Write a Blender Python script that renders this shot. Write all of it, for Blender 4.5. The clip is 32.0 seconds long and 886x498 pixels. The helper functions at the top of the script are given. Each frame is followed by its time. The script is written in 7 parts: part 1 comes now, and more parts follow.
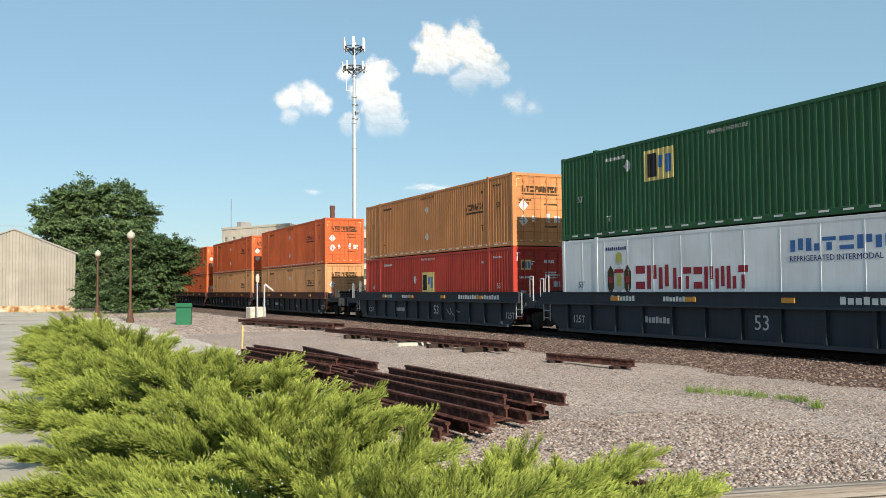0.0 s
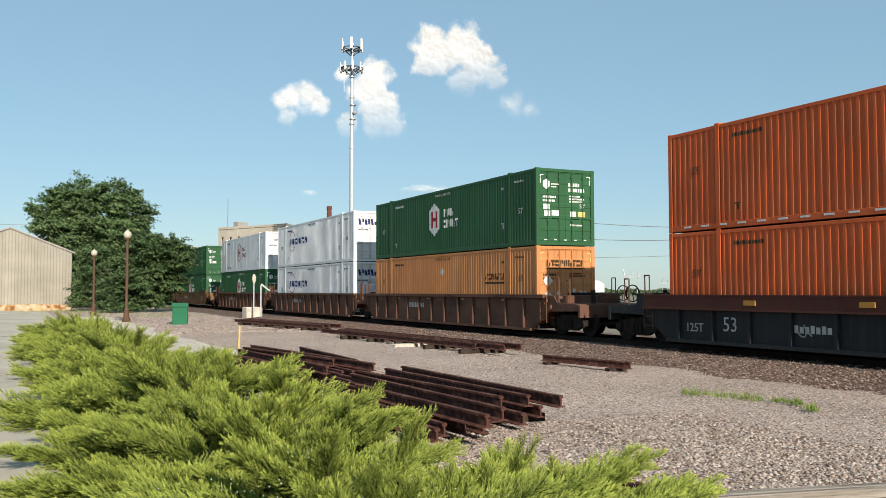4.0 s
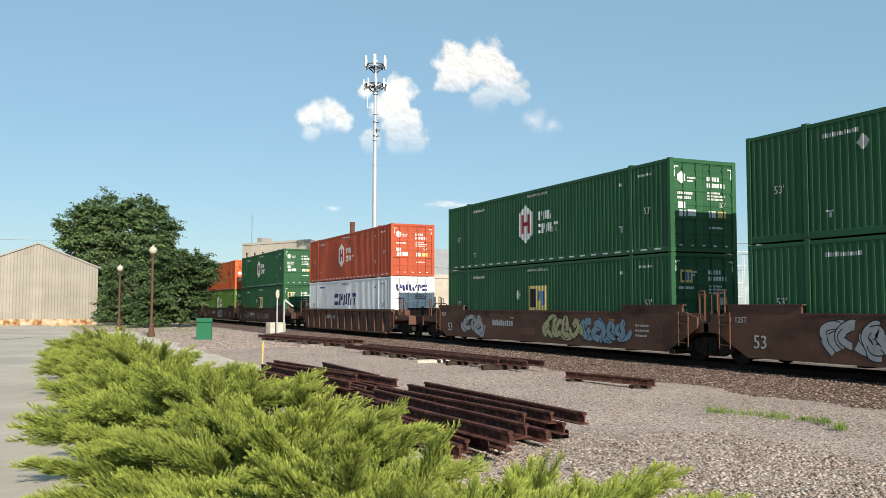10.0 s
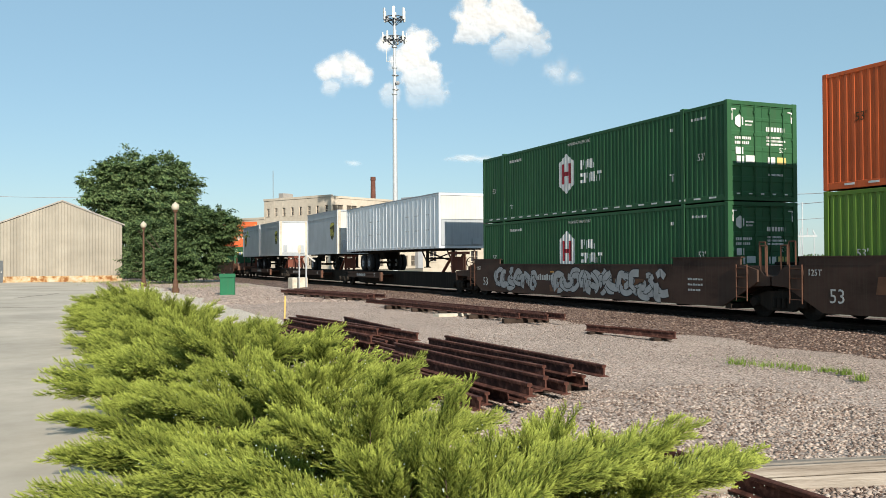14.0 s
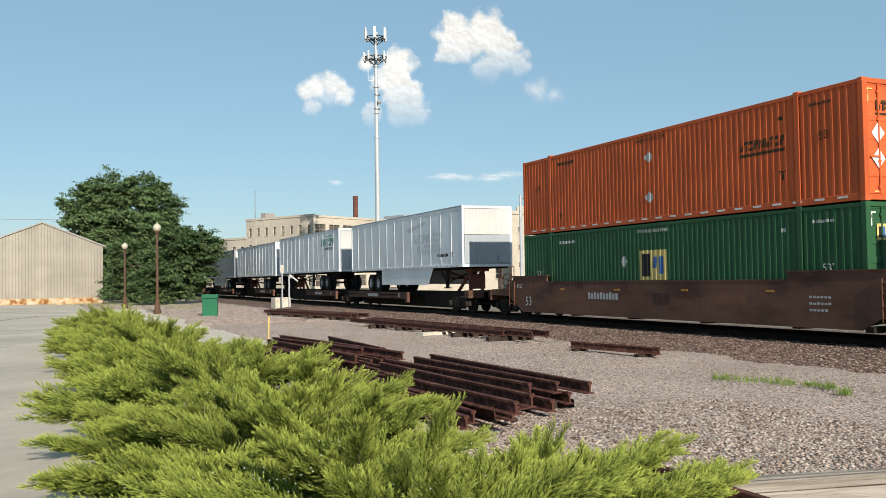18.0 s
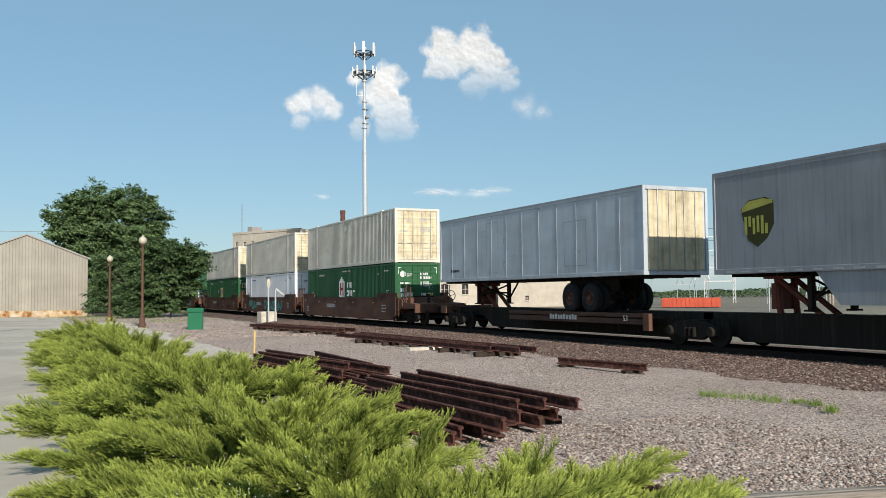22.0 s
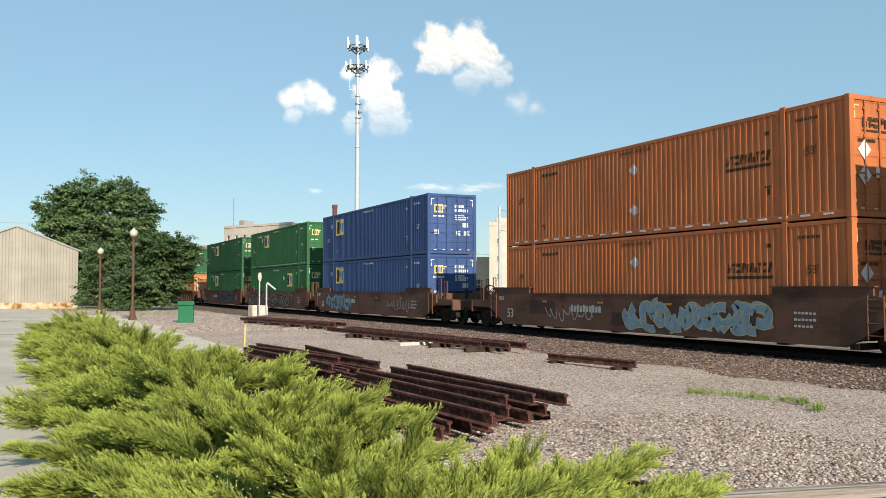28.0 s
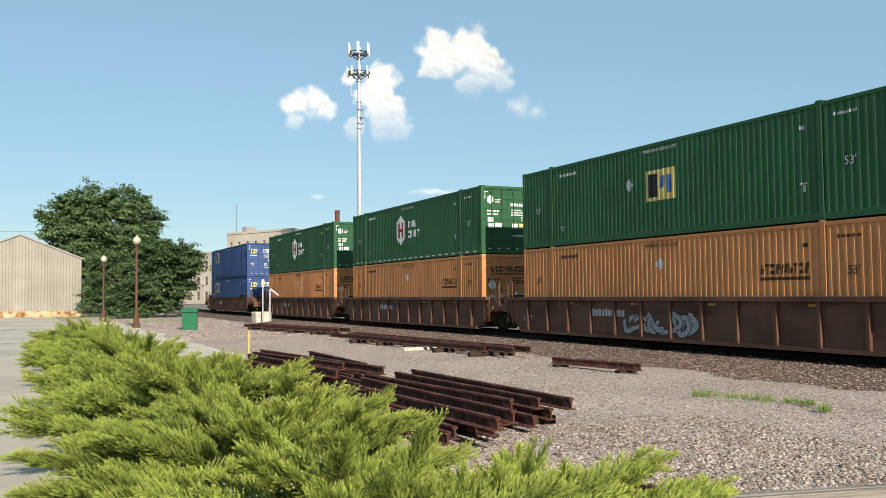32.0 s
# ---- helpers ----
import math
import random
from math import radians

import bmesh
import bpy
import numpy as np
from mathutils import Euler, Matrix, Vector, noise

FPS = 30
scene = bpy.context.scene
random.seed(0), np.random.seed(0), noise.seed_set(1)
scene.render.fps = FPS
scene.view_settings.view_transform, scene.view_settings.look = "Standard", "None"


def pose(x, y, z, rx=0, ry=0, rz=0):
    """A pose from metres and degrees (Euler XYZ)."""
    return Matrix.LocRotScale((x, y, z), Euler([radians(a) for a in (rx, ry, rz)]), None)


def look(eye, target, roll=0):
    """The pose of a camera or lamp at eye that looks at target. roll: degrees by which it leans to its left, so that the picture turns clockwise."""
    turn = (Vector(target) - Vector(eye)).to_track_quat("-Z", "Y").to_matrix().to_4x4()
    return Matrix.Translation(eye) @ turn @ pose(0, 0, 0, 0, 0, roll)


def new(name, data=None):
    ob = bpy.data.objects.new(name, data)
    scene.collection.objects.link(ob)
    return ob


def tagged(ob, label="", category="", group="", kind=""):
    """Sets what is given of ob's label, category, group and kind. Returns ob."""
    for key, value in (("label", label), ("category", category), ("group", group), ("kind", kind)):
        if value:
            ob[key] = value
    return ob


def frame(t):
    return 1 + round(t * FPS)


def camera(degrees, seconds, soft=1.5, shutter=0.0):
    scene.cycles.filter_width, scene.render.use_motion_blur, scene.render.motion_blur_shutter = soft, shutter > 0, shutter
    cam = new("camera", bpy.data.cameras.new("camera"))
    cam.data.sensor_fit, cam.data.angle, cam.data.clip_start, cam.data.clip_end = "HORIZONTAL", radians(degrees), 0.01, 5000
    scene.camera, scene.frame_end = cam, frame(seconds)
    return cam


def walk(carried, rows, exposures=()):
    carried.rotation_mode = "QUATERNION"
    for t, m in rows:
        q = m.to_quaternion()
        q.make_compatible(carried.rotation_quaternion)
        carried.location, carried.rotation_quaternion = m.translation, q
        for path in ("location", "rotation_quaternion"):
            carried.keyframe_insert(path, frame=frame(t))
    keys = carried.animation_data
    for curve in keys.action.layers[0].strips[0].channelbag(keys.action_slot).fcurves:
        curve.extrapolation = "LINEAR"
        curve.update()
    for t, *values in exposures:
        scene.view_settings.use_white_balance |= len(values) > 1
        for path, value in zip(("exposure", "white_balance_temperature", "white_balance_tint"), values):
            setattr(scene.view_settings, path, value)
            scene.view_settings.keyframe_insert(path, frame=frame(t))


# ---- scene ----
cam = camera(53.07, 32.0, soft=0.65)
PATH = [
    (0, pose(0.026, 0.026, 1.899, 92.592, 0.446, -25.520)),
    (0.5, pose(0.019, 0.025, 1.896, 92.292, 0.466, -25.912)),
    (1, pose(0.005, 0.026, 1.900, 92.093, 0.432, -26.345)),
    (1.5, pose(-0.004, 0.018, 1.900, 91.827, 0.258, -26.479)),
    (2, pose(-0.002, -0.005, 1.902, 91.954, 0.239, -26.422)),
    (2.5, pose(0.002, -0.015, 1.903, 92.094, -0.013, -25.941)),
    (3, pose(0.005, -0.021, 1.903, 92.361, -0.089, -25.655)),
    (3.5, pose(-0.001, -0.010, 1.904, 92.666, 0.049, -25.708)),
    (5.5, pose(0.002, 0.009, 1.901, 92.519, 0.634, -26.179)),
    (6, pose(0.007, 0.014, 1.898, 92.626, 0.919, -26.511)),
    (6.5, pose(0.012, 0.020, 1.894, 92.541, 0.948, -26.149)),
    (7, pose(0.019, 0.017, 1.894, 91.988, 0.680, -25.381)),
    (7.5, pose(0.015, 0.008, 1.892, 91.916, 0.374, -25.107)),
    (8, pose(0.025, 0.007, 1.890, 91.906, 0.040, -25.415)),
    (8.5, pose(0.013, 0.009, 1.894, 92.253, -0.355, -25.256)),
    (9, pose(-0.005, 0.008, 1.903, 93.373, -0.760, -24.399)),
    (9.5, pose(-0.009, -0.008, 1.905, 94.384, -0.665, -24.299)),
    (10, pose(-0.011, -0.006, 1.901, 93.698, -0.052, -24.298)),
    (10.5, pose(-0.021, -0.020, 1.903, 92.642, 0.245, -23.876)),
    (11, pose(-0.037, -0.035, 1.900, 91.927, 0.459, -23.677)),
    (11.5, pose(-0.035, -0.032, 1.904, 91.415, 0.712, -23.705)),
    (12, pose(-0.027, -0.024, 1.902, 91.009, 0.913, -23.412)),
    (12.5, pose(-0.019, -0.026, 1.903, 90.967, 0.755, -23.129)),
    (13, pose(-0.004, -0.026, 1.900, 90.928, 0.525, -22.904)),
    (13.5, pose(0.008, -0.015, 1.897, 90.706, 0.465, -22.844)),
    (14, pose(0.018, -0.019, 1.901, 90.745, 0.346, -22.912)),
    (14.5, pose(0.025, -0.020, 1.898, 91.087, 0.275, -22.652)),
    (16.5, pose(0.010, -0.024, 1.905, 91.565, 0.899, -23.306)),
    (17, pose(0.008, -0.024, 1.906, 91.778, 0.940, -23.596)),
    (17.5, pose(0.004, -0.010, 1.902, 91.864, 0.973, -23.900)),
    (18, pose(-0.006, -0.010, 1.904, 91.911, 0.933, -24.004)),
    (18.5, pose(-0.013, -0.005, 1.906, 91.878, 0.825, -23.856)),
    (19, pose(-0.023, -0.006, 1.902, 91.953, 0.626, -23.653)),
    (19.5, pose(-0.026, -0.005, 1.897, 91.605, 0.484, -23.340)),
    (20, pose(-0.026, -0.006, 1.903, 91.417, 0.612, -23.314)),
    (20.5, pose(-0.022, -0.001, 1.902, 91.773, 0.793, -23.645)),
    (21, pose(-0.016, 0.017, 1.902, 92.079, 0.609, -23.962)),
    (21.5, pose(-0.016, 0.019, 1.903, 92.443, 0.445, -24.446)),
    (22, pose(-0.005, 0.033, 1.900, 92.879, 0.549, -24.857)),
    (22.5, pose(0.000, 0.046, 1.898, 93.469, 0.577, -25.064)),
    (23, pose(0.007, 0.040, 1.893, 93.518, 0.371, -24.807)),
    (23.5, pose(0.011, 0.025, 1.893, 93.105, 0.205, -24.814)),
    (24, pose(0.013, 0.017, 1.896, 92.859, 0.184, -24.933)),
    (24.5, pose(0.015, 0.011, 1.896, 92.776, 0.184, -24.774)),
    (25, pose(0.013, 0.007, 1.898, 92.763, 0.256, -24.478)),
    (25.5, pose(0.003, 0.000, 1.904, 93.108, 0.261, -24.480)),
    (27.5, pose(0.002, 0.006, 1.899, 93.005, -0.042, -25.390)),
    (28, pose(-0.002, -0.004, 1.900, 92.577, 0.056, -25.403)),
    (28.5, pose(0.005, -0.011, 1.899, 92.165, 0.070, -25.202)),
    (29, pose(0.006, -0.010, 1.899, 92.009, 0.145, -25.112)),
    (29.5, pose(0.005, -0.003, 1.898, 92.388, -0.024, -25.337)),
    (30, pose(0.011, 0.001, 1.900, 92.589, 0.115, -25.521)),
    (30.5, pose(0.014, 0.003, 1.899, 92.510, 0.539, -25.321)),
    (31, pose(0.010, -0.002, 1.901, 92.380, 0.809, -25.159)),
    (31.5, pose(-0.000, 0.001, 1.903, 92.598, 0.780, -25.132)),
    (32, pose(-0.010, 0.008, 1.902, 92.875, 0.584, -25.204)),
]
# the clip's camera dims its picture a little while the bright trailers pass
walk(cam, PATH, [(0, 0.50, 6500, 10), (3, 0.49, 6520, 10), (5.5, 0.34, 6480, 10), (6, 0.44, 6450, 10), (10, 0.47, 6420, 10), (11, 0.40, 6420, 10), (13, 0.58, 6600, 10), (14.5, 0.44, 6520, 10), (17, 0.29, 6350, 10), (18, 0.37, 6450, 10), (19, 0.28, 6200, 10),
                 (20, 0.30, 6350, 10), (22, 0.23, 6200, 10), (23, 0.24, 6280, 10), (24, 0.28, 6350, 10), (25, 0.35, 6380, 10), (28, 0.54, 6500, 10), (30, 0.58, 6570, 10), (32, 0.51, 6500, 10)])

# how far the train has come, in metres, at each second
RUN = [(0, -0.35), (1, 21.13), (2, 43.40), (3, 65.66), (6, 131.11), (7, 153.28), (8, 175.49), (9, 196.97), (10, 219.12), (11, 241.36), (12, 262.81), (13, 284.93), (14, 307.06), (17, 371.78), (18, 393.81), (19, 415.92), (20, 437.24), (21, 459.31), (22, 481.47), (23, 503.41), (24, 525.35), (25, 547.42), (28, 612.19), (29, 634.27), (30, 656.42), (31, 677.74), (32, 699.74)]

# ---------------------------------------------------------------- light
SUN_EL = radians(26.5)
SUN_DIR = Vector((-0.06, -1.0, math.tan(SUN_EL))).normalized()
sun = new("sun", bpy.data.lights.new("sun", "SUN"))
sun.data.energy, sun.data.angle, sun.data.color = 5.0, radians(0.53), (1.0, 0.91, 0.77)
sun.matrix_world = look((0, 0, 200), Vector((0, 0, 200)) - SUN_DIR)
world = bpy.data.worlds.new("sky")
scene.world = world
world.use_nodes = True
wn = world.node_tree
sky = wn.nodes.new("ShaderNodeTexSky")
sky.sky_type, sky.sun_disc = "NISHITA", False
sky.sun_elevation, sky.sun_rotation = SUN_EL, math.atan2(SUN_DIR.x, SUN_DIR.y)
sky.air_density, sky.dust_density, sky.ozone_density = 1.0, 0.3, 2.5
haze = wn.nodes.new("ShaderNodeMix")
haze.data_type = "RGBA"
haze.inputs["Factor"].default_value = 0.5
haze.inputs["B"].default_value = (3.45, 5.9, 7.2, 1)
wn.links.new(sky.outputs["Color"], haze.inputs["A"])
wn.links.new(haze.outputs["Result"], wn.nodes["Background"].inputs["Color"])
wn.nodes["Background"].inputs["Strength"].default_value = 0.078

# ---------------------------------------------------------------- materials


def mat_base(name):
    m = bpy.data.materials.new(name)
    m.use_nodes = True
    nt = m.node_tree
    return m, nt, nt.nodes["Principled BSDF"]


def node(nt, kind, **values):
    n = nt.nodes.new(kind)
    for key, value in values.items():
        n.inputs[key].default_value = value
    return n


def coords(nt, scale=(1, 1, 1), space="Object"):
    tc = nt.nodes.new("ShaderNodeTexCoord")
    mp = nt.nodes.new("ShaderNodeMapping")
    mp.inputs["Scale"].default_value = scale
    nt.links.new(tc.outputs[space], mp.inputs["Vector"])
    return mp.outputs["Vector"]


def noise_tex(nt, vec, scale, detail=4, rough=0.55):
    n = node(nt, "ShaderNodeTexNoise", Scale=scale, Detail=detail, Roughness=rough)
    nt.links.new(vec, n.inputs["Vector"])
    return n.outputs["Fac"]


def ramp(nt, fac, stops):
    r = nt.nodes.new("ShaderNodeValToRGB")
    while len(r.color_ramp.elements) < len(stops):
        r.color_ramp.elements.new(0.5)
    for e, (p, c) in zip(r.color_ramp.elements, stops):
        e.position, e.color = p, (*c, 1) if len(c) == 3 else c
    nt.links.new(fac, r.inputs["Fac"])
    return r.outputs["Color"]


def mix(nt, fac, a, b, mode="MIX"):
    m = nt.nodes.new("ShaderNodeMix")
    m.data_type, m.blend_type = "RGBA", mode
    for sock, value in ((m.inputs["Factor"], fac), (m.inputs["A"], a), (m.inputs["B"], b)):
        if isinstance(value, bpy.types.NodeSocket):
            nt.links.new(value, sock)
        elif isinstance(value, (int, float)):
            sock.default_value = value
        else:
            sock.default_value = (*value, 1)
    return m.outputs["Result"]


def bump(nt, bsdf, height, strength=0.3, distance=0.01):
    b = node(nt, "ShaderNodeBump", Strength=strength, Distance=distance)
    nt.links.new(height, b.inputs["Height"])
    nt.links.new(b.outputs["Normal"], bsdf.inputs["Normal"])


def g(v):
    return (v, v, v)


def paint(name, color, rough=0.55, dirt=0.35, rust=0.25, metal=0.0, grime=(0.07, 0.055, 0.04), spec=0.14, patch=0.0):
    """Weathered paint: broad fading, streaks that run down, rust specks."""
    m, nt, b = mat_base(name)
    vec = coords(nt)
    info = nt.nodes.new("ShaderNodeObjectInfo")
    shade = node(nt, "ShaderNodeMapRange")
    nt.links.new(info.outputs["Random"], shade.inputs["Value"])
    shade.inputs["To Min"].default_value, shade.inputs["To Max"].default_value = 0.9, 1.08
    hsv = node(nt, "ShaderNodeHueSaturation", Color=(*color, 1))
    nt.links.new(shade.outputs["Result"], hsv.inputs["Value"])
    fade = ramp(nt, noise_tex(nt, vec, 0.55, 5), [(0.3, g(0.84)), (0.7, g(1.08))])
    col = mix(nt, 1.0, hsv.outputs["Color"], fade, "MULTIPLY")
    if patch:
        blot = ramp(nt, noise_tex(nt, coords(nt, (1, 0.45, 1.3)), 1.1, 7, 0.62), [(0.34, g(1.0 - patch)), (0.5, g(1.0)), (0.66, g(1.0 + patch * 0.45))])
        col = mix(nt, 1.0, col, blot, "MULTIPLY")
    streak = ramp(nt, noise_tex(nt, coords(nt, (6, 6, 0.35)), 1.6, 5, 0.6), [(0.48, g(0)), (0.78, g(1))])
    sfac = node(nt, "ShaderNodeMath", **{})
    sfac.operation = "MULTIPLY"
    nt.links.new(streak, sfac.inputs[0])
    sfac.inputs[1].default_value = dirt
    col = mix(nt, sfac.outputs[0], col, grime)
    if rust:
        spots = ramp(nt, noise_tex(nt, vec, 5.5, 8, 0.7), [(0.66, g(0)), (0.73, g(1))])
        rf = node(nt, "ShaderNodeMath")
        rf.operation = "MULTIPLY"
        nt.links.new(spots, rf.inputs[0])
        rf.inputs[1].default_value = rust
        col = mix(nt, rf.outputs[0], col, (0.12, 0.045, 0.018))
    nt.links.new(col, b.inputs["Base Color"])
    b.inputs["Roughness"].default_value, b.inputs["Metallic"].default_value = rough, metal
    b.inputs["Specular IOR Level"].default_value = spec
    bump(nt, b, noise_tex(nt, vec, 3.0, 3), 0.12, 0.02)
    return m


def rough_mat(name, stops, scale=6.0, rough=0.85, bump_scale=30.0, bump_amount=0.4, big=0.6, depth=0.01, space="Object", stretch=(1, 1, 1)):
    """A matte surface of several tones at two scales."""
    m, nt, b = mat_base(name)
    vec = coords(nt, stretch, space)
    col = ramp(nt, noise_tex(nt, vec, scale, 6, 0.65), stops)
    broad = ramp(nt, noise_tex(nt, vec, big, 4), [(0.3, g(0.8)), (0.7, g(1.12))])
    nt.links.new(mix(nt, 1.0, col, broad, "MULTIPLY"), b.inputs["Base Color"])
    b.inputs["Roughness"].default_value = rough
    b.inputs["Specular IOR Level"].default_value = 0.12
    bump(nt, b, noise_tex(nt, vec, bump_scale, 4), bump_amount, depth)
    return m


def plain(name, color, rough=0.6, metal=0.0):
    m, nt, b = mat_base(name)
    tone = ramp(nt, noise_tex(nt, coords(nt), 4.0, 5), [(0.3, [c * 0.85 for c in color]), (0.7, [min(1, c * 1.1) for c in color])])
    nt.links.new(tone, b.inputs["Base Color"])
    b.inputs["Roughness"].default_value, b.inputs["Metallic"].default_value = rough, metal
    b.inputs["Specular IOR Level"].default_value = 0.5 if rough < 0.4 else 0.18
    return m


ORANGE = paint("paint_deep_orange", (0.56, 0.112, 0.035))
AMBER = paint("paint_light_orange", (0.52, 0.22, 0.085))
GREEN = paint("paint_dark_green", (0.028, 0.096, 0.042), dirt=0.2)
FERN = paint("paint_mid_green", (0.028, 0.11, 0.04), dirt=0.25)
TAWNY = paint("paint_tawny_orange", (0.45, 0.14, 0.05))
SAND = paint("paint_sand_orange", (0.52, 0.255, 0.115))
OLIVE = paint("paint_olive_green", (0.11, 0.20, 0.035))
RED = paint("paint_red", (0.40, 0.045, 0.03))
BRICK = paint("paint_brick_red", (0.42, 0.085, 0.04))
BLUE = paint("paint_blue", (0.042, 0.078, 0.19), dirt=0.25)
WHITE = paint("paint_white", (0.70, 0.71, 0.72), dirt=0.12, rust=0.1)
CREAM = paint("paint_old_white", (0.62, 0.58, 0.50), dirt=0.3, rust=0.6, grime=(0.26, 0.18, 0.10), patch=0.12)
RUSTCREAM = paint("door_rusty_cream", (0.62, 0.54, 0.37), dirt=0.6, rust=1.0, grime=(0.25, 0.12, 0.035), patch=0.35)
SILVER = paint("trailer_white", (0.64, 0.68, 0.72), rough=0.35, dirt=0.06, rust=0.0, spec=0.4)
OLD_ALLOY = paint("trailer_old_alloy", (0.47, 0.51, 0.55), rough=0.4, dirt=0.3, rust=0.05, spec=0.3, patch=0.12, grime=(0.2, 0.2, 0.2))
NOSE = paint("trailer_nose_white", (0.55, 0.55, 0.53), rough=0.4, dirt=0.15, rust=0.05)
PARCEL = paint("trailer_grey", (0.37, 0.40, 0.43), rough=0.4, dirt=0.2, rust=0.0)
SLATE = paint("trailer_dark_grey", (0.30, 0.31, 0.33), rough=0.4, dirt=0.3, rust=0.0)
CARBROWN = paint("car_brown", (0.125, 0.062, 0.042), patch=0.45, dirt=0.6, rust=0.7, rough=0.75)
CARDARK = paint("car_dark_brown", (0.065, 0.038, 0.029), patch=0.4, dirt=0.6, rust=0.5, rough=0.75)
CARTAN = paint("car_faded_ochre", (0.185, 0.10, 0.045), patch=0.4, dirt=0.5, rust=0.6, rough=0.75)
PATCH_PALE = paint("car_repaint_pale_brown", (0.15, 0.075, 0.045), patch=0.3, dirt=0.5, rust=0.5, rough=0.75)
PATCH_DARK = paint("car_repaint_dark_brown", (0.07, 0.036, 0.027), patch=0.3, dirt=0.5, rust=0.5, rough=0.75)
CARBLACK = paint("car_black", (0.028, 0.03, 0.033), dirt=0.5, rust=0.35, rough=0.7)
CARNAVY = paint("car_navy", (0.026, 0.034, 0.045), dirt=0.3, rust=0.2, rough=0.6)
CHORDRED = paint("chord_red_brown", (0.10, 0.035, 0.025), dirt=0.5, rust=0.4, rough=0.7)
GRIME = paint("running_gear_grime", (0.026, 0.022, 0.019), dirt=0.5, rust=0.5, rough=0.9, spec=0.06)
HITCH_RED = paint("hitch_red_brown", (0.15, 0.048, 0.032), dirt=0.5, rust=0.6)
SAFETY = paint("rail_orange_rust", (0.15, 0.07, 0.04), dirt=0.5, rust=0.8)
STEEL = plain("worn_steel", (0.32, 0.31, 0.30), 0.45, 0.8)
DARKSTEEL = plain("dark_steel", (0.07, 0.075, 0.085), 0.6, 0.3)
ROD = plain("lock_rod_steel", (0.45, 0.43, 0.40), 0.5, 0.5)
RUBBER = plain("tyre_rubber", (0.02, 0.02, 0.021), 0.85)
INK_WHITE = plain("marking_white", (0.62, 0.62, 0.60), 0.6)
INK_GREY = plain("marking_grey", (0.42, 0.42, 0.41), 0.7)
INK_BLACK = plain("marking_black", (0.02, 0.018, 0.018), 0.6)
INK_NAVY = plain("marking_navy", (0.022, 0.03, 0.11), 0.6)
INK_SKY = plain("marking_blue", (0.05, 0.13, 0.32), 0.6)
INK_RED = plain("marking_red", (0.26, 0.025, 0.035), 0.6)
INK_YELLOW = plain("marking_yellow", (0.56, 0.44, 0.16), 0.6)
INK_TEAL = plain("marking_green", (0.03, 0.20, 0.12), 0.6)
INK_GOLD = plain("marking_gold", (0.40, 0.38, 0.08), 0.6)
INK_SHIELD = plain("marking_shield_brown", (0.045, 0.045, 0.012), 0.6)
INK_BROWN = plain("marking_dark_brown", (0.05, 0.03, 0.012), 0.6)
AMBER_PLATE = plain("amber_reflector", (0.42, 0.20, 0.04), 0.5)
TAG_SILVER = plain("tag_silver", (0.33, 0.33, 0.33), 0.7)
TAG_BLUE = plain("tag_pale_blue", (0.17, 0.25, 0.31), 0.7)
TAG_TEAL = plain("tag_teal", (0.10, 0.26, 0.22), 0.7)
TAG_SAND = plain("tag_sand", (0.38, 0.34, 0.18), 0.7)
TAG_DARK = plain("tag_dark", (0.03, 0.03, 0.035), 0.8)
RUSTY = rough_mat("rusty_rail", [(0.3, (0.04, 0.018, 0.014)), (0.52, (0.095, 0.04, 0.031)), (0.72, (0.22, 0.105, 0.078))], 9, 0.8, 60, 0.3)
TIMBER = rough_mat("weathered_timber", [(0.32, (0.10, 0.085, 0.07)), (0.44, (0.22, 0.19, 0.16)), (0.7, (0.36, 0.325, 0.285))], 3, 0.9, 6, 1.0, 0.6, 0.03, "Object", (0.22, 3.2, 3.2))
RAILDARK = rough_mat("track_rail_steel", [(0.3, (0.016, 0.011, 0.009)), (0.6, (0.03, 0.02, 0.016)), (0.8, (0.06, 0.035, 0.026))], 7, 0.7, 60, 0.3)
TIE_MAT = rough_mat("creosote_tie", [(0.3, (0.022, 0.016, 0.013)), (0.7, (0.06, 0.043, 0.034))], 4, 0.9)
CONCRETE = rough_mat("pale_concrete", [(0.3, (0.42, 0.37, 0.30)), (0.7, (0.60, 0.55, 0.47))], 5, 0.9)
POLE_WOOD = rough_mat("pole_wood", [(0.3, (0.22, 0.17, 0.12)), (0.7, (0.38, 0.31, 0.24))], 3, 0.9)
GALV = plain("galvanised_steel", (0.47, 0.49, 0.51), 0.45, 0.35)
BRONZE = plain("lamp_brown", (0.10, 0.055, 0.035), 0.5)
GLOBE = plain("lamp_globe", (0.46, 0.42, 0.33), 0.35)
BOXGREEN = paint("box_green", (0.02, 0.14, 0.07), dirt=0.15, rust=0.1)
BEIGE = rough_mat("beige_render", [(0.3, (0.44, 0.385, 0.315)), (0.7, (0.55, 0.49, 0.41))], 1.2, 0.9, 8, 0.2, 0.08)
BRICKWORK = rough_mat("red_brick", [(0.3, (0.10, 0.042, 0.032)), (0.7, (0.17, 0.075, 0.055))], 4, 0.9)
DARKGLASS = plain("window_glass", (0.035, 0.035, 0.04), 0.25)
SASH = rough_mat("old_sash_glass", [(0.3, (0.06, 0.055, 0.045)), (0.7, (0.15, 0.13, 0.11))], 1.5, 0.5)
TIN = paint("tan_sheet_metal", (0.30, 0.275, 0.23), rough=0.5, dirt=0.22, rust=0.05, grime=(0.28, 0.22, 0.15))
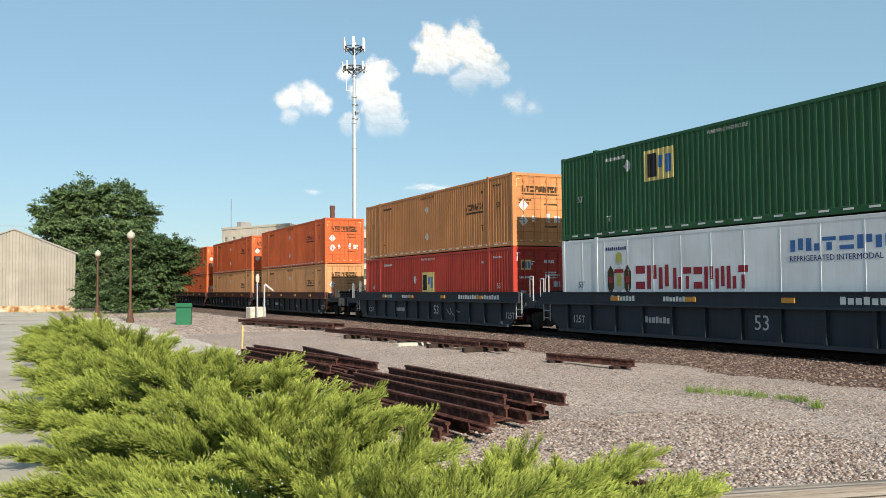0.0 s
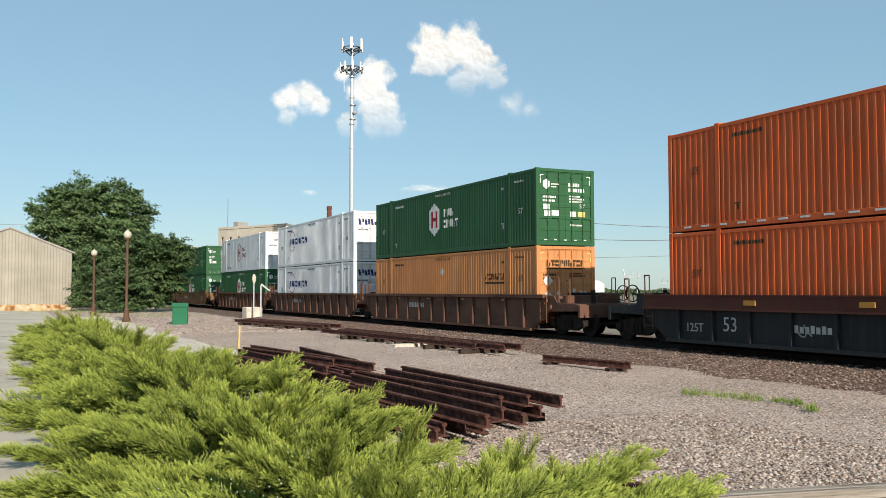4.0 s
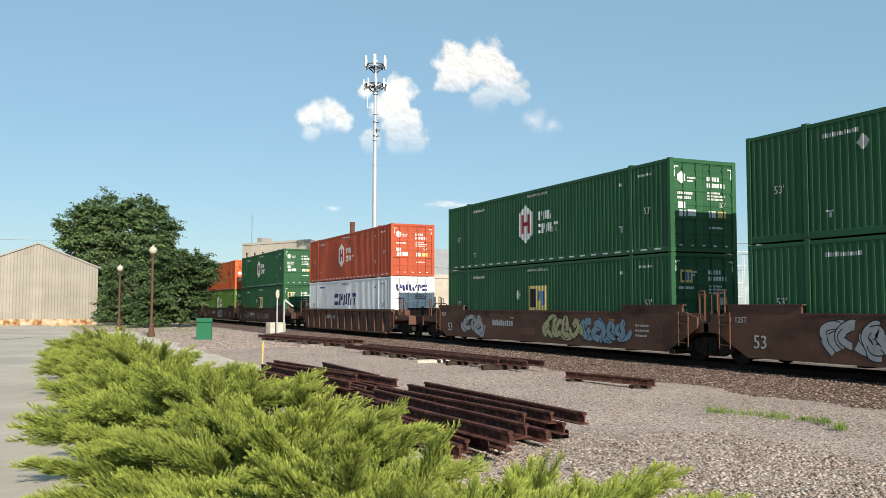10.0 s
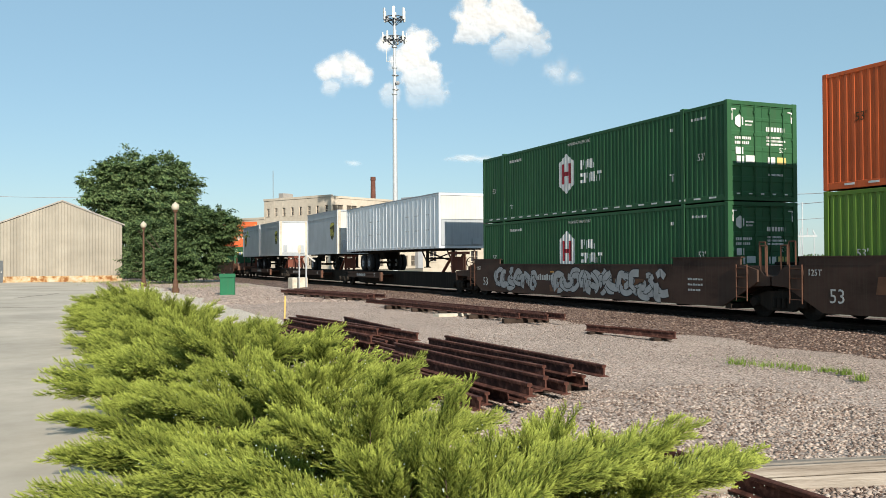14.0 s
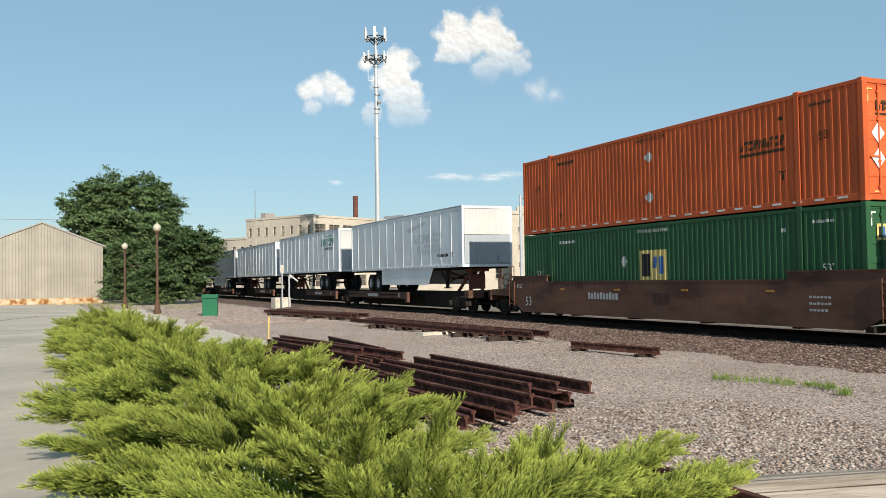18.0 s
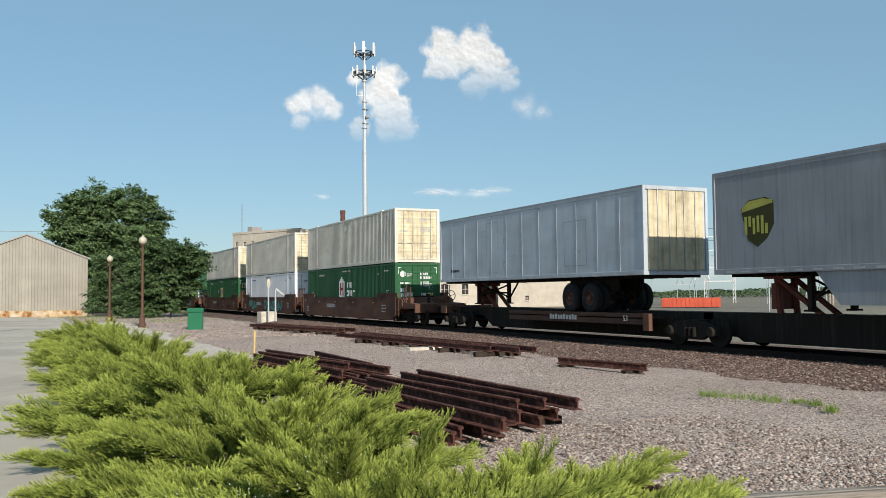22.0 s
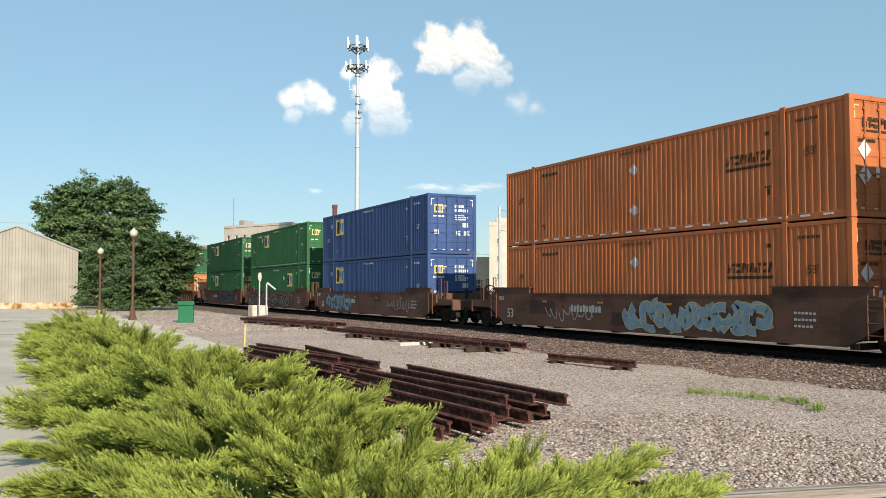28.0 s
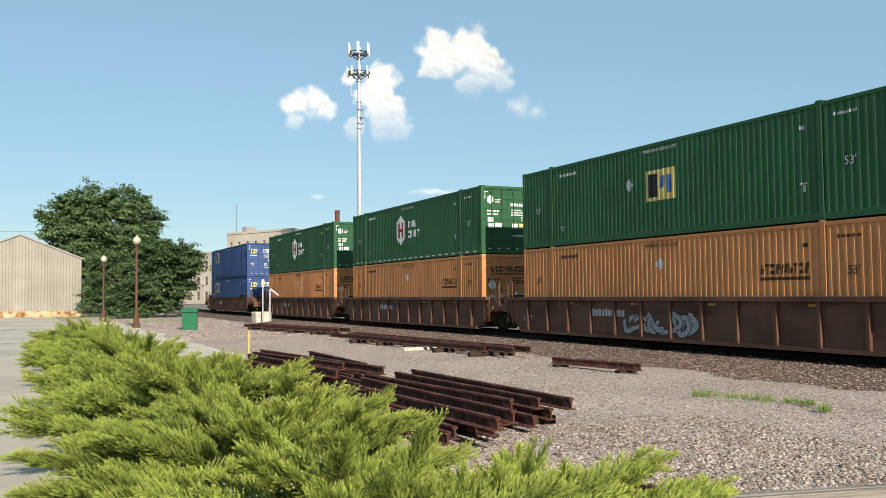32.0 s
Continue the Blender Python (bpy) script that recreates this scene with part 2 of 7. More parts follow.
ROOFING = plain("roof_sheet", (0.30, 0.28, 0.26), 0.6)
RUSTBASE = rough_mat("rust_stained_concrete", [(0.36, (0.50, 0.43, 0.34)), (0.5, (0.44, 0.31, 0.17)), (0.62, (0.22, 0.09, 0.03))], 1.6, 0.9, 10, 0.2, 0.5)
DOORGREY = plain("steel_door_grey", (0.10, 0.11, 0.12), 0.5)
REDBOX = paint("red_box", (0.50, 0.09, 0.05))
STAKE = plain("yellow_stake", (0.55, 0.40, 0.14), 0.6)


def foliage_mat(name, dark, light, tip=None, through_light=0.3):
    m, nt, b = mat_base(name)
    geo = nt.nodes.new("ShaderNodeNewGeometry")
    col = ramp(nt, geo.outputs["Random Per Island"], [(0.0, dark), (1.0, light)])
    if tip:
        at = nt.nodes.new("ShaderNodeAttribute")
        at.attribute_name = "growth_shade"
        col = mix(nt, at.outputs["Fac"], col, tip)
    broad = ramp(nt, noise_tex(nt, coords(nt), 1.3, 3), [(0.3, g(0.72)), (0.7, g(1.15))])
    col = mix(nt, 1.0, col, broad, "MULTIPLY")
    nt.links.new(col, b.inputs["Base Color"])
    b.inputs["Roughness"].default_value = 0.6
    b.inputs["Specular IOR Level"].default_value = 0.12
    tr = nt.nodes.new("ShaderNodeBsdfTranslucent")
    nt.links.new(col, tr.inputs["Color"])
    ms = nt.nodes.new("ShaderNodeMixShader")
    ms.inputs["Fac"].default_value = through_light
    nt.links.new(b.outputs["BSDF"], ms.inputs[1])
    nt.links.new(tr.outputs["BSDF"], ms.inputs[2])
    nt.links.new(ms.outputs["Shader"], nt.nodes["Material Output"].inputs["Surface"])
    return m


# bright tips are young needles; the very dark tone also paints shade between boughs
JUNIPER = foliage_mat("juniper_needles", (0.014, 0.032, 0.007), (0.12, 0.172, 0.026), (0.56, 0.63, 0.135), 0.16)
LEAVES = foliage_mat("tree_leaves", (0.04, 0.085, 0.036), (0.21, 0.29, 0.12), None, 0.25)
BUSH_LEAVES = foliage_mat("dark_tree_leaves", (0.025, 0.055, 0.022), (0.13, 0.19, 0.075), None, 0.2)
GRASS = foliage_mat("grass_blades", (0.11, 0.18, 0.03), (0.27, 0.36, 0.08), None, 0.3)
FARGREEN = foliage_mat("far_leaves", (0.05, 0.085, 0.04), (0.11, 0.15, 0.075), None, 0.2)
BARK = rough_mat("bark", [(0.3, (0.06, 0.045, 0.035)), (0.7, (0.16, 0.12, 0.09))], 6, 0.95)
BERRY = plain("juniper_berry", (0.45, 0.52, 0.48), 0.6)


def gravel_mat(name, stops, cell, depth):
    """Crushed stone: each cell its own tone, with the shade between stones put into the colour."""
    m, nt, b = mat_base(name)
    vec = coords(nt)
    vo = node(nt, "ShaderNodeTexVoronoi", Scale=1 / cell)
    nt.links.new(vec, vo.inputs["Vector"])
    tone = ramp(nt, vo.outputs["Color"], stops)
    vo2 = node(nt, "ShaderNodeTexVoronoi", Scale=2.3 / cell)
    nt.links.new(vec, vo2.inputs["Vector"])
    tone = mix(nt, 0.4, tone, ramp(nt, vo2.outputs["Color"], stops))
    # cell edges darkened to paint the shade among the stones
    gap_shade = ramp(nt, vo.outputs["Distance"], [(0.3, g(1.0)), (0.75, g(0.38))])
    tone = mix(nt, 1.0, tone, gap_shade, "MULTIPLY")
    broad = ramp(nt, noise_tex(nt, vec, 0.35, 5, 0.6), [(0.3, (0.82, 0.81, 0.80)), (0.7, (1.12, 1.11, 1.10))])
    tone = mix(nt, 1.0, tone, broad, "MULTIPLY")
    nt.links.new(tone, b.inputs["Base Color"])
    b.inputs["Roughness"].default_value = 0.92
    b.inputs["Specular IOR Level"].default_value = 0.1
    inv = node(nt, "ShaderNodeMath")
    inv.operation = "SUBTRACT"
    inv.inputs[0].default_value = 1.0
    nt.links.new(vo.outputs["Distance"], inv.inputs[1])
    bump(nt, b, inv.outputs[0], 0.9, depth)
    return m


GRAVEL = gravel_mat("grey_gravel", [(0.08, (0.20, 0.15, 0.125)), (0.4, (0.48, 0.39, 0.335)), (0.75, (0.71, 0.59, 0.525))], 0.036, 0.014)
BALLAST = gravel_mat("pink_ballast", [(0.1, (0.05, 0.032, 0.026)), (0.45, (0.18, 0.12, 0.10)), (0.8, (0.38, 0.285, 0.245))], 0.055, 0.02)
FIELD = rough_mat("far_ground", [(0.3, (0.15, 0.135, 0.10)), (0.7, (0.26, 0.235, 0.19))], 0.6, 0.95, 6, 0.3, 0.03, 0.03)
LOT = rough_mat("pale_asphalt", [(0.3, (0.42, 0.372, 0.308)), (0.55, (0.46, 0.41, 0.343)), (0.72, (0.50, 0.45, 0.38))], 2.2, 0.92, 90, 0.35, 0.25, 0.004)
CRACK = plain("crack_filler", (0.16, 0.14, 0.12), 0.9)


def stone_mat(name, a, b_, c):
    m, nt, b = mat_base(name)
    geo = nt.nodes.new("ShaderNodeNewGeometry")
    nt.links.new(ramp(nt, geo.outputs["Random Per Island"], [(0.0, a), (0.5, b_), (1.0, c)]), b.inputs["Base Color"])
    b.inputs["Roughness"].default_value = 0.9
    b.inputs["Specular IOR Level"].default_value = 0.1
    return m


STONES = stone_mat("loose_stones", (0.12, 0.082, 0.068), (0.33, 0.262, 0.225), (0.52, 0.43, 0.38))
STONES_COARSE = stone_mat("coarse_stones", (0.09, 0.06, 0.05), (0.28, 0.22, 0.185), (0.48, 0.41, 0.36))
STONES_RED = stone_mat("ballast_stones", (0.05, 0.03, 0.024), (0.15, 0.10, 0.08), (0.34, 0.26, 0.215))

# ---------------------------------------------------------------- mesh helpers


class Shape:
    """Collects vertices and faces of one mesh."""

    def __init__(self):
        self.v, self.f = [], []

    def add(self, verts, faces):
        n = len(self.v)
        self.v += [tuple(p) for p in verts]
        self.f += [tuple(i + n for i in q) for q in faces]
        return self

    def box(self, x0, x1, y0, y1, z0, z1):
        v = [(x, y, z) for z in (z0, z1) for y in (y0, y1) for x in (x0, x1)]
        return self.add(v, [(0, 2, 3, 1), (4, 5, 7, 6), (0, 1, 5, 4), (2, 6, 7, 3), (0, 4, 6, 2), (1, 3, 7, 5)])

    def prism(self, outline, axis, a, b):
        """Extrudes a flat outline along axis 0, 1 or 2 from a to b."""
        put = {0: lambda p, s: (s, p[0], p[1]), 1: lambda p, s: (p[0], s, p[1]), 2: lambda p, s: (p[0], p[1], s)}[axis]
        n = len(outline)
        v = [put(p, s) for s in (a, b) for p in outline]
        f = [tuple(range(n)), tuple(range(2 * n - 1, n - 1, -1))]
        f += [(i, i + n, (i + 1) % n + n, (i + 1) % n) for i in range(n)]
        return self.add(v, f)

    def tube(self, p, q, r, r2=None, sides=8, caps=True):
        p, q = Vector(p), Vector(q)
        r2 = r if r2 is None else r2
        rot = (q - p).to_track_quat("Z", "Y")
        ring = [Vector((math.cos(2 * math.pi * i / sides), math.sin(2 * math.pi * i / sides), 0)) for i in range(sides)]
        v = [p + rot @ (c * r) for c in ring] + [q + rot @ (c * r2) for c in ring]
        f = [(i, (i + 1) % sides, (i + 1) % sides + sides, i + sides) for i in range(sides)]
        if caps:
            f += [tuple(range(sides - 1, -1, -1)), tuple(range(sides, 2 * sides))]
        return self.add(v, f)

    def lathe(self, profile, centre, axis=2, sides=16, caps=True):
        """Turns (radius, height) pairs about an axis."""
        v, f = [], []
        for r, h in profile:
            for i in range(sides):
                a = 2 * math.pi * i / sides
                c, s = r * math.cos(a), r * math.sin(a)
                v.append({2: (c, s, h), 0: (h, c, s), 1: (s, h, c)}[axis])
        v = [Vector(centre) + Vector(p) for p in v]
        for k in range(len(profile) - 1):
            for i in range(sides):
                j = (i + 1) % sides
                f.append((k * sides + i, k * sides + j, (k + 1) * sides + j, (k + 1) * sides + i))
        n = len(profile) - 1
        if caps:
            f += [tuple(range(sides - 1, -1, -1)), tuple(n * sides + i for i in range(sides))]
        return self.add(v, f)

    def mesh(self, name, bevel=0.0, smooth=False):
        me = bpy.data.meshes.new(name)
        me.from_pydata(self.v, [], self.f)
        bm = bmesh.new()
        bm.from_mesh(me)
        bmesh.ops.recalc_face_normals(bm, faces=bm.faces)
        if bevel:
            bmesh.ops.bevel(bm, geom=bm.edges[:], offset=bevel, segments=1, affect="EDGES", clamp_overlap=True)
        bm.to_mesh(me)
        bm.free()
        if smooth:
            me.shade_smooth()
        return me


def raw_mesh(name, verts, faces, smooth=False):
    """A mesh from number arrays; every face has the same number of corners."""
    verts, faces = np.asarray(verts, np.float32), np.asarray(faces, np.int32)
    me = bpy.data.meshes.new(name)
    n, k = faces.shape
    me.vertices.add(len(verts))
    me.vertices.foreach_set("co", verts.ravel())
    me.loops.add(n * k)
    me.loops.foreach_set("vertex_index", faces.ravel())
    me.polygons.add(n)
    me.polygons.foreach_set("loop_start", np.arange(0, n * k, k, dtype=np.int32))
    me.update(calc_edges=True)
    me.validate()
    return me


def thing(name, label, category, group="", kind=""):
    return tagged(new(name), label, category, group, kind)


def part(name, me, material, parent=None, label="", at=None):
    """One mesh as one object under its thing. The material sits on the object, so that meshes can be shared."""
    if isinstance(me, Shape):
        me = me.mesh(name)
    if not me.materials:
        me.materials.append(None)
    ob = new(name, me)
    ob.material_slots[0].link = "OBJECT"
    ob.material_slots[0].material = material
    if parent is not None:
        ob.parent = parent
    if at is not None:
        ob.matrix_basis = at
    if label:
        tagged(ob, label)
    return ob


def solid(name, shape, material, label, category, group="", kind="", at=None, bevel=0.0, smooth=False):
    """A thing of one mesh."""
    me = shape.mesh(name, bevel, smooth) if isinstance(shape, Shape) else shape
    return tagged(part(name, me, material, at=at), label, category, group, kind)


TEXTS = {}


def text_mesh(body, size):
    """Flat lettering in the built-in font, centred, 3 mm thick."""
    if (body, size) not in TEXTS:
        cu = bpy.data.curves.new("lettering", "FONT")
        cu.body, cu.size, cu.extrude, cu.resolution_u = body, size, 0.0015, 2
        cu.align_x, cu.align_y = "CENTER", "CENTER"
        ob = bpy.data.objects.new("lettering", cu)
        scene.collection.objects.link(ob)
        me = bpy.data.meshes.new_from_object(ob.evaluated_get(bpy.context.evaluated_depsgraph_get()))
        bpy.data.objects.remove(ob)
        bpy.data.curves.remove(cu)
        me.materials.clear()
        TEXTS[body, size] = me
    return TEXTS[body, size]


SIDE_ROT = Matrix(((0, 0, -1), (-1, 0, 0), (0, 1, 0))).to_4x4()  # text on a side that faces -x
END_ROT = Matrix(((1, 0, 0), (0, 0, -1), (0, 1, 0))).to_4x4()  # text on an end that faces -y

# ---------------------------------------------------------------- the ground
RAIL_Z = 0.295
TRACK_X = 18.61


def plane_mesh(name, x0, x1, y0, y1, nx, ny, height):
    xs, ys = np.linspace(x0, x1, nx), np.linspace(y0, y1, ny)
    v = [(x, y, height(x, y)) for y in ys for x in xs]
    f = [(j * nx + i, j * nx + i + 1, (j + 1) * nx + i + 1, (j + 1) * nx + i) for j in range(ny - 1) for i in range(nx - 1)]
    me = raw_mesh(name, v, f)
    me.shade_smooth()
    return me


s = Shape()
s.add([(-3500, -3500, -0.08), (3500, -3500, -0.08), (3500, 3500, -0.08), (-3500, 3500, -0.08)], [(0, 1, 2, 3)])
solid("ground", s, FIELD, "dry pale ground that reaches the horizon", "ground", kind="structure")
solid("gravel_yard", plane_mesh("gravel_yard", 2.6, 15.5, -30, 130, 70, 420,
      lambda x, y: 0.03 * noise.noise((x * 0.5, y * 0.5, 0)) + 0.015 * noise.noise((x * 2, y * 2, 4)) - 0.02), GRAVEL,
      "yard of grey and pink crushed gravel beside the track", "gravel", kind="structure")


PATH_MAT = gravel_mat("pale_limestone", [(0.1, (0.56, 0.49, 0.40)), (0.45, (0.74, 0.66, 0.56)), (0.8, (0.86, 0.78, 0.68))], 0.04, 0.006)
rows = [(2.92, 6.2 + 0.7 * noise.noise((0.0, y * 0.22, 3)) + 0.25 * noise.noise((0.0, y * 1.1, 8)), y) for y in np.arange(26, 71, 0.75)]
v = [(x0 + (x1 - x0) * k / 6, y, 0.01 + 0.03 * noise.noise(((x0 + (x1 - x0) * k / 6) * 0.5, y * 0.5, 0))) for x0, x1, y in rows for k in range(7)]
f = [(j * 7 + i, j * 7 + i + 1, j * 7 + i + 8, j * 7 + i + 7) for j in range(len(rows) - 1) for i in range(6)]
solid("limestone_path", raw_mesh("limestone_path", v, f), PATH_MAT, "strip of pale cream limestone gravel along the hedge", "gravel", kind="structure")


def bed(x, y):
    d = abs(x - TRACK_X)
    top = 0.13
    h = top if d < 1.75 else max(-0.07, top - (d - 1.75) * 0.062)
    return h + 0.025 * noise.noise((x * 1.7, y * 1.7, 9))


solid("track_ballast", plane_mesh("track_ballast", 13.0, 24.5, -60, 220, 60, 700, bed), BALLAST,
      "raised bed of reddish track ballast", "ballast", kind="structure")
solid("far_track_ballast", plane_mesh("far_track_ballast", 13.0, 24.5, 220, 900, 24, 120, bed), BALLAST,
      "raised bed of reddish track ballast in the distance", "ballast", kind="structure")
solid("rear_track_ballast", plane_mesh("rear_track_ballast", 13.0, 24.5, -800, -60, 24, 120, bed), BALLAST,
      "raised bed of reddish track ballast", "ballast", kind="structure")
s = Shape()
s.box(-60, 0.45, -40, 112, -0.3, 0.012).box(0.45, 2.6, 31, 92, -0.3, 0.012)
solid("parking_lot", s, LOT, "pale worn asphalt lot with cracks", "asphalt", kind="structure")
s = Shape()
s.box(0.45, 2.9, -40, 31, -0.3, 0.03)
solid("planting_bed", s, BARK, "dark mulch bed under the junipers", "planting bed", kind="structure")
rng = random.Random(4)
for k in range(9):
    s = Shape()
    x, y, a = rng.uniform(-14, -1), 9 + k * 5.5, rng.uniform(-0.5, 0.5) + (1.57 if k % 3 else 0)
    for j in range(14):
        nx, ny = x + 0.5 * math.cos(a), y + 0.5 * math.sin(a)
        if nx < 0.1:
            w = rng.uniform(0.012, 0.03)
            s.box(min(x, nx) - w, max(x, nx) + w, min(y, ny) - w, max(y, ny) + w, 0.0, 0.0135)
        x, y, a = nx, ny, a + rng.uniform(-0.35, 0.35)
    if s.v:
        solid("crack", s, CRACK, "dark crack across the asphalt lot", "crack", "cracks in the lot", "structure")

# running rails, with ties where the camera is near
RAIL_OUT = [(-0.075, 0), (0.075, 0), (0.075, 0.012), (0.012, 0.03), (0.012, 0.125), (0.036, 0.135), (0.036, 0.165), (0.028, 0.172),
            (-0.028, 0.172), (-0.036, 0.165), (-0.036, 0.135), (-0.012, 0.125), (-0.012, 0.03), (-0.075, 0.012)]
for sgn in (-1, 1):
    s = Shape()
    s.prism([(x + TRACK_X + sgn * 0.7525, z + RAIL_Z - 0.172) for x, z in RAIL_OUT], 1, -800, 900)
    solid("track_rail", s, RAILDARK, "long brown steel running rail on ties", "rail", "rails of the main track")
tie_me = Shape().box(-1.3, 1.3, -0.115, 0.115, -0.16, 0.0).mesh("tie", 0.012)
for k in range(240):
    tagged(part("track_tie", tie_me, TIE_MAT, at=pose(TRACK_X, -12 + k * 0.53, RAIL_Z - 0.168, 0, 0, rng.uniform(-0.8, 0.8))),
           "dark creosoted wooden tie bedded in ballast", "railroad tie", "ties of the main track")

# ---------------------------------------------------------------- the train
BOX_L, BOX_W, BOX_H = 16.154, 2.591, 2.896
HALF = BOX_W / 2
TRAIN = []  # each thing of the train, and where it sits along it


def side_profile():
    """Breaks of the ribbed side wall along its length, with the depth behind the frame's face."""
    pts = []
    for a, b in ((0.15, 1.94), (2.10, 14.05), (14.21, BOX_L - 0.15)):
        n = max(2, round((b - a) / 0.218))
        p = (b - a) / n
        pts.append((a, 0.045))
        for i in range(n):
            u = a + i * p
            pts += [(u + 0.12 * p, 0.045), (u + 0.36 * p, 0.010), (u + 0.66 * p, 0.010), (u + 0.90 * p, 0.045)]
        pts.append((b, 0.045))
    return pts


PROFILE = side_profile()
PROF_U = np.array([p[0] for p in PROFILE])
PROF_D = np.array([p[1] for p in PROFILE])


def side_sheet(flat):
    s = Shape()
    pts = [(0.15, 0.01), (BOX_L - 0.15, 0.01)] if flat else PROFILE
    for (u, d), (u2, d2) in zip(pts, pts[1:]):
        s.add([(-HALF + d, u, 0.17), (-HALF + d2, u2, 0.17), (-HALF + d2, u2, BOX_H - 0.1), (-HALF + d, u, BOX_H - 0.1)], [(0, 1, 2, 3)])
    return s.mesh("side_wall")


def box_frame(flat):
    s = Shape()
    for x in (-HALF, HALF):
        sx = 1 if x < 0 else -1
        for u in (0.0, BOX_L):
            su = 1 if u == 0 else -1
            s.box(*sorted((x, x + sx * 0.16)), *sorted((u, u + su * 0.15)), 0.1, BOX_H - 0.1)
        for u in (1.94, 14.05):
            s.box(*sorted((x - sx * 0.004, x + sx * 0.1)), u, u + 0.16, 0.05, BOX_H - 0.02)
        s.box(*sorted((x + sx * 0.004, x + sx * 0.12)), 0.15, BOX_L - 0.15, 0.02, 0.19)
        s.box(*sorted((x + sx * 0.004, x + sx * 0.1)), 0.15, BOX_L - 0.15, BOX_H - 0.12, BOX_H - 0.02)
        if flat:
            for k in range(1, 13):
                s.box(*sorted((x + sx * 0.004, x + sx * 0.02)), k * 1.243 - 0.006, k * 1.243 + 0.006, 0.2, BOX_H - 0.14)
    for u in (0.0, BOX_L):
        su = 1 if u == 0 else -1
        s.box(-HALF + 0.16, HALF - 0.16, *sorted((u + su * 0.01, u + su * 0.14)), 0.02, 0.16)
        s.box(-HALF + 0.16, HALF - 0.16, *sorted((u + su * 0.01, u + su * 0.14)), BOX_H - 0.13, BOX_H - 0.01)
    return s.mesh("box_frame", 0.008)


def roof_sheet():
    s = Shape()
    n = 40
    for k in range(n):
        a, b = 0.1 + k * (BOX_L - 0.2) / n, 0.1 + (k + 1) * (BOX_L - 0.2) / n
        c = (b - a) * 0.2
        z, z2 = BOX_H - 0.045, BOX_H - 0.025
        s.add([(x, u, h) for u, h in ((a, z), (a + c, z2), (b - c, z2), (b, z)) for x in (-HALF + 0.09, HALF - 0.09)],
              [(0, 1, 3, 2), (2, 3, 5, 4), (4, 5, 7, 6)])
    return s.mesh("roof")


def door_leaf():
    """One pressed steel leaf: a sheet with raised horizontal ribs."""
    w = HALF - 0.165
    out = [(0.09, 0.17), (0.03, 0.17)]
    for z in (0.30, 0.74, 1.18, 1.62, 2.06, 2.46):
        out += [(0.03, z - 0.05), (0.044, z - 0.02), (0.044, z + 0.25), (0.03, z + 0.28)]
    out += [(0.03, BOX_H - 0.14), (0.09, BOX_H - 0.14)]
    return Shape().prism(out, 0, 0.004, w).mesh("door")


HINGE_ME = Shape().box(HALF - 0.20, HALF - 0.10, 0.012, 0.04, 0, 0.08).mesh("hinge", 0.008)


def rod():
    s = Shape()
    s.tube((0, 0.012, 0.12), (0, 0.012, BOX_H - 0.1), 0.02, sides=6)
    for z in (0.3, 0.9, 1.9, 2.55):
        s.box(-0.05, 0.05, 0.0, 0.04, z, z + 0.06)
    s.box(-0.02, 0.32, -0.006, 0.012, 1.02, 1.06)
    return s.mesh("lock_rod")


def end_wall():
    s = Shape()
    y = BOX_L - 0.03
    n = 9
    w = (BOX_W - 0.34) / n
    for k in range(n):
        x = -HALF + 0.17 + k * w
        pts = [(x, y - 0.03), (x + 0.2 * w, y), (x + 0.7 * w, y), (x + 0.9 * w, y - 0.03), (x + w, y - 0.03)]
        for (a, b), (c, d) in zip(pts, pts[1:]):
            s.add([(a, b, 0.16), (c, d, 0.16), (c, d, BOX_H - 0.13), (a, b, BOX_H - 0.13)], [(0, 1, 2, 3)])
    return s.mesh("end_wall")


CAST = Shape().box(-0.09, 0.09, -0.08, 0.08, 0, 0.118).mesh("corner_casting", 0.012)
LIFT = Shape().box(-0.09, 0.09, -0.1, 0.1, 0, 0.13).mesh("lifting_casting", 0.015)
SHEET = {False: side_sheet(False), True: side_sheet(True)}
FRAME_ME = {False: box_frame(False), True: box_frame(True)}
ROOF_ME, DOOR_ME, ROD_ME, END_ME = roof_sheet(), door_leaf(), rod(), end_wall()
UNDER_ME = Shape().box(-HALF + 0.12, HALF - 0.12, 0.15, BOX_L - 0.15, 0.03, 0.16).mesh("floor")
TAPE = Shape()
for k in range(22):
    TAPE.box(-HALF - 0.001, -HALF + 0.003, 0.5 + k * 0.70, 0.8 + k * 0.70, 0.10, 0.15)
TAPE_ME = TAPE.mesh("reflective_tape")


def clip(poly, a, lo):
    """The part of a flat (u, z) polygon on one side of u = a."""
    out = []
    for p, q in zip(poly, poly[1:] + poly[:1]):
        pi, qi = (p[0] >= a) == lo or p[0] == a, (q[0] >= a) == lo or q[0] == a
        if pi:
            out.append(p)
        if pi != qi:
            t = (a - p[0]) / (q[0] - p[0])
            out.append((a, p[1] + t * (q[1] - p[1])))
    return out


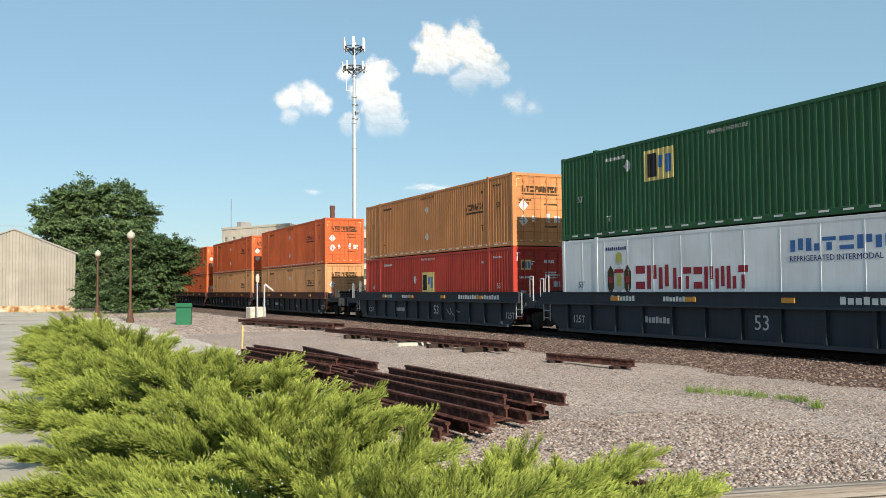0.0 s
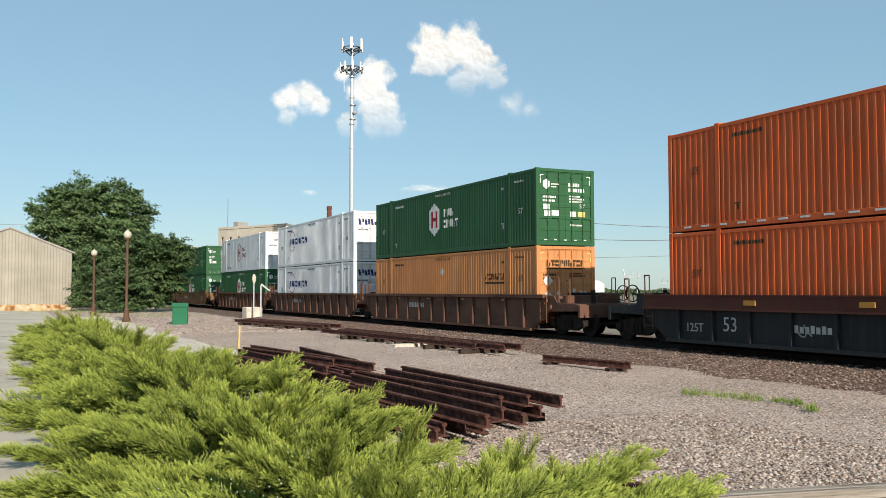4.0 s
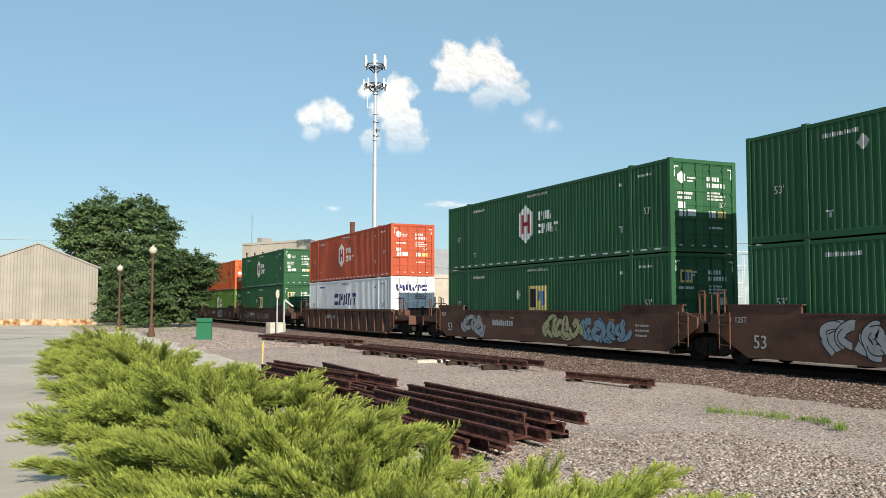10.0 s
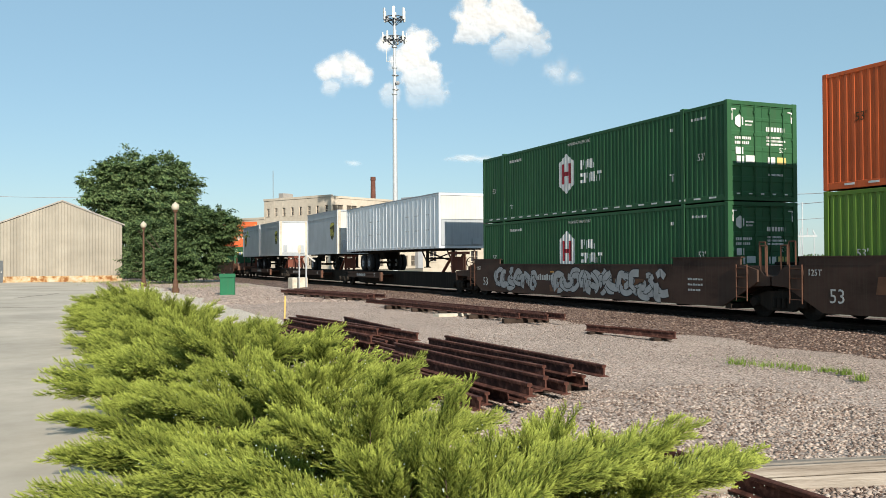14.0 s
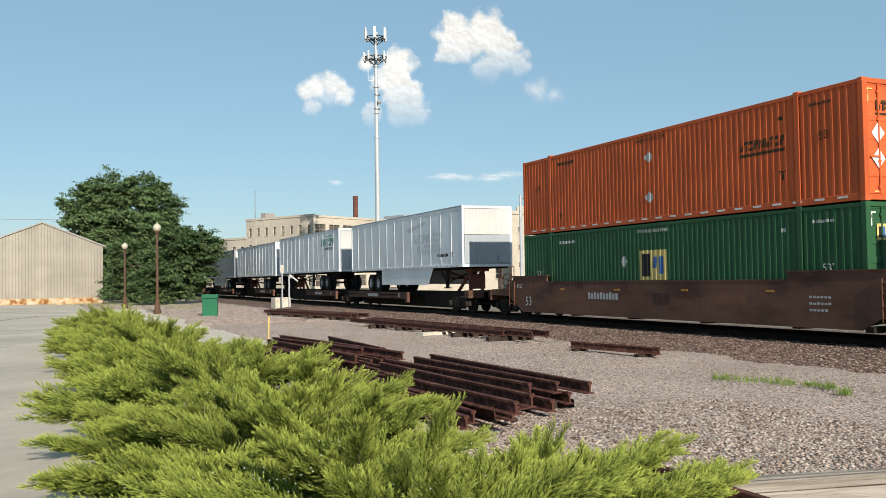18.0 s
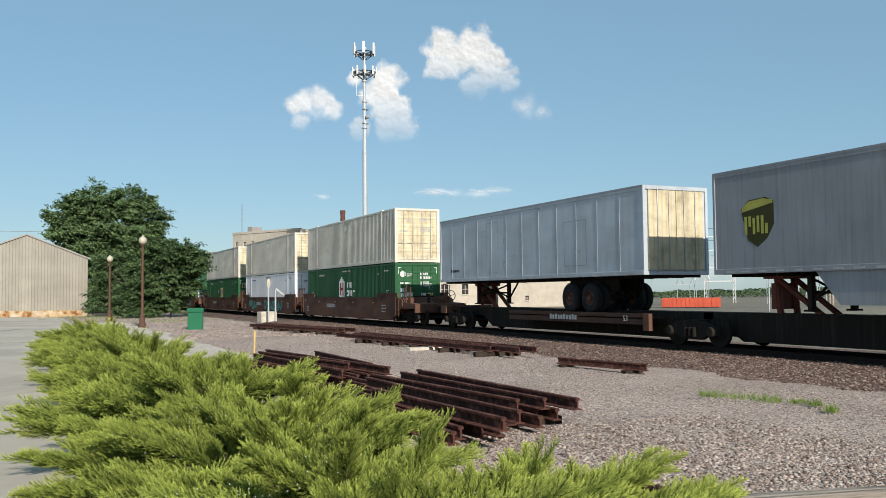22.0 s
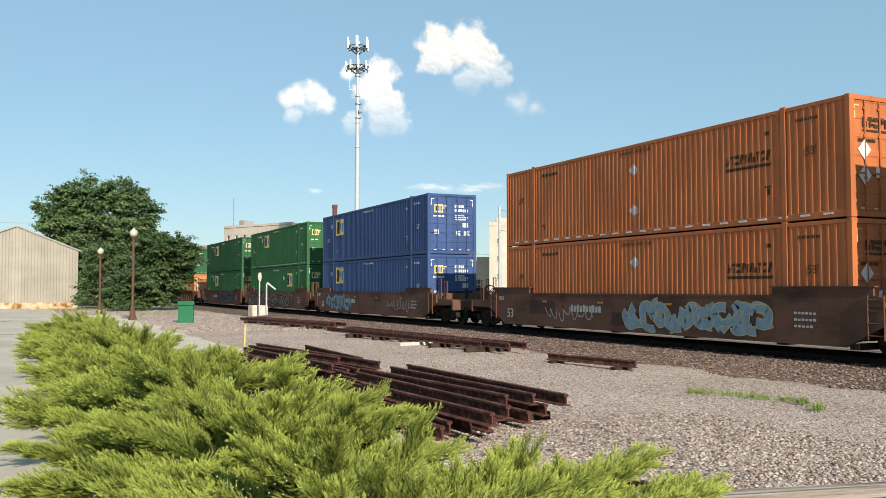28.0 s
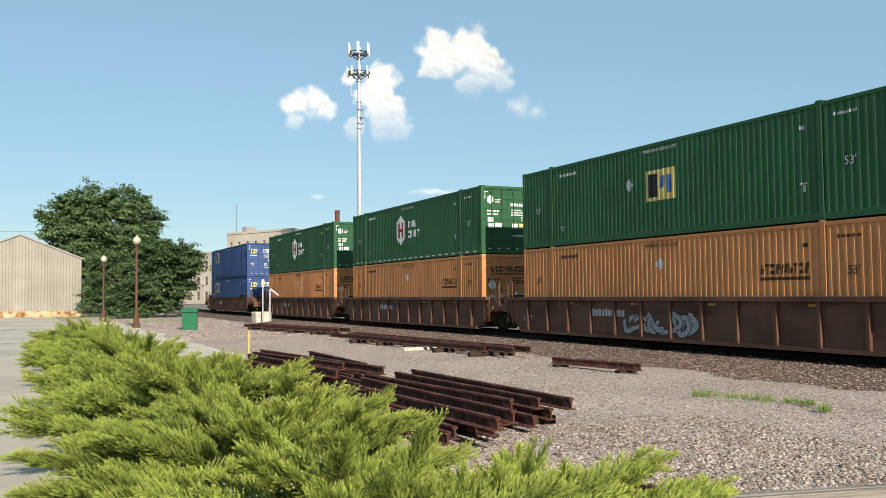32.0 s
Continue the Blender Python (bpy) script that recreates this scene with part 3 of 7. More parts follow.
def decal(polys, flat=False, off=0.004, x0=-HALF):
    """Paint on a side wall: convex (u, z) polygons that follow its ribs."""
    s = Shape()
    for poly in polys:
        us = [p[0] for p in poly]
        cuts = [] if flat else [u for u in PROF_U if min(us) < u < max(us)]
        rest, pieces = poly, []
        for c in cuts:
            pieces.append(clip(rest, c, False))
            rest = clip(rest, c, True)
        pieces.append(rest)
        for p in pieces:
            if len(p) > 2:
                d = [0.01] * len(p) if flat else np.interp([q[0] for q in p], PROF_U, PROF_D)
                s.add([(x0 + dd - off, u, z) for (u, z), dd in zip(p, d)], [tuple(range(len(p)))])
    return s.mesh("marking")


def rect(u0, u1, z0, z1, lean=0.0):
    return [(u0, z0), (u1, z0), (u1 - lean, z1), (u0 - lean, z1)]


def bars(u_left, u_right, z0, z1, n, seed=0, lean=0.0):
    """Writing that is not spelled out: one plain bar for each letter, read towards smaller u."""
    w = (u_left - u_right) / n
    tall = (1.0, 0.84, 0.84, 1.0, 0.82, 0.86, 1.0, 0.84)
    return [rect(u_left - (k + 0.74) * w, u_left - k * w, z0, z0 + (z1 - z0) * tall[(k + seed) % 8 if k and n > 3 else 0], lean) for k in range(n)]


def hexagon(cu, cz, w, h):
    return [(cu - w / 2, cz - h * 0.27), (cu, cz - h / 2), (cu + w / 2, cz - h * 0.27), (cu + w / 2, cz + h * 0.27), (cu, cz + h / 2), (cu - w / 2, cz + h * 0.27)]


DECALS = {}


def shared(key, make):
    if key not in DECALS:
        DECALS[key] = make()
    return DECALS[key]


def small_marks():
    """Weight tables, numbers and tests, too small to read."""
    out = bars(13.6, 12.5, 2.45, 2.56, 10, 5) + bars(1.6, 0.9, 2.47, 2.55, 8, 6)
    out += [rect(13.36, 13.44, 0.5, 0.62), rect(13.28, 13.52, 0.64, 0.68), rect(2.5, 2.58, 0.75, 0.92), rect(2.42, 2.66, 0.94, 0.98), rect(2.48, 2.62, 2.3, 2.4)]
    return out


def pieces(u_left, u_right, z0, z1, n, seed=0, lean=0.0):
    """A brand's name as plain broken shapes, a few blocks for each letter's place, read towards smaller u."""
    w, h = (u_left - u_right) / n, z1 - z0
    kinds = (((0, 0.34, 0, 1), (0.5, 0.82, 0.42, 1)), ((0, 0.34, 0, 1), (0.5, 0.82, 0, 0.55)), ((0, 0.82, 0.66, 1), (0, 0.82, 0, 0.32)),
             ((0, 0.32, 0, 0.9), (0.5, 0.82, 0.1, 1)), ((0, 0.8, 0.7, 1), (0.24, 0.56, 0, 0.6)))
    out = []
    for k in range(n):
        a = u_left - k * w
        out.append([rect(a - q * w, a - p * w, z0 + b * h, z0 + c * h, lean * (c - b)) for p, q, b, c in kinds[(k * 3 + seed) % 5]])
    return out


def end_marks(seed, dense):
    """Small stencilled lines on the doors: an owner's number over two rows, then weights and notices."""
    r = random.Random(seed)
    s = Shape()
    for x0, x1, z, h in ((0.14, 0.62, 2.24, 0.13), (0.14, 0.86, 2.04, 0.13), (0.16, 0.7, 1.84, 0.06), (0.16, 0.86, 1.74, 0.06), (0.16, 0.8, 1.64, 0.06),
                         (-0.62, -0.3, 2.28, 0.05), (-0.62, -0.36, 2.18, 0.05), (-1.0, -0.42, 1.78, 0.08), (-1.0, -0.5, 1.64, 0.08), (0.2, 0.75, 0.75, 0.06)):
        if r.random() < 0.45 + dense:
            x = x0
            while x < x1 - 0.03:
                w = r.uniform(0.6, 0.95) * h * 0.7
                s.box(x, x + w, 0.024, 0.027, z, z + h)
                x += w + h * 0.26
    return s.mesh("stencil")


def letters(key, polys, ink, box, words, flat=False, off=0.004):
    """Each bar of a name is a part of its own."""
    for k, poly in enumerate(polys):
        part("letter_bar", shared(("letter", key, k, flat), lambda: decal(poly if isinstance(poly[0], list) else [poly], flat, off)), ink, box, words)


def side_logo(kind, flat, box):
    if kind == "hub":
        ink = INK_RED if flat else INK_WHITE
        if flat:
            part("logo_border", decal([hexagon(8.9, 1.58, 1.3, 1.66)], flat, 0.002), INK_RED, box, "dark red hexagon border")
        part("logo", shared(("hubhex", flat), lambda: decal([hexagon(8.9, 1.58, 1.15, 1.5)], flat)), INK_WHITE, box, "pale hexagon emblem")["kind"] = "stuff"
        part("logo_stroke", shared(("hubh", flat), lambda: decal([rect(9.08, 9.24, 1.2, 1.96), rect(8.56, 8.72, 1.2, 1.96), rect(8.72, 9.08, 1.5, 1.66)], flat, 0.007)), INK_RED, box, "dark red strokes")
        letters("hub", pieces(7.9, 6.9, 1.64, 1.98, 3) + pieces(7.95, 6.45, 1.14, 1.5, 5, 2), ink, box, "bar of lettering", flat)
    elif kind in ("emp", "emp_low", "emp_far", "emp_near"):
        u, z = {"emp": (10.88, 2.05), "emp_low": (8.0, 1.57), "emp_far": (12.85, 2.05), "emp_near": (4.29, 1.9)}[kind]
        part("logo", shared((kind, flat), lambda: decal([rect(u - 0.68, u + 0.68, z - 0.47, z + 0.47)], flat)), INK_YELLOW, box, "yellow square emblem")["kind"] = "stuff"
        letters(kind, [rect(u + 0.12, u + 0.55, z - 0.36, z + 0.36)], INK_BLACK, box, "black block of the emblem", flat, 0.007)
        letters((kind, 2), [rect(u - 0.18, u + 0.02, z - 0.1, z + 0.26, 0.03), rect(u - 0.54, u - 0.28, z - 0.28, z + 0.26)], INK_SKY, box, "blue block of the emblem", flat, 0.007)
        part("placard", shared(("empdia", kind, flat), lambda: decal([[(u + 1.52, z - 0.06), (u + 1.72, z + 0.14), (u + 1.52, z + 0.34), (u + 1.32, z + 0.14)]], flat)), INK_GREY, box, "grey diamond placard")
    elif kind == "emp_white":
        part("logo", shared((kind, flat), lambda: decal([rect(7.3, 8.68, 1.2, 2.15)], flat)), INK_WHITE, box, "pale square emblem")["kind"] = "stuff"
        letters(kind, pieces(8.5, 7.5, 1.46, 1.92, 3, 1), INK_BROWN, box, "dark bar", flat, 0.007)
    elif kind == "orange":
        letters("orange", pieces(4.08, 2.42, 1.66, 1.92, 9, 1, 0.04) + [rect(2.42, 4.08, 1.50, 1.58)], INK_BROWN, box, "dark brown bar of lettering")
        for k, z in enumerate((0.80, 2.07)):
            part("placard", shared(("schd", k), lambda: decal([[(8.1, z - 0.2), (8.33, z), (8.1, z + 0.2), (7.87, z)]])), INK_GREY, box, "grey diamond placard")
    elif kind == "stg":
        ring = [[(12.45 + r * math.cos(a), 1.75 + r * math.sin(a)) for r, a in ((0.64, t), (0.70, t), (0.70, t + 0.16), (0.64, t + 0.16))] for t in np.arange(0.9, 6.1, 0.16)]
        part("logo", shared("stgr", lambda: decal(ring)), INK_RED, box, "red broken ring")["kind"] = "stuff"
        letters("stg", pieces(12.9, 8.85, 1.52, 1.92, 12), INK_NAVY, box, "navy bar of lettering", False, 0.007)
    elif kind == "swift":
        letters("swift", pieces(10.3, 5.8, 1.32, 2.05, 5, 2, 0.2), INK_NAVY, box, "dark slanted bar of lettering")
    elif kind == "reefer":
        crest = part("crest", decal([hexagon(12.9, 1.5, 0.56, 0.9), rect(12.72, 13.08, 1.98, 2.16)], True), INK_GREY, box, "ornate crest")
        part("crest_supporter", decal([hexagon(13.34, 1.5, 0.34, 0.95), hexagon(12.46, 1.5, 0.34, 0.95), rect(12.5, 13.3, 0.98, 1.1)], True), INK_BROWN, crest, "dark figures beside the shield")
        part("crest_crown", decal([hexagon(12.9, 2.22, 0.3, 0.36), rect(12.78, 13.02, 1.3, 1.7)], True, 0.006), INK_GOLD, crest, "golden crown")
        part("crest_band", decal([rect(12.66, 13.14, 1.72, 1.84), rect(13.24, 13.44, 1.4, 1.6), rect(12.36, 12.56, 1.4, 1.6)], True, 0.008), INK_RED, crest, "red bands")
        letters("reefer", pieces(12.05, 10.4, 1.2, 1.92, 3, 2) + pieces(10.3, 7.25, 1.2, 1.82, 7, 1), INK_RED, box, "dark red shape of lettering", True)
        letters("reefer2", pieces(5.9, 1.5, 2.1, 2.42, 9, 3), INK_SKY, box, "blue shape of lettering", True)
        part("notice", text_mesh("REFRIGERATED INTERMODAL", 0.2), INK_NAVY, box, "small dark words", at=Matrix.Translation((-HALF + 0.006, 4.6, 1.92)) @ SIDE_ROT)["kind"] = "stuff"
    elif kind == "plain_lab":
        part("label_plate", shared("lab", lambda: decal([rect(8.0, 8.3, 2.2, 2.5)])), INK_WHITE, box)




def container(colour, words, s_pos, level, logo, flat=False, tape=False):
    """A 53-foot freight box: frame, side walls, roof, two doors with rods, castings and markings."""
    stand = "resting in a well car" if level == 0 else "stacked on another container"
    box = thing("freight_container", f"{words} 53-foot freight container {stand}", "container", "containers of the train")
    part("box_frame", FRAME_ME[flat], colour, box)
    part("side_wall", SHEET[flat], colour, box, at=None)
    part("side_wall", SHEET[flat], colour, box, at=pose(0, BOX_L, 0, 0, 0, 180))
    part("roof", ROOF_ME, colour, box)
    part("floor", UNDER_ME, CARBLACK, box)
    part("end_wall", END_ME, colour, box)
    for sgn in (1, -1):
        leaf = part("door", DOOR_ME, RUSTCREAM if colour is CREAM else colour, box, at=pose(0, 0, 0) if sgn > 0 else Matrix.Diagonal((-1, 1, 1, 1)))
        for k, x in enumerate((0.28, 0.78)):
            part("lock_rod", ROD_ME, ROD if colour in (WHITE, CREAM) else colour, leaf, "painted steel lock rod", at=pose(x, 0, 0))
        for z in (0.35, 1.0, 1.8, 2.5):
            part("hinge", HINGE_ME, colour, leaf, at=pose(0, 0, z))
    for x in (-HALF + 0.088, HALF - 0.088):
        for y in (0.078, BOX_L - 0.078):
            for z in (0.0, BOX_H - 0.118):
                part("corner_casting", CAST, colour, box, at=pose(x, y, z))
        for y in (2.02, 14.13):
            part("lifting_casting", LIFT, colour, box, at=pose(x, y, BOX_H - 0.1))
    side_logo(logo, flat, box)
    ink = INK_BROWN if logo == "orange" else (INK_NAVY if colour is WHITE else INK_GREY)
    part("stencil", shared(("marks", flat), lambda: decal(small_marks(), flat)), ink, box, "small stencilled data")["kind"] = "stuff"
    if not flat:
        part("notice", text_mesh("WARNING HIGH CUBE", 0.15), ink, box, "small warning words", at=Matrix.Translation((-HALF + 0.006, 8.0, 2.64)) @ SIDE_ROT)["kind"] = "stuff"
    elif logo == "hub":
        part("notice", text_mesh("TOP LIFT ONLY", 0.2), INK_BLACK, box, "small dark words", at=Matrix.Translation((-HALF + 0.006, 12.85, 0.36)) @ SIDE_ROT)["kind"] = "stuff"
    for u in (1.15, 15.0):
        part("length_mark", text_mesh("53'", 0.30), ink, box, "painted length mark", at=Matrix.Translation((-HALF + 0.006, u, 1.35 if logo != "orange" else 1.7)) @ SIDE_ROT)
    seed = int(s_pos) % 5
    end_ink = {"orange": INK_BROWN}.get(logo, {WHITE: INK_NAVY, CREAM: INK_GREY}.get(colour, INK_WHITE))
    part("stencil", shared(("end", seed, logo[:3]), lambda: end_marks(seed, 0.3 if logo == "orange" else 0.5 if logo == "hub" else 0.4)), end_ink, box, "stencilled data on the doors")["kind"] = "stuff"
    if logo == "orange":
        part("door_lettering", shared("schend", end_word), INK_BROWN, box, "dark lettering with an underline")["kind"] = "stuff"
        part("door_placard", shared("schdia", end_diamonds), INK_WHITE, box, "white diamond placards")["kind"] = "stuff"
    elif logo.startswith("emp"):
        for k, x in enumerate((-0.88, -0.74, -0.62)):
            part("letter_bar", shared(("empbar", k), lambda: Shape().box(x, x + (0.1, 0.07, 0.08)[k], 0.014, 0.0175, 2.05, 2.3).mesh("letter_bar")), INK_BLACK if k == 0 else INK_SKY, box, "dark block of the emblem")
        for k, (x, z) in enumerate(((0.2, 0.9), (0.62, 0.9), (-0.95, 0.95), (0.55, 1.3))):
            part("door_placard", shared(("empplac", k), lambda: Shape().box(x, x + 0.24 + 0.07 * (k % 2), 0.018, 0.024, z, z + 0.22).mesh("door_placard")), CREAM if k == 0 else INK_GREY, box, "small printed placard")
        part("door_emblem", shared("empend", lambda: Shape().box(-0.94, -0.48, 0.018, 0.022, 1.98, 2.37).mesh("door_emblem")), INK_YELLOW, box, "yellow emblem plate")["kind"] = "stuff"
    elif logo == "hub":
        for k, (x, z) in enumerate(((-0.98, 1.35), (-0.62, 1.12), (0.2, 1.1), (0.55, 1.1), (-0.95, 1.1))):
            part("door_placard", shared(("plac", k), lambda: Shape().box(x, x + 0.27 + 0.06 * (k % 2), 0.018, 0.024, z, z + 0.2).mesh("door_placard")), INK_YELLOW if k == 3 else INK_WHITE, box, "small printed placard")
        part("door_length_mark", text_mesh("53'", 0.22), INK_WHITE, box, "painted length mark", at=Matrix.Translation((0.75, 0.02, 1.5)) @ END_ROT)
        part("door_emblem", shared("hubend", lambda: Shape().prism([(-0.85 + 0.17 * math.cos(a), 2.3 + 0.19 * math.sin(a)) for a in np.arange(6) * math.pi / 3 + 0.52], 1, 0.018, 0.022).mesh("door_emblem")), INK_WHITE, box, "white hexagon emblem")["kind"] = "stuff"
    elif logo in ("stg", "swift"):
        part("door_lettering", shared(("e", logo), lambda: end_bars(5)), INK_NAVY, box, "navy lettering")["kind"] = "stuff"
    part("corner_bracket", shared("kick", corner_marks), INK_YELLOW if logo == "orange" else INK_WHITE, box, "pale corner brackets")["kind"] = "stuff"
    if tape:
        part("reflective_tape", TAPE_ME, INK_WHITE, box, "dashes of reflective tape")["kind"] = "stuff"
    TRAIN.append((box, TRACK_X, s_pos, RAIL_Z + 0.36 + level * (BOX_H + 0.01)))
    return box


def end_bars(n, z0=2.1, z1=2.45):
    s = Shape()
    for group in pieces(0, -1.9, z0, z1, n, n, -0.06):
        for poly in group:
            s.prism([(-u - 0.95, z) for u, z in poly], 1, 0.018, 0.022)
    return s.mesh("door_lettering")


def end_word():
    s = Shape()
    for group in pieces(0, -1.7, 2.14, 2.38, 9, 1):
        for poly in group:
            s.prism([(-u - 0.85, z) for u, z in poly], 1, 0.018, 0.022)
    s.box(-0.85, 0.85, 0.018, 0.022, 2.03, 2.08)
    return s.mesh("door_lettering")


def end_diamonds():
    s = Shape()
    for z in (1.0, 1.6):
        s.prism([(-0.8 - 0.22, z), (-0.8, z - 0.24), (-0.8 + 0.22, z), (-0.8, z + 0.24)], 1, 0.017, 0.021)
    s.box(0.25, 0.42, 0.017, 0.021, 0.95, 1.3).box(-0.42, -0.25, 0.017, 0.021, 0.95, 1.2).box(0.6, 0.9, 0.017, 0.021, 0.95, 1.2)
    return s.mesh("door_placard")


def corner_marks():
    s = Shape()
    for sx in (-1, 1):
        s.box(*sorted((sx * 1.12, sx * 0.96)), 0.02, 0.028, 2.62, 2.65)
        s.box(*sorted((sx * 1.12, sx * 1.085)), 0.02, 0.028, 2.32, 2.62)
    for k in range(5):
        s.box(-0.95 + k * 0.44, -0.83 + k * 0.44, 0.02, 0.028, 0.2, 0.235)
    return s.mesh("corner_bracket")


# bogies ------------------------------------------------------------------
WHEEL_ME = Shape().lathe([(0.10, -0.07), (0.36, -0.06), (0.42, -0.05), (0.415, 0.05), (0.455, 0.065), (0.45, 0.085), (0.38, 0.085), (0.30, 0.05), (0.12, 0.06)], (0, 0, 0), 0, 24).mesh("wheel")
AXLE_ME = Shape().tube((-1.0, 0, 0), (1.0, 0, 0), 0.085, sides=10).mesh("axle")


def side_frame_mesh():
    s = Shape()
    y = 0.89
    s.prism([(-y - 0.18, 0.34), (-y + 0.18, 0.34), (-0.42, 0.20), (0.42, 0.20), (y - 0.18, 0.34), (y + 0.18, 0.34), (y + 0.18, 0.56), (0.45, 0.74), (-0.45, 0.74), (-y - 0.18, 0.56)], 0, -0.08, 0.08)
    for k in (-0.18, 0.0, 0.18):
        s.tube((-0.11, k, 0.28), (-0.11, k, 0.56), 0.07, sides=8)
    for k in (-y, y):
        s.lathe([(0.13, -0.2), (0.15, -0.16), (0.15, -0.06)], (0, k, 0.44), 0, 10)
    return s.mesh("side_frame", 0.01)


SF_ME = side_frame_mesh()
BOLSTER_ME = Shape().box(-1.0, 1.0, -0.2, 0.2, 0.5, 0.78).mesh("bolster", 0.02)


def bogie(car, y):
    b = part("bogie", BOLSTER_ME, GRIME, car, "dark greasy two-axle bogie", at=pose(0, y, 0))
    for sgn in (-1, 1):
        part("side_frame", SF_ME, GRIME, b, at=pose(sgn * 1.0, 0, 0, 0, 0, 0 if sgn < 0 else 180))
        part("axle", AXLE_ME, GRIME, b, at=pose(0, sgn * 0.89, 0.44))
        for side in (-1, 1):
            part("wheel", WHEEL_ME, GRIME, b, "worn steel wheel", at=pose(side * 0.7525, sgn * 0.89, 0.44, 0, 0, 0 if side > 0 else 180))
    return b


# well cars ---------------------------------------------------------------
SIDE_X = 1.46  # half width over the side sheets


def well_side(smooth, sx):
    s = Shape()
    x0, x1 = sorted((sx * SIDE_X, sx * (SIDE_X - 0.07)))
    a, b = -0.75, BOX_L + 0.75
    if smooth:
        s.prism([(a - 0.55, 0.98), (a - 0.35, 0.86), (a + 0.85, 0.25), (b - 0.85, 0.25), (b + 0.35, 0.86), (b + 0.55, 0.98), (b + 0.55, 1.30), (b, 1.44), (a, 1.44), (a - 0.55, 1.30)], 0, x0, x1)
    else:
        s.prism([(a - 0.4, 0.95), (a - 0.2, 0.82), (a + 0.8, 0.18), (b - 0.8, 0.18), (b + 0.2, 0.82), (b + 0.4, 0.95), (b + 0.4, 1.08), (a - 0.4, 1.08)], 0, x0, x1)
        xx = sorted((sx * (SIDE_X + 0.10), sx * (SIDE_X - 0.12)))
        s.box(*xx, a + 0.85, b - 0.85, 0.12, 0.22)
    return s.mesh("side_sill")


def chord(sx):
    """A channel-shaped top chord with its two lips."""
    a, b, c = SIDE_X - 0.1, SIDE_X + 0.13, SIDE_X + 0.17
    out = [(a, 1.05), (c, 1.05), (c, 1.10), (b, 1.10), (b, 1.44), (c, 1.44), (c, 1.475), (a, 1.475)]
    return Shape().prism([(sx * x, z) for x, z in out], 1, -0.85, BOX_L + 0.85).mesh("top_chord")


def thin_chord(sx):
    s = Shape()
    xx = sorted((sx * (SIDE_X + 0.13), sx * (SIDE_X - 0.1)))
    s.box(*xx, -0.85, BOX_L + 0.85, 1.32, 1.45)
    return s.mesh("top_chord", 0.006)


def raised(sx, p, q):
    s = Shape()
    s.box(*sorted((sx * (SIDE_X - 0.004), sx * (SIDE_X - 0.066))), p, q, 1.43, 1.64)
    s.box(*sorted((sx * (SIDE_X + 0.03), sx * (SIDE_X - 0.12))), p - 0.06, q + 0.06, 1.635, 1.665)
    return s.mesh("raised_panel")


RAISED_ME = {(sx, k): raised(sx, *pq) for sx in (-1, 1) for k, pq in enumerate(((-0.65, 2.3), (14.2, BOX_L + 0.65)))}
LIP_ME = {sx: Shape().box(*sorted((sx * (SIDE_X + 0.012), sx * (SIDE_X - 0.1))), 2.36, 14.14, 1.40, 1.452).mesh("top_lip") for sx in (-1, 1)}
WELL_ME = {(sm, sx): well_side(sm, sx) for sm in (True, False) for sx in (-1, 1)}
CHORD_ME = {sx: chord(sx) for sx in (-1, 1)}
THIN_ME = {sx: thin_chord(sx) for sx in (-1, 1)}
POST_ME = {sx: Shape().box(*sorted((sx * SIDE_X, sx * (SIDE_X + 0.10))), -0.05, 0.05, 0.22, 1.1).mesh("side_post", 0.006) for sx in (-1, 1)}
POST_TALL = {sx: Shape().box(*sorted((sx * SIDE_X, sx * (SIDE_X + 0.10))), -0.05, 0.05, 0.22, 1.32).mesh("side_post", 0.006) for sx in (-1, 1)}
PANEL_ME = {sx: Shape().box(*sorted((sx * SIDE_X, sx * (SIDE_X - 0.06))), -0.7, BOX_L + 0.7, 1.08, 1.32).mesh("upper_sill") for sx in (-1, 1)}


FLOOR_BEAM = Shape().box(-1.39, 1.39, 0, 0.25, 0.2, 0.34).mesh("floor_beam", 0.006)


def stepped_deck(reach):
    """The closed end of a well: a bulkhead that steps down to a platform over the bogie."""
    far = min(reach, 2.75)
    return Shape().prism([(-0.3, 0.62), (-0.9, 0.84), (-far, 0.88), (-far, 1.12), (-1.5, 1.16), (-1.25, 1.40), (-0.3, 1.42)], 0, -1.385, 1.385).mesh("end_deck", 0.008)


def hand_wheel():
    s = Shape().lathe([(0.25, -0.02), (0.28, -0.02), (0.28, 0.02), (0.25, 0.02), (0.25, -0.02)], (0.75, -2.45, 1.5), 1, 16, False)
    for a in (0.3, 2.4, 4.5):
        s.tube((0.75, -2.45, 1.5), (0.75 + 0.26 * math.cos(a), -2.45, 1.5 + 0.26 * math.sin(a)), 0.014, sides=5)
    return s.tube((0.75, -2.45, 1.5), (0.6, -2.1, 1.4), 0.03, sides=6).mesh("hand_brake_wheel")


SHORT_END = [("end_deck", stepped_deck(1.7)), ("draft_sill", Shape().box(-0.35, 0.35, -1.7, -0.3, 0.72, 0.86).mesh("draft_sill", 0.008)),
             ("lock_roller", Shape().tube((-0.8, -1.3, 1.47), (0.8, -1.3, 1.47), 0.05, sides=8).mesh("lock_roller"))]
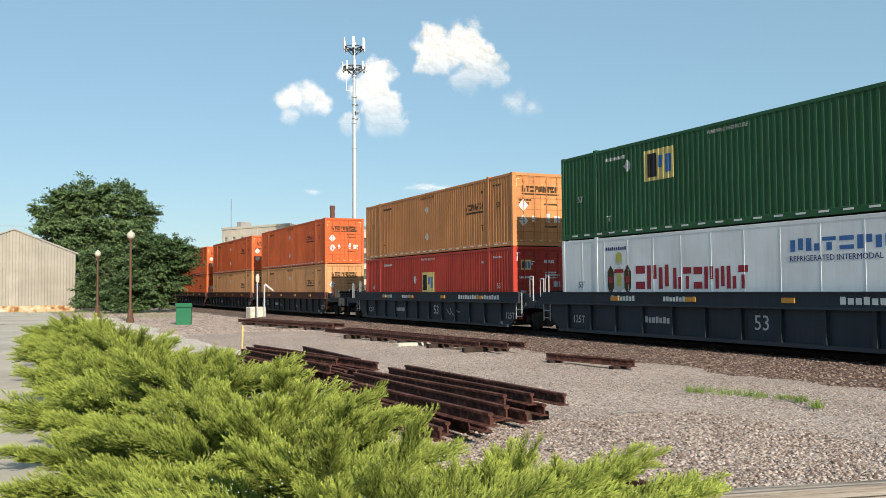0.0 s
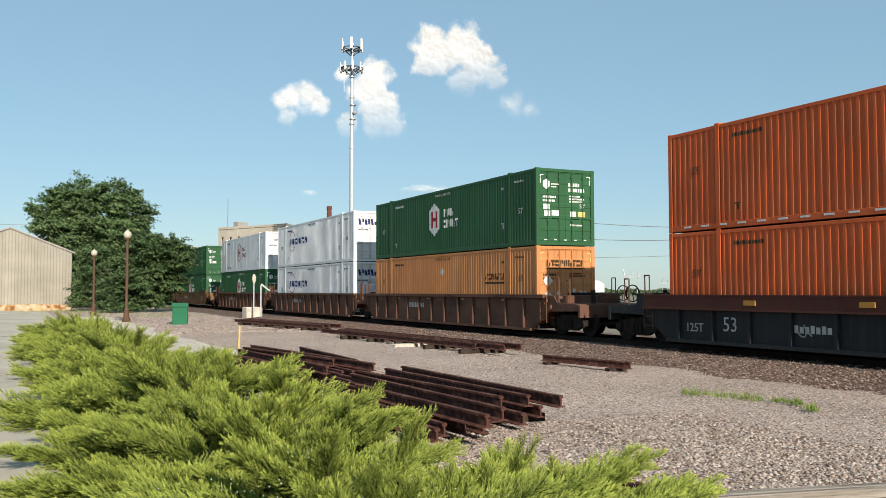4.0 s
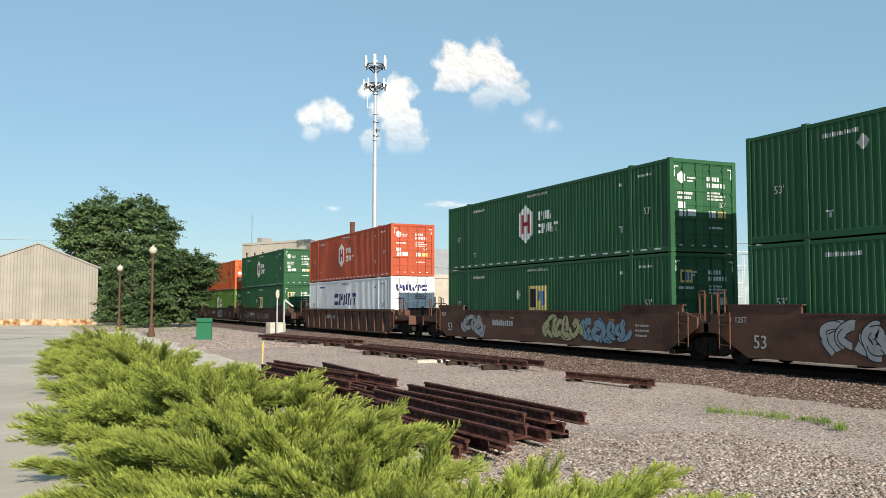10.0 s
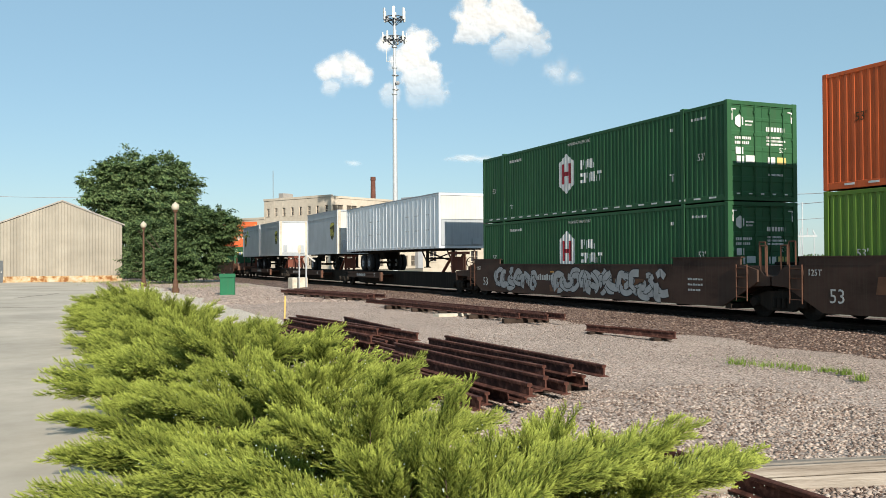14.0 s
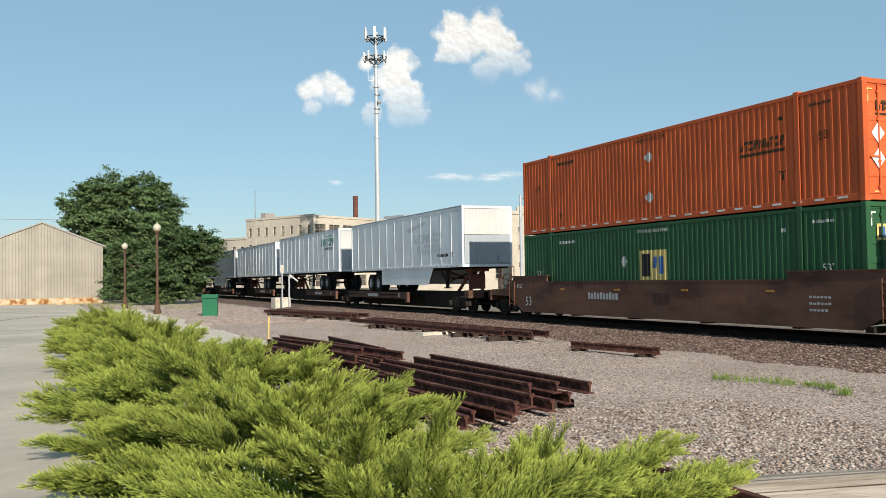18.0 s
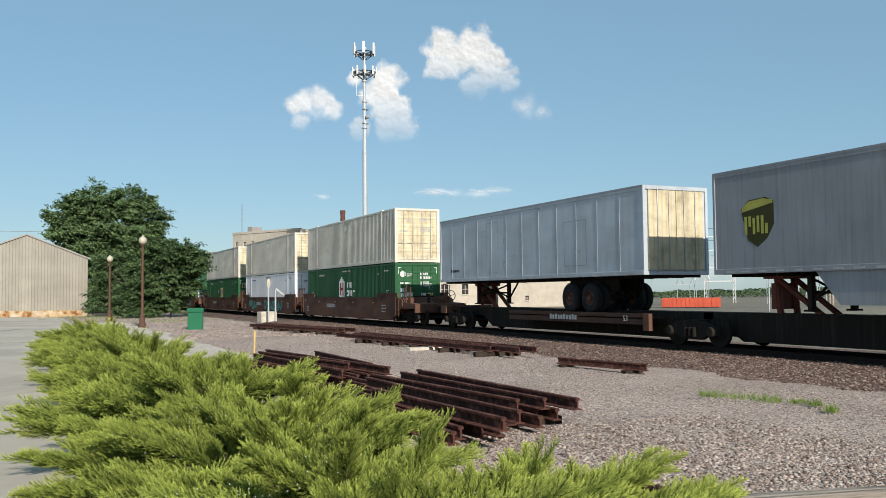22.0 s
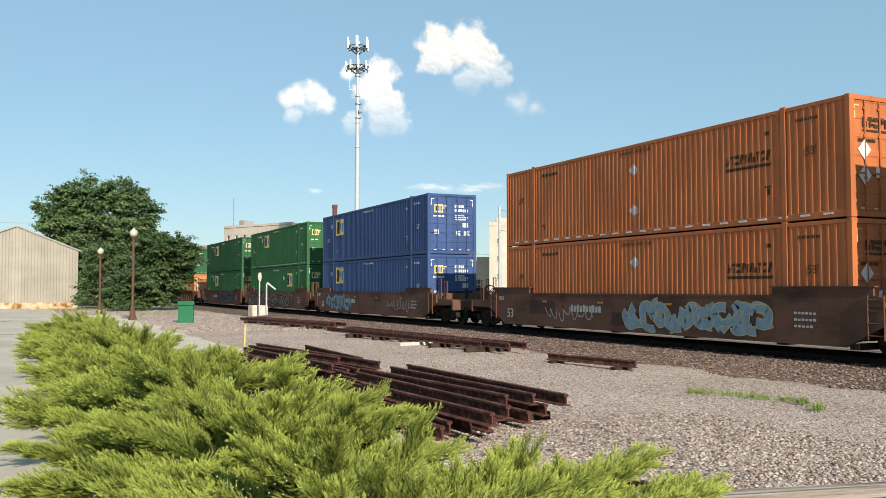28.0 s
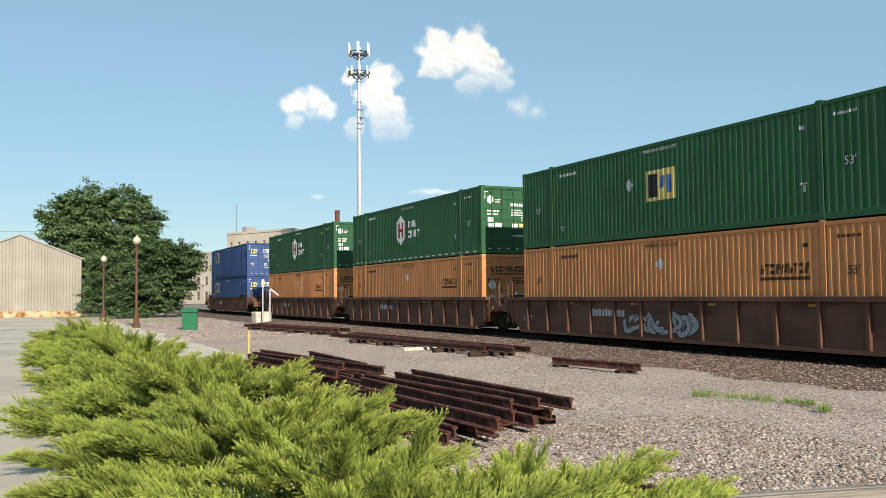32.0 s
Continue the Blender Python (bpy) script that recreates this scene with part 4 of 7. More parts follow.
LONG_END = [("end_deck", stepped_deck(3.7)), ("lock_roller", SHORT_END[2][1]), ("end_beam", Shape().box(-1.4, 1.4, -2.9, -2.77, 0.66, 1.1).mesh("end_beam", 0.012)),
            ("coupler", Shape().prism([(-0.16, -2.9), (-0.16, -3.42), (-0.22, -3.5), (-0.2, -3.72), (0.2, -3.72), (0.22, -3.5), (0.16, -3.42), (0.16, -2.9)], 2, 0.7, 0.98).mesh("coupler", 0.01)),
            ("brake_box", Shape().box(0.15, 0.8, -2.2, -1.75, 1.13, 1.5).mesh("brake_box", 0.02)), ("valve_box", Shape().box(-1.25, -0.7, -1.95, -1.6, 1.14, 1.42).mesh("valve_box", 0.02)),
            ("hand_brake_wheel", hand_wheel()), ("vent_pipe", Shape().tube((-0.35, -2.2, 1.1), (-0.35, -2.2, 1.6), 0.08).mesh("vent_pipe"))]


def ladder_mesh():
    s = Shape()
    for y in (0.0, 0.42):
        s.tube((0, y, 0.35), (0, y, 1.35), 0.018, sides=6)
    for z in (0.45, 0.72, 1.0, 1.25):
        s.tube((0, 0, z), (0, 0.42, z), 0.014, sides=6)
    return s.mesh("ladder")


def hoop_mesh():
    s = Shape()
    for a, b in (((0, 0, 0), (0, 0, 1.0)), ((0, 0, 1.0), (0, 0.22, 1.0)), ((0, 0.22, 1.0), (0, 0.22, 0))):
        s.tube(a, b, 0.022, sides=6)
    return s.mesh("handrail")


LADDER_ME, HOOP_ME = ladder_mesh(), hoop_mesh()
STRAP_ME = Shape().box(-0.05, 0.0, -0.12, 0.30, 1.18, 1.30).mesh("ladder_strap", 0.006)
PLATE_ME = Shape().box(-SIDE_X - 0.006, -SIDE_X, -0.15, 0.15, 0, 0.06).mesh("reflector")
PLATE_OUT = Shape().box(-SIDE_X - 0.178, -SIDE_X - 0.13, -0.2, 0.2, 0, 0.13).mesh("reflector")


def ribbon(points, width):
    """A flat stroke through the points, as a strip of quads that share their edges."""
    left, right = [], []
    for k, p in enumerate(points):
        a, b = points[max(0, k - 1)], points[min(len(points) - 1, k + 1)]
        d = Vector((b[0] - a[0], b[1] - a[1])).normalized() * width
        left.append((p[0] - d.y, p[1] + d.x))
        right.append((p[0] + d.y, p[1] - d.x))
    return [[left[k], right[k], right[k + 1], left[k + 1]] for k in range(len(points) - 1)]


def tag_strokes(seed, u_left, u_right, z0, z1, n):
    """Fat swooping strokes of spray paint, wound into one another; not writing."""
    r = random.Random(seed)
    out = []
    w = (u_left - u_right) / n
    h = z1 - z0
    for k in range(n):
        c = u_left - (k + 0.5) * w
        for j in range(4):
            cu, cz = c + r.uniform(-0.3, 0.3) * w, z0 + h * r.uniform(0.38, 0.62)
            a0, turn = r.uniform(0, 6.28), r.uniform(1.2, 3.4) * r.choice((-1, 1))
            ru, rz = w * r.uniform(0.3, 0.65), h * r.uniform(0.22, 0.38)
            pts = [(cu + ru * math.cos(a0 + turn * i / 12) + 0.1 * w * math.sin(i * 0.5), cz + rz * math.sin(a0 + turn * i / 12)) for i in range(13)]
            out.append((pts, h * r.uniform(0.09, 0.15)))
    return out


def layered_paint(strokes, x, grow, shift):
    """Strokes laid over one another, each a hair in front of the last."""
    s = Shape()
    for k, (pts, width) in enumerate(strokes):
        for quad in ribbon(pts, width + grow):
            s.add([(x - 0.0003 * (2 * k + shift), u, z) for u, z in quad], [(0, 1, 2, 3)])
    return s.mesh("spray_paint")


def flat_paint(polys, x):
    s = Shape()
    for p in polys:
        s.add([(x, u, z) for u, z in p], [tuple(range(len(p)))])
    return s.mesh("spray_paint")


def scrawl(seed, u_left, u_right, z0, z1, width=0.03):
    """Looping thin spray lines, as strokes."""
    r = random.Random(seed)
    out, pts = [], []
    u, ph, amp, mid = u_left, r.uniform(0, 6), 0.3, (z0 + z1) / 2
    while u > u_right:
        ph += 0.38
        if r.random() < 0.12:
            amp, mid = r.uniform(0.15, 0.5), z0 + (z1 - z0) * r.uniform(0.38, 0.62)
        u -= 0.022
        pts.append((u + 0.11 * math.sin(ph * 0.97 + 1.2), mid + amp * (z1 - z0) * math.cos(ph)))
        if len(pts) > 9:
            out.append((pts, width))
            pts = pts[-1:]
            if r.random() < 0.3:
                pts, u = [], u - 0.08
    return out


def well_car(s_pos, style, first, last, tags=()):
    """One platform of a stack car. style: smooth, ribbed or banded."""
    smooth = style.startswith("smooth")
    body = {"smooth": CARBROWN, "smooth_tan": CARTAN, "smooth_dark": CARDARK, "ribbed": CARBROWN, "banded_navy": CARNAVY, "banded_black": CARBLACK}[style]
    words = {"smooth": "rust-brown smooth-sided well car", "smooth_tan": "faded ochre-brown smooth-sided well car", "smooth_dark": "dark brown smooth-sided well car", "ribbed": "grimy brown ribbed well car",
             "banded_navy": "blue-black well car, blue top band", "banded_black": "black well car, red-brown top chord"}[style]
    if tags:
        words += ", spray-painted,"
    car = thing("well_car", words + " on the track", "railcar", "cars of the train")
    for sx in (-1, 1):
        part("side_sill", WELL_ME[smooth, sx], body, car)
        if smooth:
            for k in (0, 1):
                part("raised_panel", RAISED_ME[sx, k], body, car)
            part("top_lip", LIP_ME[sx], body, car)
        else:
            banded = style.startswith("banded")
            if banded:
                part("top_chord", CHORD_ME[sx], CARNAVY if style == "banded_navy" else CHORDRED, car)
            else:
                part("upper_sill", PANEL_ME[sx], body, car)
                part("top_chord", THIN_ME[sx], body, car)
            for k in range(12):
                part("side_post", (POST_ME if banded else POST_TALL)[sx], body, car, at=pose(0, 0.62 + k * 1.355, 0))
    for y in (-0.2, 2.0, 5.48, 8.96, 12.4, BOX_L - 0.05):
        part("floor_beam", FLOOR_BEAM, GRIME, car, at=pose(0, y, 0))
    for long_end, at in ((first, None), (last, pose(0, BOX_L, 0, 0, 0, 180))):
        for name, me in LONG_END if long_end else SHORT_END:
            part(name, me, GRIME if name in ("coupler", "vent_pipe", "lock_roller") else body, car, at=at)
    rail_mat = SAFETY if style in ("ribbed", "smooth") else (INK_GREY if style == "banded_navy" else CARBROWN)
    for y, d in ((-0.95, -1), (BOX_L + 0.53, 1)):
        part("ladder", LADDER_ME, rail_mat, car, "rusty ladder", at=pose(-SIDE_X - 0.03, y, 0.1))
        part("handrail", HOOP_ME, rail_mat, car, "bent handrail", at=pose(-1.25, y + d * 0.45, 1.05))
        part("handrail", HOOP_ME, rail_mat, car, "bent handrail", at=pose(1.2, y + d * 0.45, 1.05))
        part("handrail", HOOP_ME, rail_mat, car, "bent handrail", at=pose(-1.36, y + d * (1.3 if (first if d < 0 else last) else 0.62), 0.95))
        part("ladder_strap", STRAP_ME, body, car, at=pose(-SIDE_X + 0.02, y + 0.1, 0))
    if first:
        bogie(car, -1.75)
    if not last:
        bogie(car, BOX_L + 1.71)
    else:
        bogie(car, BOX_L + 1.75)
    for k in range(4):
        if smooth:
            part("reflector", PLATE_ME, AMBER_PLATE, car, "amber reflector plate", at=pose(0, 2.9 + k * 3.4, 1.12))
        else:
            part("reflector", PLATE_OUT if style.startswith("banded") else PLATE_ME, AMBER_PLATE, car, "amber reflector plate", at=pose(0, 2.2 + k * 3.5, 1.2))
    face = -SIDE_X - 0.004
    if style.startswith("banded"):
        part("well_mark", text_mesh("53", 0.55), INK_GREY, car, "painted well length", at=Matrix.Translation((face, 6.72 if style == "banded_navy" else 13.56, 0.66)) @ SIDE_ROT)
        for u in (0.0, 14.93):
            part("load_mark", text_mesh("125T", 0.34), INK_GREY, car, "painted load limit", at=Matrix.Translation((face, u, 0.55)) @ SIDE_ROT)
        part("car_lettering", shared("wc_num", lambda: flat_paint(bars(11.4, 10.25, 0.55, 0.74, 7, 3), face)), INK_GREY, car, "faded lettering")["kind"] = "stuff"
        if style == "banded_navy":
            part("lettering", shared("wc_name", lambda: flat_paint(bars(4.2, 0.6, 1.18, 1.36, 17, 8) + bars(12.9, 11.7, 1.2, 1.36, 8, 9) + bars(10.4, 9.0, 1.2, 1.34, 10, 10), -SIDE_X - 0.134)), INK_WHITE, car, "white lettering on the band")["kind"] = "stuff"
    else:
        part("car_lettering", shared("wc_num2", lambda: flat_paint(bars(11.4, 9.6, 0.82, 1.06, 10, 4), face - (0.0 if smooth else 0.002))), INK_GREY, car, "faded lettering")["kind"] = "stuff"
        if smooth:
            part("well_mark", text_mesh("53", 0.5), INK_GREY, car, "painted well length", at=Matrix.Translation((face, 15.6, 0.66)) @ SIDE_ROT)
            part("load_mark", text_mesh("125T", 0.22), INK_GREY, car, "painted load limit", at=Matrix.Translation((face, 16.3, 1.24)) @ SIDE_ROT)
        else:
            part("load_mark", text_mesh("125T", 0.32), INK_GREY, car, "painted load limit", at=Matrix.Translation((face, 15.62, 0.64)) @ SIDE_ROT)
        if smooth:
            r = random.Random(int(s_pos))
            for k in range(3):
                pu, pw, pz = 1.8 + 4.6 * k + r.uniform(0, 2.4), r.uniform(0.7, 1.9), r.uniform(0.34, 0.8)
                part("repaint_patch", flat_paint([rect(pu, pu + pw, pz, pz + r.uniform(0.2, 0.5), r.uniform(-0.1, 0.1))], -SIDE_X - 0.002), PATCH_PALE if r.random() < 0.55 else PATCH_DARK, car, "patch of newer brown paint")
            part("data_panel", shared("wc_data", lambda: flat_paint(bars(1.6, 0.9, 0.98, 1.04, 6, 5) + bars(1.6, 0.9, 0.82, 0.88, 6, 6) + bars(1.6, 1.0, 0.66, 0.72, 5, 7), face)), INK_GREY, car, "small stencilled data")["kind"] = "stuff"
    for i, (kind, ul, ur, fill, edge) in enumerate(tags):
        sd = int(s_pos * 10) + i
        z0, z1 = (0.34, 1.3) if smooth else (0.3, 1.02)
        if kind == "block":
            n = max(3, round((ul - ur) / 0.62))
            strokes = tag_strokes(sd, ul, ur, z0 + 0.03, z1 - 0.03, n)
            part("spray_outline", layered_paint(strokes, face - 0.001, 0.028, 0), edge, car, "dark outline of spray paint")["kind"] = "stuff"
            part("spray_shape", layered_paint(strokes, face - 0.001, 0.0, 1), fill, car, "bulging spray-painted shapes")["kind"] = "stuff"
        else:
            part("spray_scrawl", layered_paint(scrawl(sd, ul, ur, z0 + 0.15, z1 - 0.2, 0.018), face - 0.003, 0, 0), fill, car, "loose spray scrawl")["kind"] = "stuff"
    TRAIN.append((car, TRACK_X, s_pos, RAIL_Z))
    return car


O, A_, GR = (ORANGE, "deep orange", "orange"), (AMBER, "faded light orange", "orange"), (GREEN, "dark green", "hub")
EM, EL, EW = (GREEN, "dark green", "emp"), (GREEN, "dark green", "emp_low"), (GREEN, "dark green", "emp_white")
FE, CR = (FERN, "mid-green", "emp"), (CREAM, "rust-stained dirty white", "plain_lab")
SD = (SAND, "faded sandy orange", "orange")
TW = (TAWNY, "tawny orange", "orange")
S, V, C = TAG_SILVER, TAG_BLUE, TAG_TEAL
N = TAG_DARK
# along the train: start of the near end, car style, first and last of its set, lower and upper box, spray paint
STACKS = [
    (9.94, "banded_navy", True, False, ((WHITE, "smooth white refrigerated", "reefer"), True), EM, ()),
    (29.55, "banded_navy", False, True, ((RED, "red", "emp_low"),), A_, (("scrawl", 5.6, 4.3, S, N),)),
    (53.02, "banded_black", True, False, (SD,), O, (("scrawl", 10.2, 9.4, S, N), ("scrawl", 6.3, 5.6, S, N))),
    (72.49, "banded_black", False, False, (SD,), O, (("scrawl", 4.4, 3.8, S, N),)),
    (91.98, "banded_black", False, True, (O,), O, (("scrawl", 11.6, 10.9, S, N), ("scrawl", 3.4, 2.6, S, N))),
    (115.49, "ribbed", True, False, (A_,), GR, ()),
    (135.13, "ribbed", False, False, ((WHITE, "white", "stg"),), (WHITE, "white", "stg"), ()),
    (154.8, "ribbed", False, True, (GR,), ((WHITE, "smooth white refrigerated", "hub"), True), ()),
    (178.23, "smooth_tan", True, True, (GR,), GR, (("scrawl", 15.2, 13.9, S, N), ("scrawl", 11, 8, S, N))),
    (201.79, "smooth", True, False, (GR,), GR, (("block", 13.6, 10.6, TAG_DARK, TAG_SAND), ("scrawl", 8.8, 7.6, S, N))),
    (221.35, "smooth", False, False, (EW,), EM, (("block", 13.5, 8.4, TAG_SILVER, N), ("block", 7.2, 2.9, TAG_SILVER, CARBROWN))),
    (240.71, "smooth", False, True, (EL,), GR, (("block", 14.2, 12.2, S, N), ("block", 7.0, 4.8, TAG_SAND, N), ("block", 4.6, 2.0, V, N))),
    (264.39, "ribbed", True, True, ((WHITE, "white", "swift"),), (BRICK, "brick red", "hub"), ()),
    (288.03, "smooth_dark", True, False, (EL,), GR, (("scrawl", 14, 9, S, N), ("scrawl", 8.5, 4, S, N))),
    (307.5, "smooth_dark", False, False, ((OLIVE, "olive green", "hub"),), O, (("block", 8.2, 5.6, S, N),)),
    (327.11, "smooth_dark", False, True, (GR,), GR, (("block", 14.6, 11.0, S, N), ("block", 9.6, 2.6, S, N))),
    (408.54, "smooth", True, True, (EL,), O, ()),
    (524.84, "smooth", True, False, (GR,), CR, ()),
    (544.45, "smooth", False, False, ((WHITE, "white", "plain_lab"),), CR, (("block", 13.8, 11.4, C, N), ("block", 8.6, 3.0, C, N))),
    (563.84, "smooth", False, True, (EL,), CR, (("scrawl", 6.6, 5.6, S, N),)),
    (587.54, "smooth", True, False, (GR,), EM, (("block", 12.6, 6.8, V, N), ("block", 4.0, 2.0, S, N))),
    (607.17, "smooth", False, False, (A_,), GR, (("block", 14.3, 10.2, S, N), ("block", 5.0, 2.2, TAG_BLUE, N))),
    (626.61, "smooth", False, True, (TW,), TW, (("scrawl", 13, 10, S, N), ("block", 8.2, 2.4, V, TAG_SAND))),
    (650.33, "smooth", True, False, ((BLUE, "blue", "emp_far"),), (BLUE, "blue", "emp_far"), (("block", 14.6, 10.6, V, N), ("scrawl", 4.8, 1.0, S, N))),
    (669.98, "smooth", False, False, ((FERN, "mid-green", "emp_near"),), FE, (("block", 15.4, 3.0, CARDARK, S),)),
    (689.55, "smooth", False, True, (EM,), EM, (("block", 9.0, 2.0, TAG_DARK, V),)),
    (713.1, "ribbed", True, False, (A_,), EL, (("block", 9.6, 6.4, S, N),)),
    (732.7, "ribbed", False, False, (A_,), GR, ()),
    (752.42, "ribbed", False, True, (A_,), GR, ()),
    (776.22, "smooth", True, True, ((BLUE, "blue", "emp_far"),), (BLUE, "blue", "emp_far"), ()),
]
for s_pos, style, first, last, low, high, tags in STACKS:
    well_car(s_pos, style, first, last, tags)
    for level, spec in enumerate((low, high)):
        flat = False
        if isinstance(spec[0], tuple):
            flat = len(spec) > 1 and spec[1] is True
            spec = spec[0]
        container(spec[0], spec[1], s_pos, level, spec[2], flat, tape=(spec[2] == "orange" and level == 1) or (level == 1 and int(s_pos) % 3 == 0))

# trailers on spine cars --------------------------------------------------
TYRE_ME = Shape().lathe([(0.26, -0.13), (0.44, -0.14), (0.51, -0.10), (0.51, 0.10), (0.44, 0.14), (0.26, 0.13), (0.26, -0.13)], (0, 0, 0), 0, 26, False).mesh("tyre", 0, True)
RIM_ME = Shape().lathe([(0.06, -0.16), (0.09, -0.15), (0.10, -0.06), (0.20, -0.03), (0.24, -0.12), (0.27, -0.12), (0.27, 0.1)], (0, 0, 0), 0, 20).mesh("rim")


def trailer(s_pos, length, top, colour, words, nose_near, logo="", ribs=1.22, skirt=False, pup=False, door_near=False, tall=2.82):
    """A highway trailer tied down on a spine car; z = 0 is the rail head."""
    tr = thing("highway_trailer", f"{words} highway trailer riding on a spine car", "trailer", "trailers of the train")
    W, bot = 1.29, top - tall
    s = Shape()
    s.box(-W + 0.02, W - 0.02, 0.05, length - 0.05, bot + 0.1, top - 0.06)
    part("body", s, colour, tr)
    s = Shape()
    for sx in (-1, 1):
        s.box(*sorted((sx * W, sx * (W - 0.1))), 0.02, length - 0.02, top - 0.14, top - 0.02)
        s.box(*sorted((sx * (W + 0.012), sx * (W - 0.1))), 0.02, length - 0.02, bot, bot + 0.14)
    for y in (0.0, length - 0.09):
        for sx in (-1, 1):
            s.box(*sorted((sx * (W + 0.006), sx * (W - 0.1))), y, y + 0.09, bot, top)
        s.box(-W + 0.1, W - 0.1, y, y + 0.09, top - 0.12, top)
        s.box(-W + 0.1, W - 0.1, y, y + 0.09, bot, bot + 0.12)
    part("body_frame", s.mesh("body_frame", 0.006), colour, tr)
    s = Shape()
    s.box(-W - 0.008, W + 0.008, 0.02, length - 0.02, top - 0.05, top + 0.012)
    part("roof", s, SLATE, tr, "grey roof sheet")
    if pup:
        part("side_moulding", Shape().box(-W - 0.004, -W + 0.03, 0.1, length - 0.1, top - 0.50, top - 0.46), SLATE, tr, "dark side moulding")
    if ribs:
        n = int(length / ribs)
        w = 0.010 if colour is OLD_ALLOY else 0.022
        rib_me = Shape().box(-W + 0.006, -W + 0.024, -w, w, bot + 0.14, top - 0.14).mesh("side_rib", 0.004)
        for k in range(1, n):
            part("side_rib", rib_me, {SILVER: SILVER if ribs < 1 else WHITE, OLD_ALLOY: SLATE}.get(colour, colour), tr, at=pose(0, k * length / n, 0))
    s = Shape()
    k = 0.4
    while k < length - 0.3:
        s.box(-W - 0.016, -W - 0.012, k, k + 0.28, bot + 0.03, bot + 0.08)
        k += 0.6
    part("reflective_tape", s, INK_GREY, tr, "dashes of reflective tape")["kind"] = "stuff"
    fwd = 1 if nose_near else -1  # towards the wheels
    nose = 0.0 if nose_near else length
    rear = length - nose
    axles = [rear - fwd * d for d in ((1.1,) if pup else (3.2, 4.45))]
    s = Shape()
    for y in axles:
        s.tube((-0.95, y, bot - 0.72), (0.95, y, bot - 0.72), 0.07)
    y0, y1 = sorted((axles[0] + fwd * 0.8, axles[-1] - fwd * 0.9))
    for x in (-0.5, 0.5):
        s.box(x - 0.05, x + 0.05, y0, y1, bot - 0.5, bot)
    part("bogie_subframe", s, GRIME, tr)
    for y in axles:
        for x in (-1.05, -0.74, 0.74, 1.05):
            ty = part("tyre", TYRE_ME, RUBBER, tr, "black tyre", at=pose(x, y, bot - 0.72 + 0.0))
            part("rim", RIM_ME, GALV if skirt else CARBROWN if colour is OLD_ALLOY else SLATE, ty, "dull steel rim", at=pose(0, 0, 0, 0, 0, 0 if x < 0 else 180))
    gy = nose + fwd * (2.9 if not pup else 1.9)
    s = Shape()
    for x in (-0.75, 0.75):
        s.box(x - 0.07, x + 0.07, gy - 0.07, gy + 0.07, bot - 0.95, bot)
        s.box(x - 0.14, x + 0.14, gy - 0.14, gy + 0.14, bot - 1.0, bot - 0.95)
        s.tube((x, gy, bot - 0.8), (x, gy + fwd * 0.9, bot), 0.04)
        s.tube((x, gy, bot - 0.7), (-x, gy, bot - 0.15), 0.035)
    s.box(-0.75, 0.75, gy - 0.04, gy + 0.04, bot - 0.55, bot - 0.47)
    part("landing_gear", s, GRIME, tr, "dark landing legs")
    s = Shape()
    for k in range(int(length / 0.8)):
        s.box(-1.2, 1.2, 0.3 + k * 0.8, 0.36 + k * 0.8, bot - 0.08, bot + 0.02)
    part("underframe", s, GRIME, tr)["kind"] = "stuff"
    if skirt:
        y0, y1 = sorted((nose + fwd * 4.2, axles[-1] - fwd * 0.8))
        s = Shape()
        for x in (-W + 0.06, W - 0.06):
            s.prism([(y0, bot - 0.82), (y1, bot - 0.82), (y1, bot), (y0 - (0.7 if fwd > 0 else 0), bot)] if fwd > 0 else [(y0, bot - 0.82), (y1, bot - 0.82), (y1 + 0.7, bot), (y0, bot)], 0, x - 0.01, x + 0.01)
        part("side_skirt", s, colour, tr, "pale side skirt")
    # the end that faces along the line of travel
    s = Shape()
    if door_near:
        for x in (-1.1, -0.02):
            s.box(x, x + 1.1, -0.012, 0.04, bot + 0.16, top - 0.14)
        part("door", s, RUSTCREAM if s_pos > 500 else WHITE, tr, "rust-stained cream rear doors" if s_pos > 500 else "white rear doors")
        for x in (-0.75, -0.3, 0.3, 0.75):
            part("lock_rod", shared(("trod", top), lambda: Shape().tube((0, -0.03, bot + 0.1), (0, -0.03, top - 0.1), 0.02).mesh("lock_rod")), ROD, tr, "steel lock rod", at=pose(x, 0, 0))
    else:
        s.box(-1.18, 1.18, -0.014, 0.02, bot + 0.14 + (0.0 if pup else 1.35), top - 0.14)
        part("nose_panel", s, NOSE, tr, "bright white nose panel")
        if pup:
            for sx in (-1, 1):
                part("corner_post", Shape().prism([(sx * (W + 0.004), 0.2), (sx * (W - 0.02), 0.02), (sx * (W - 0.14), -0.05), (sx * (W - 0.26), -0.03), (sx * (W - 0.26), 0.1), (sx * (W - 0.1), 0.2)], 2, bot + 0.02, top - 0.01), CONCRETE, tr, "rounded cream corner post")
                part("connector_box", Shape().box(*sorted((sx * 0.92, sx * 0.58)), -0.07, -0.012, bot + 0.32, bot + 0.95).mesh("connector_box", 0.02), PARCEL, tr, "small grey connector box")
        s = Shape()
        s.box(-1.18, 1.18, -0.03, 0.02, bot + 0.14, bot + (0.3 if pup else 1.46))
        s.box(0.55, 0.95, -0.12, -0.03, bot + 0.2, bot + 0.5)
        if not pup:
            s.box(-0.9, -0.65, -0.05, -0.03, bot + 0.75, bot + 0.95)
        part("lower_nose_panel", s, PARCEL if logo != "parcel_white" else WHITE, tr, "grey lower nose panel with air connections")
    face = -W + 0.016
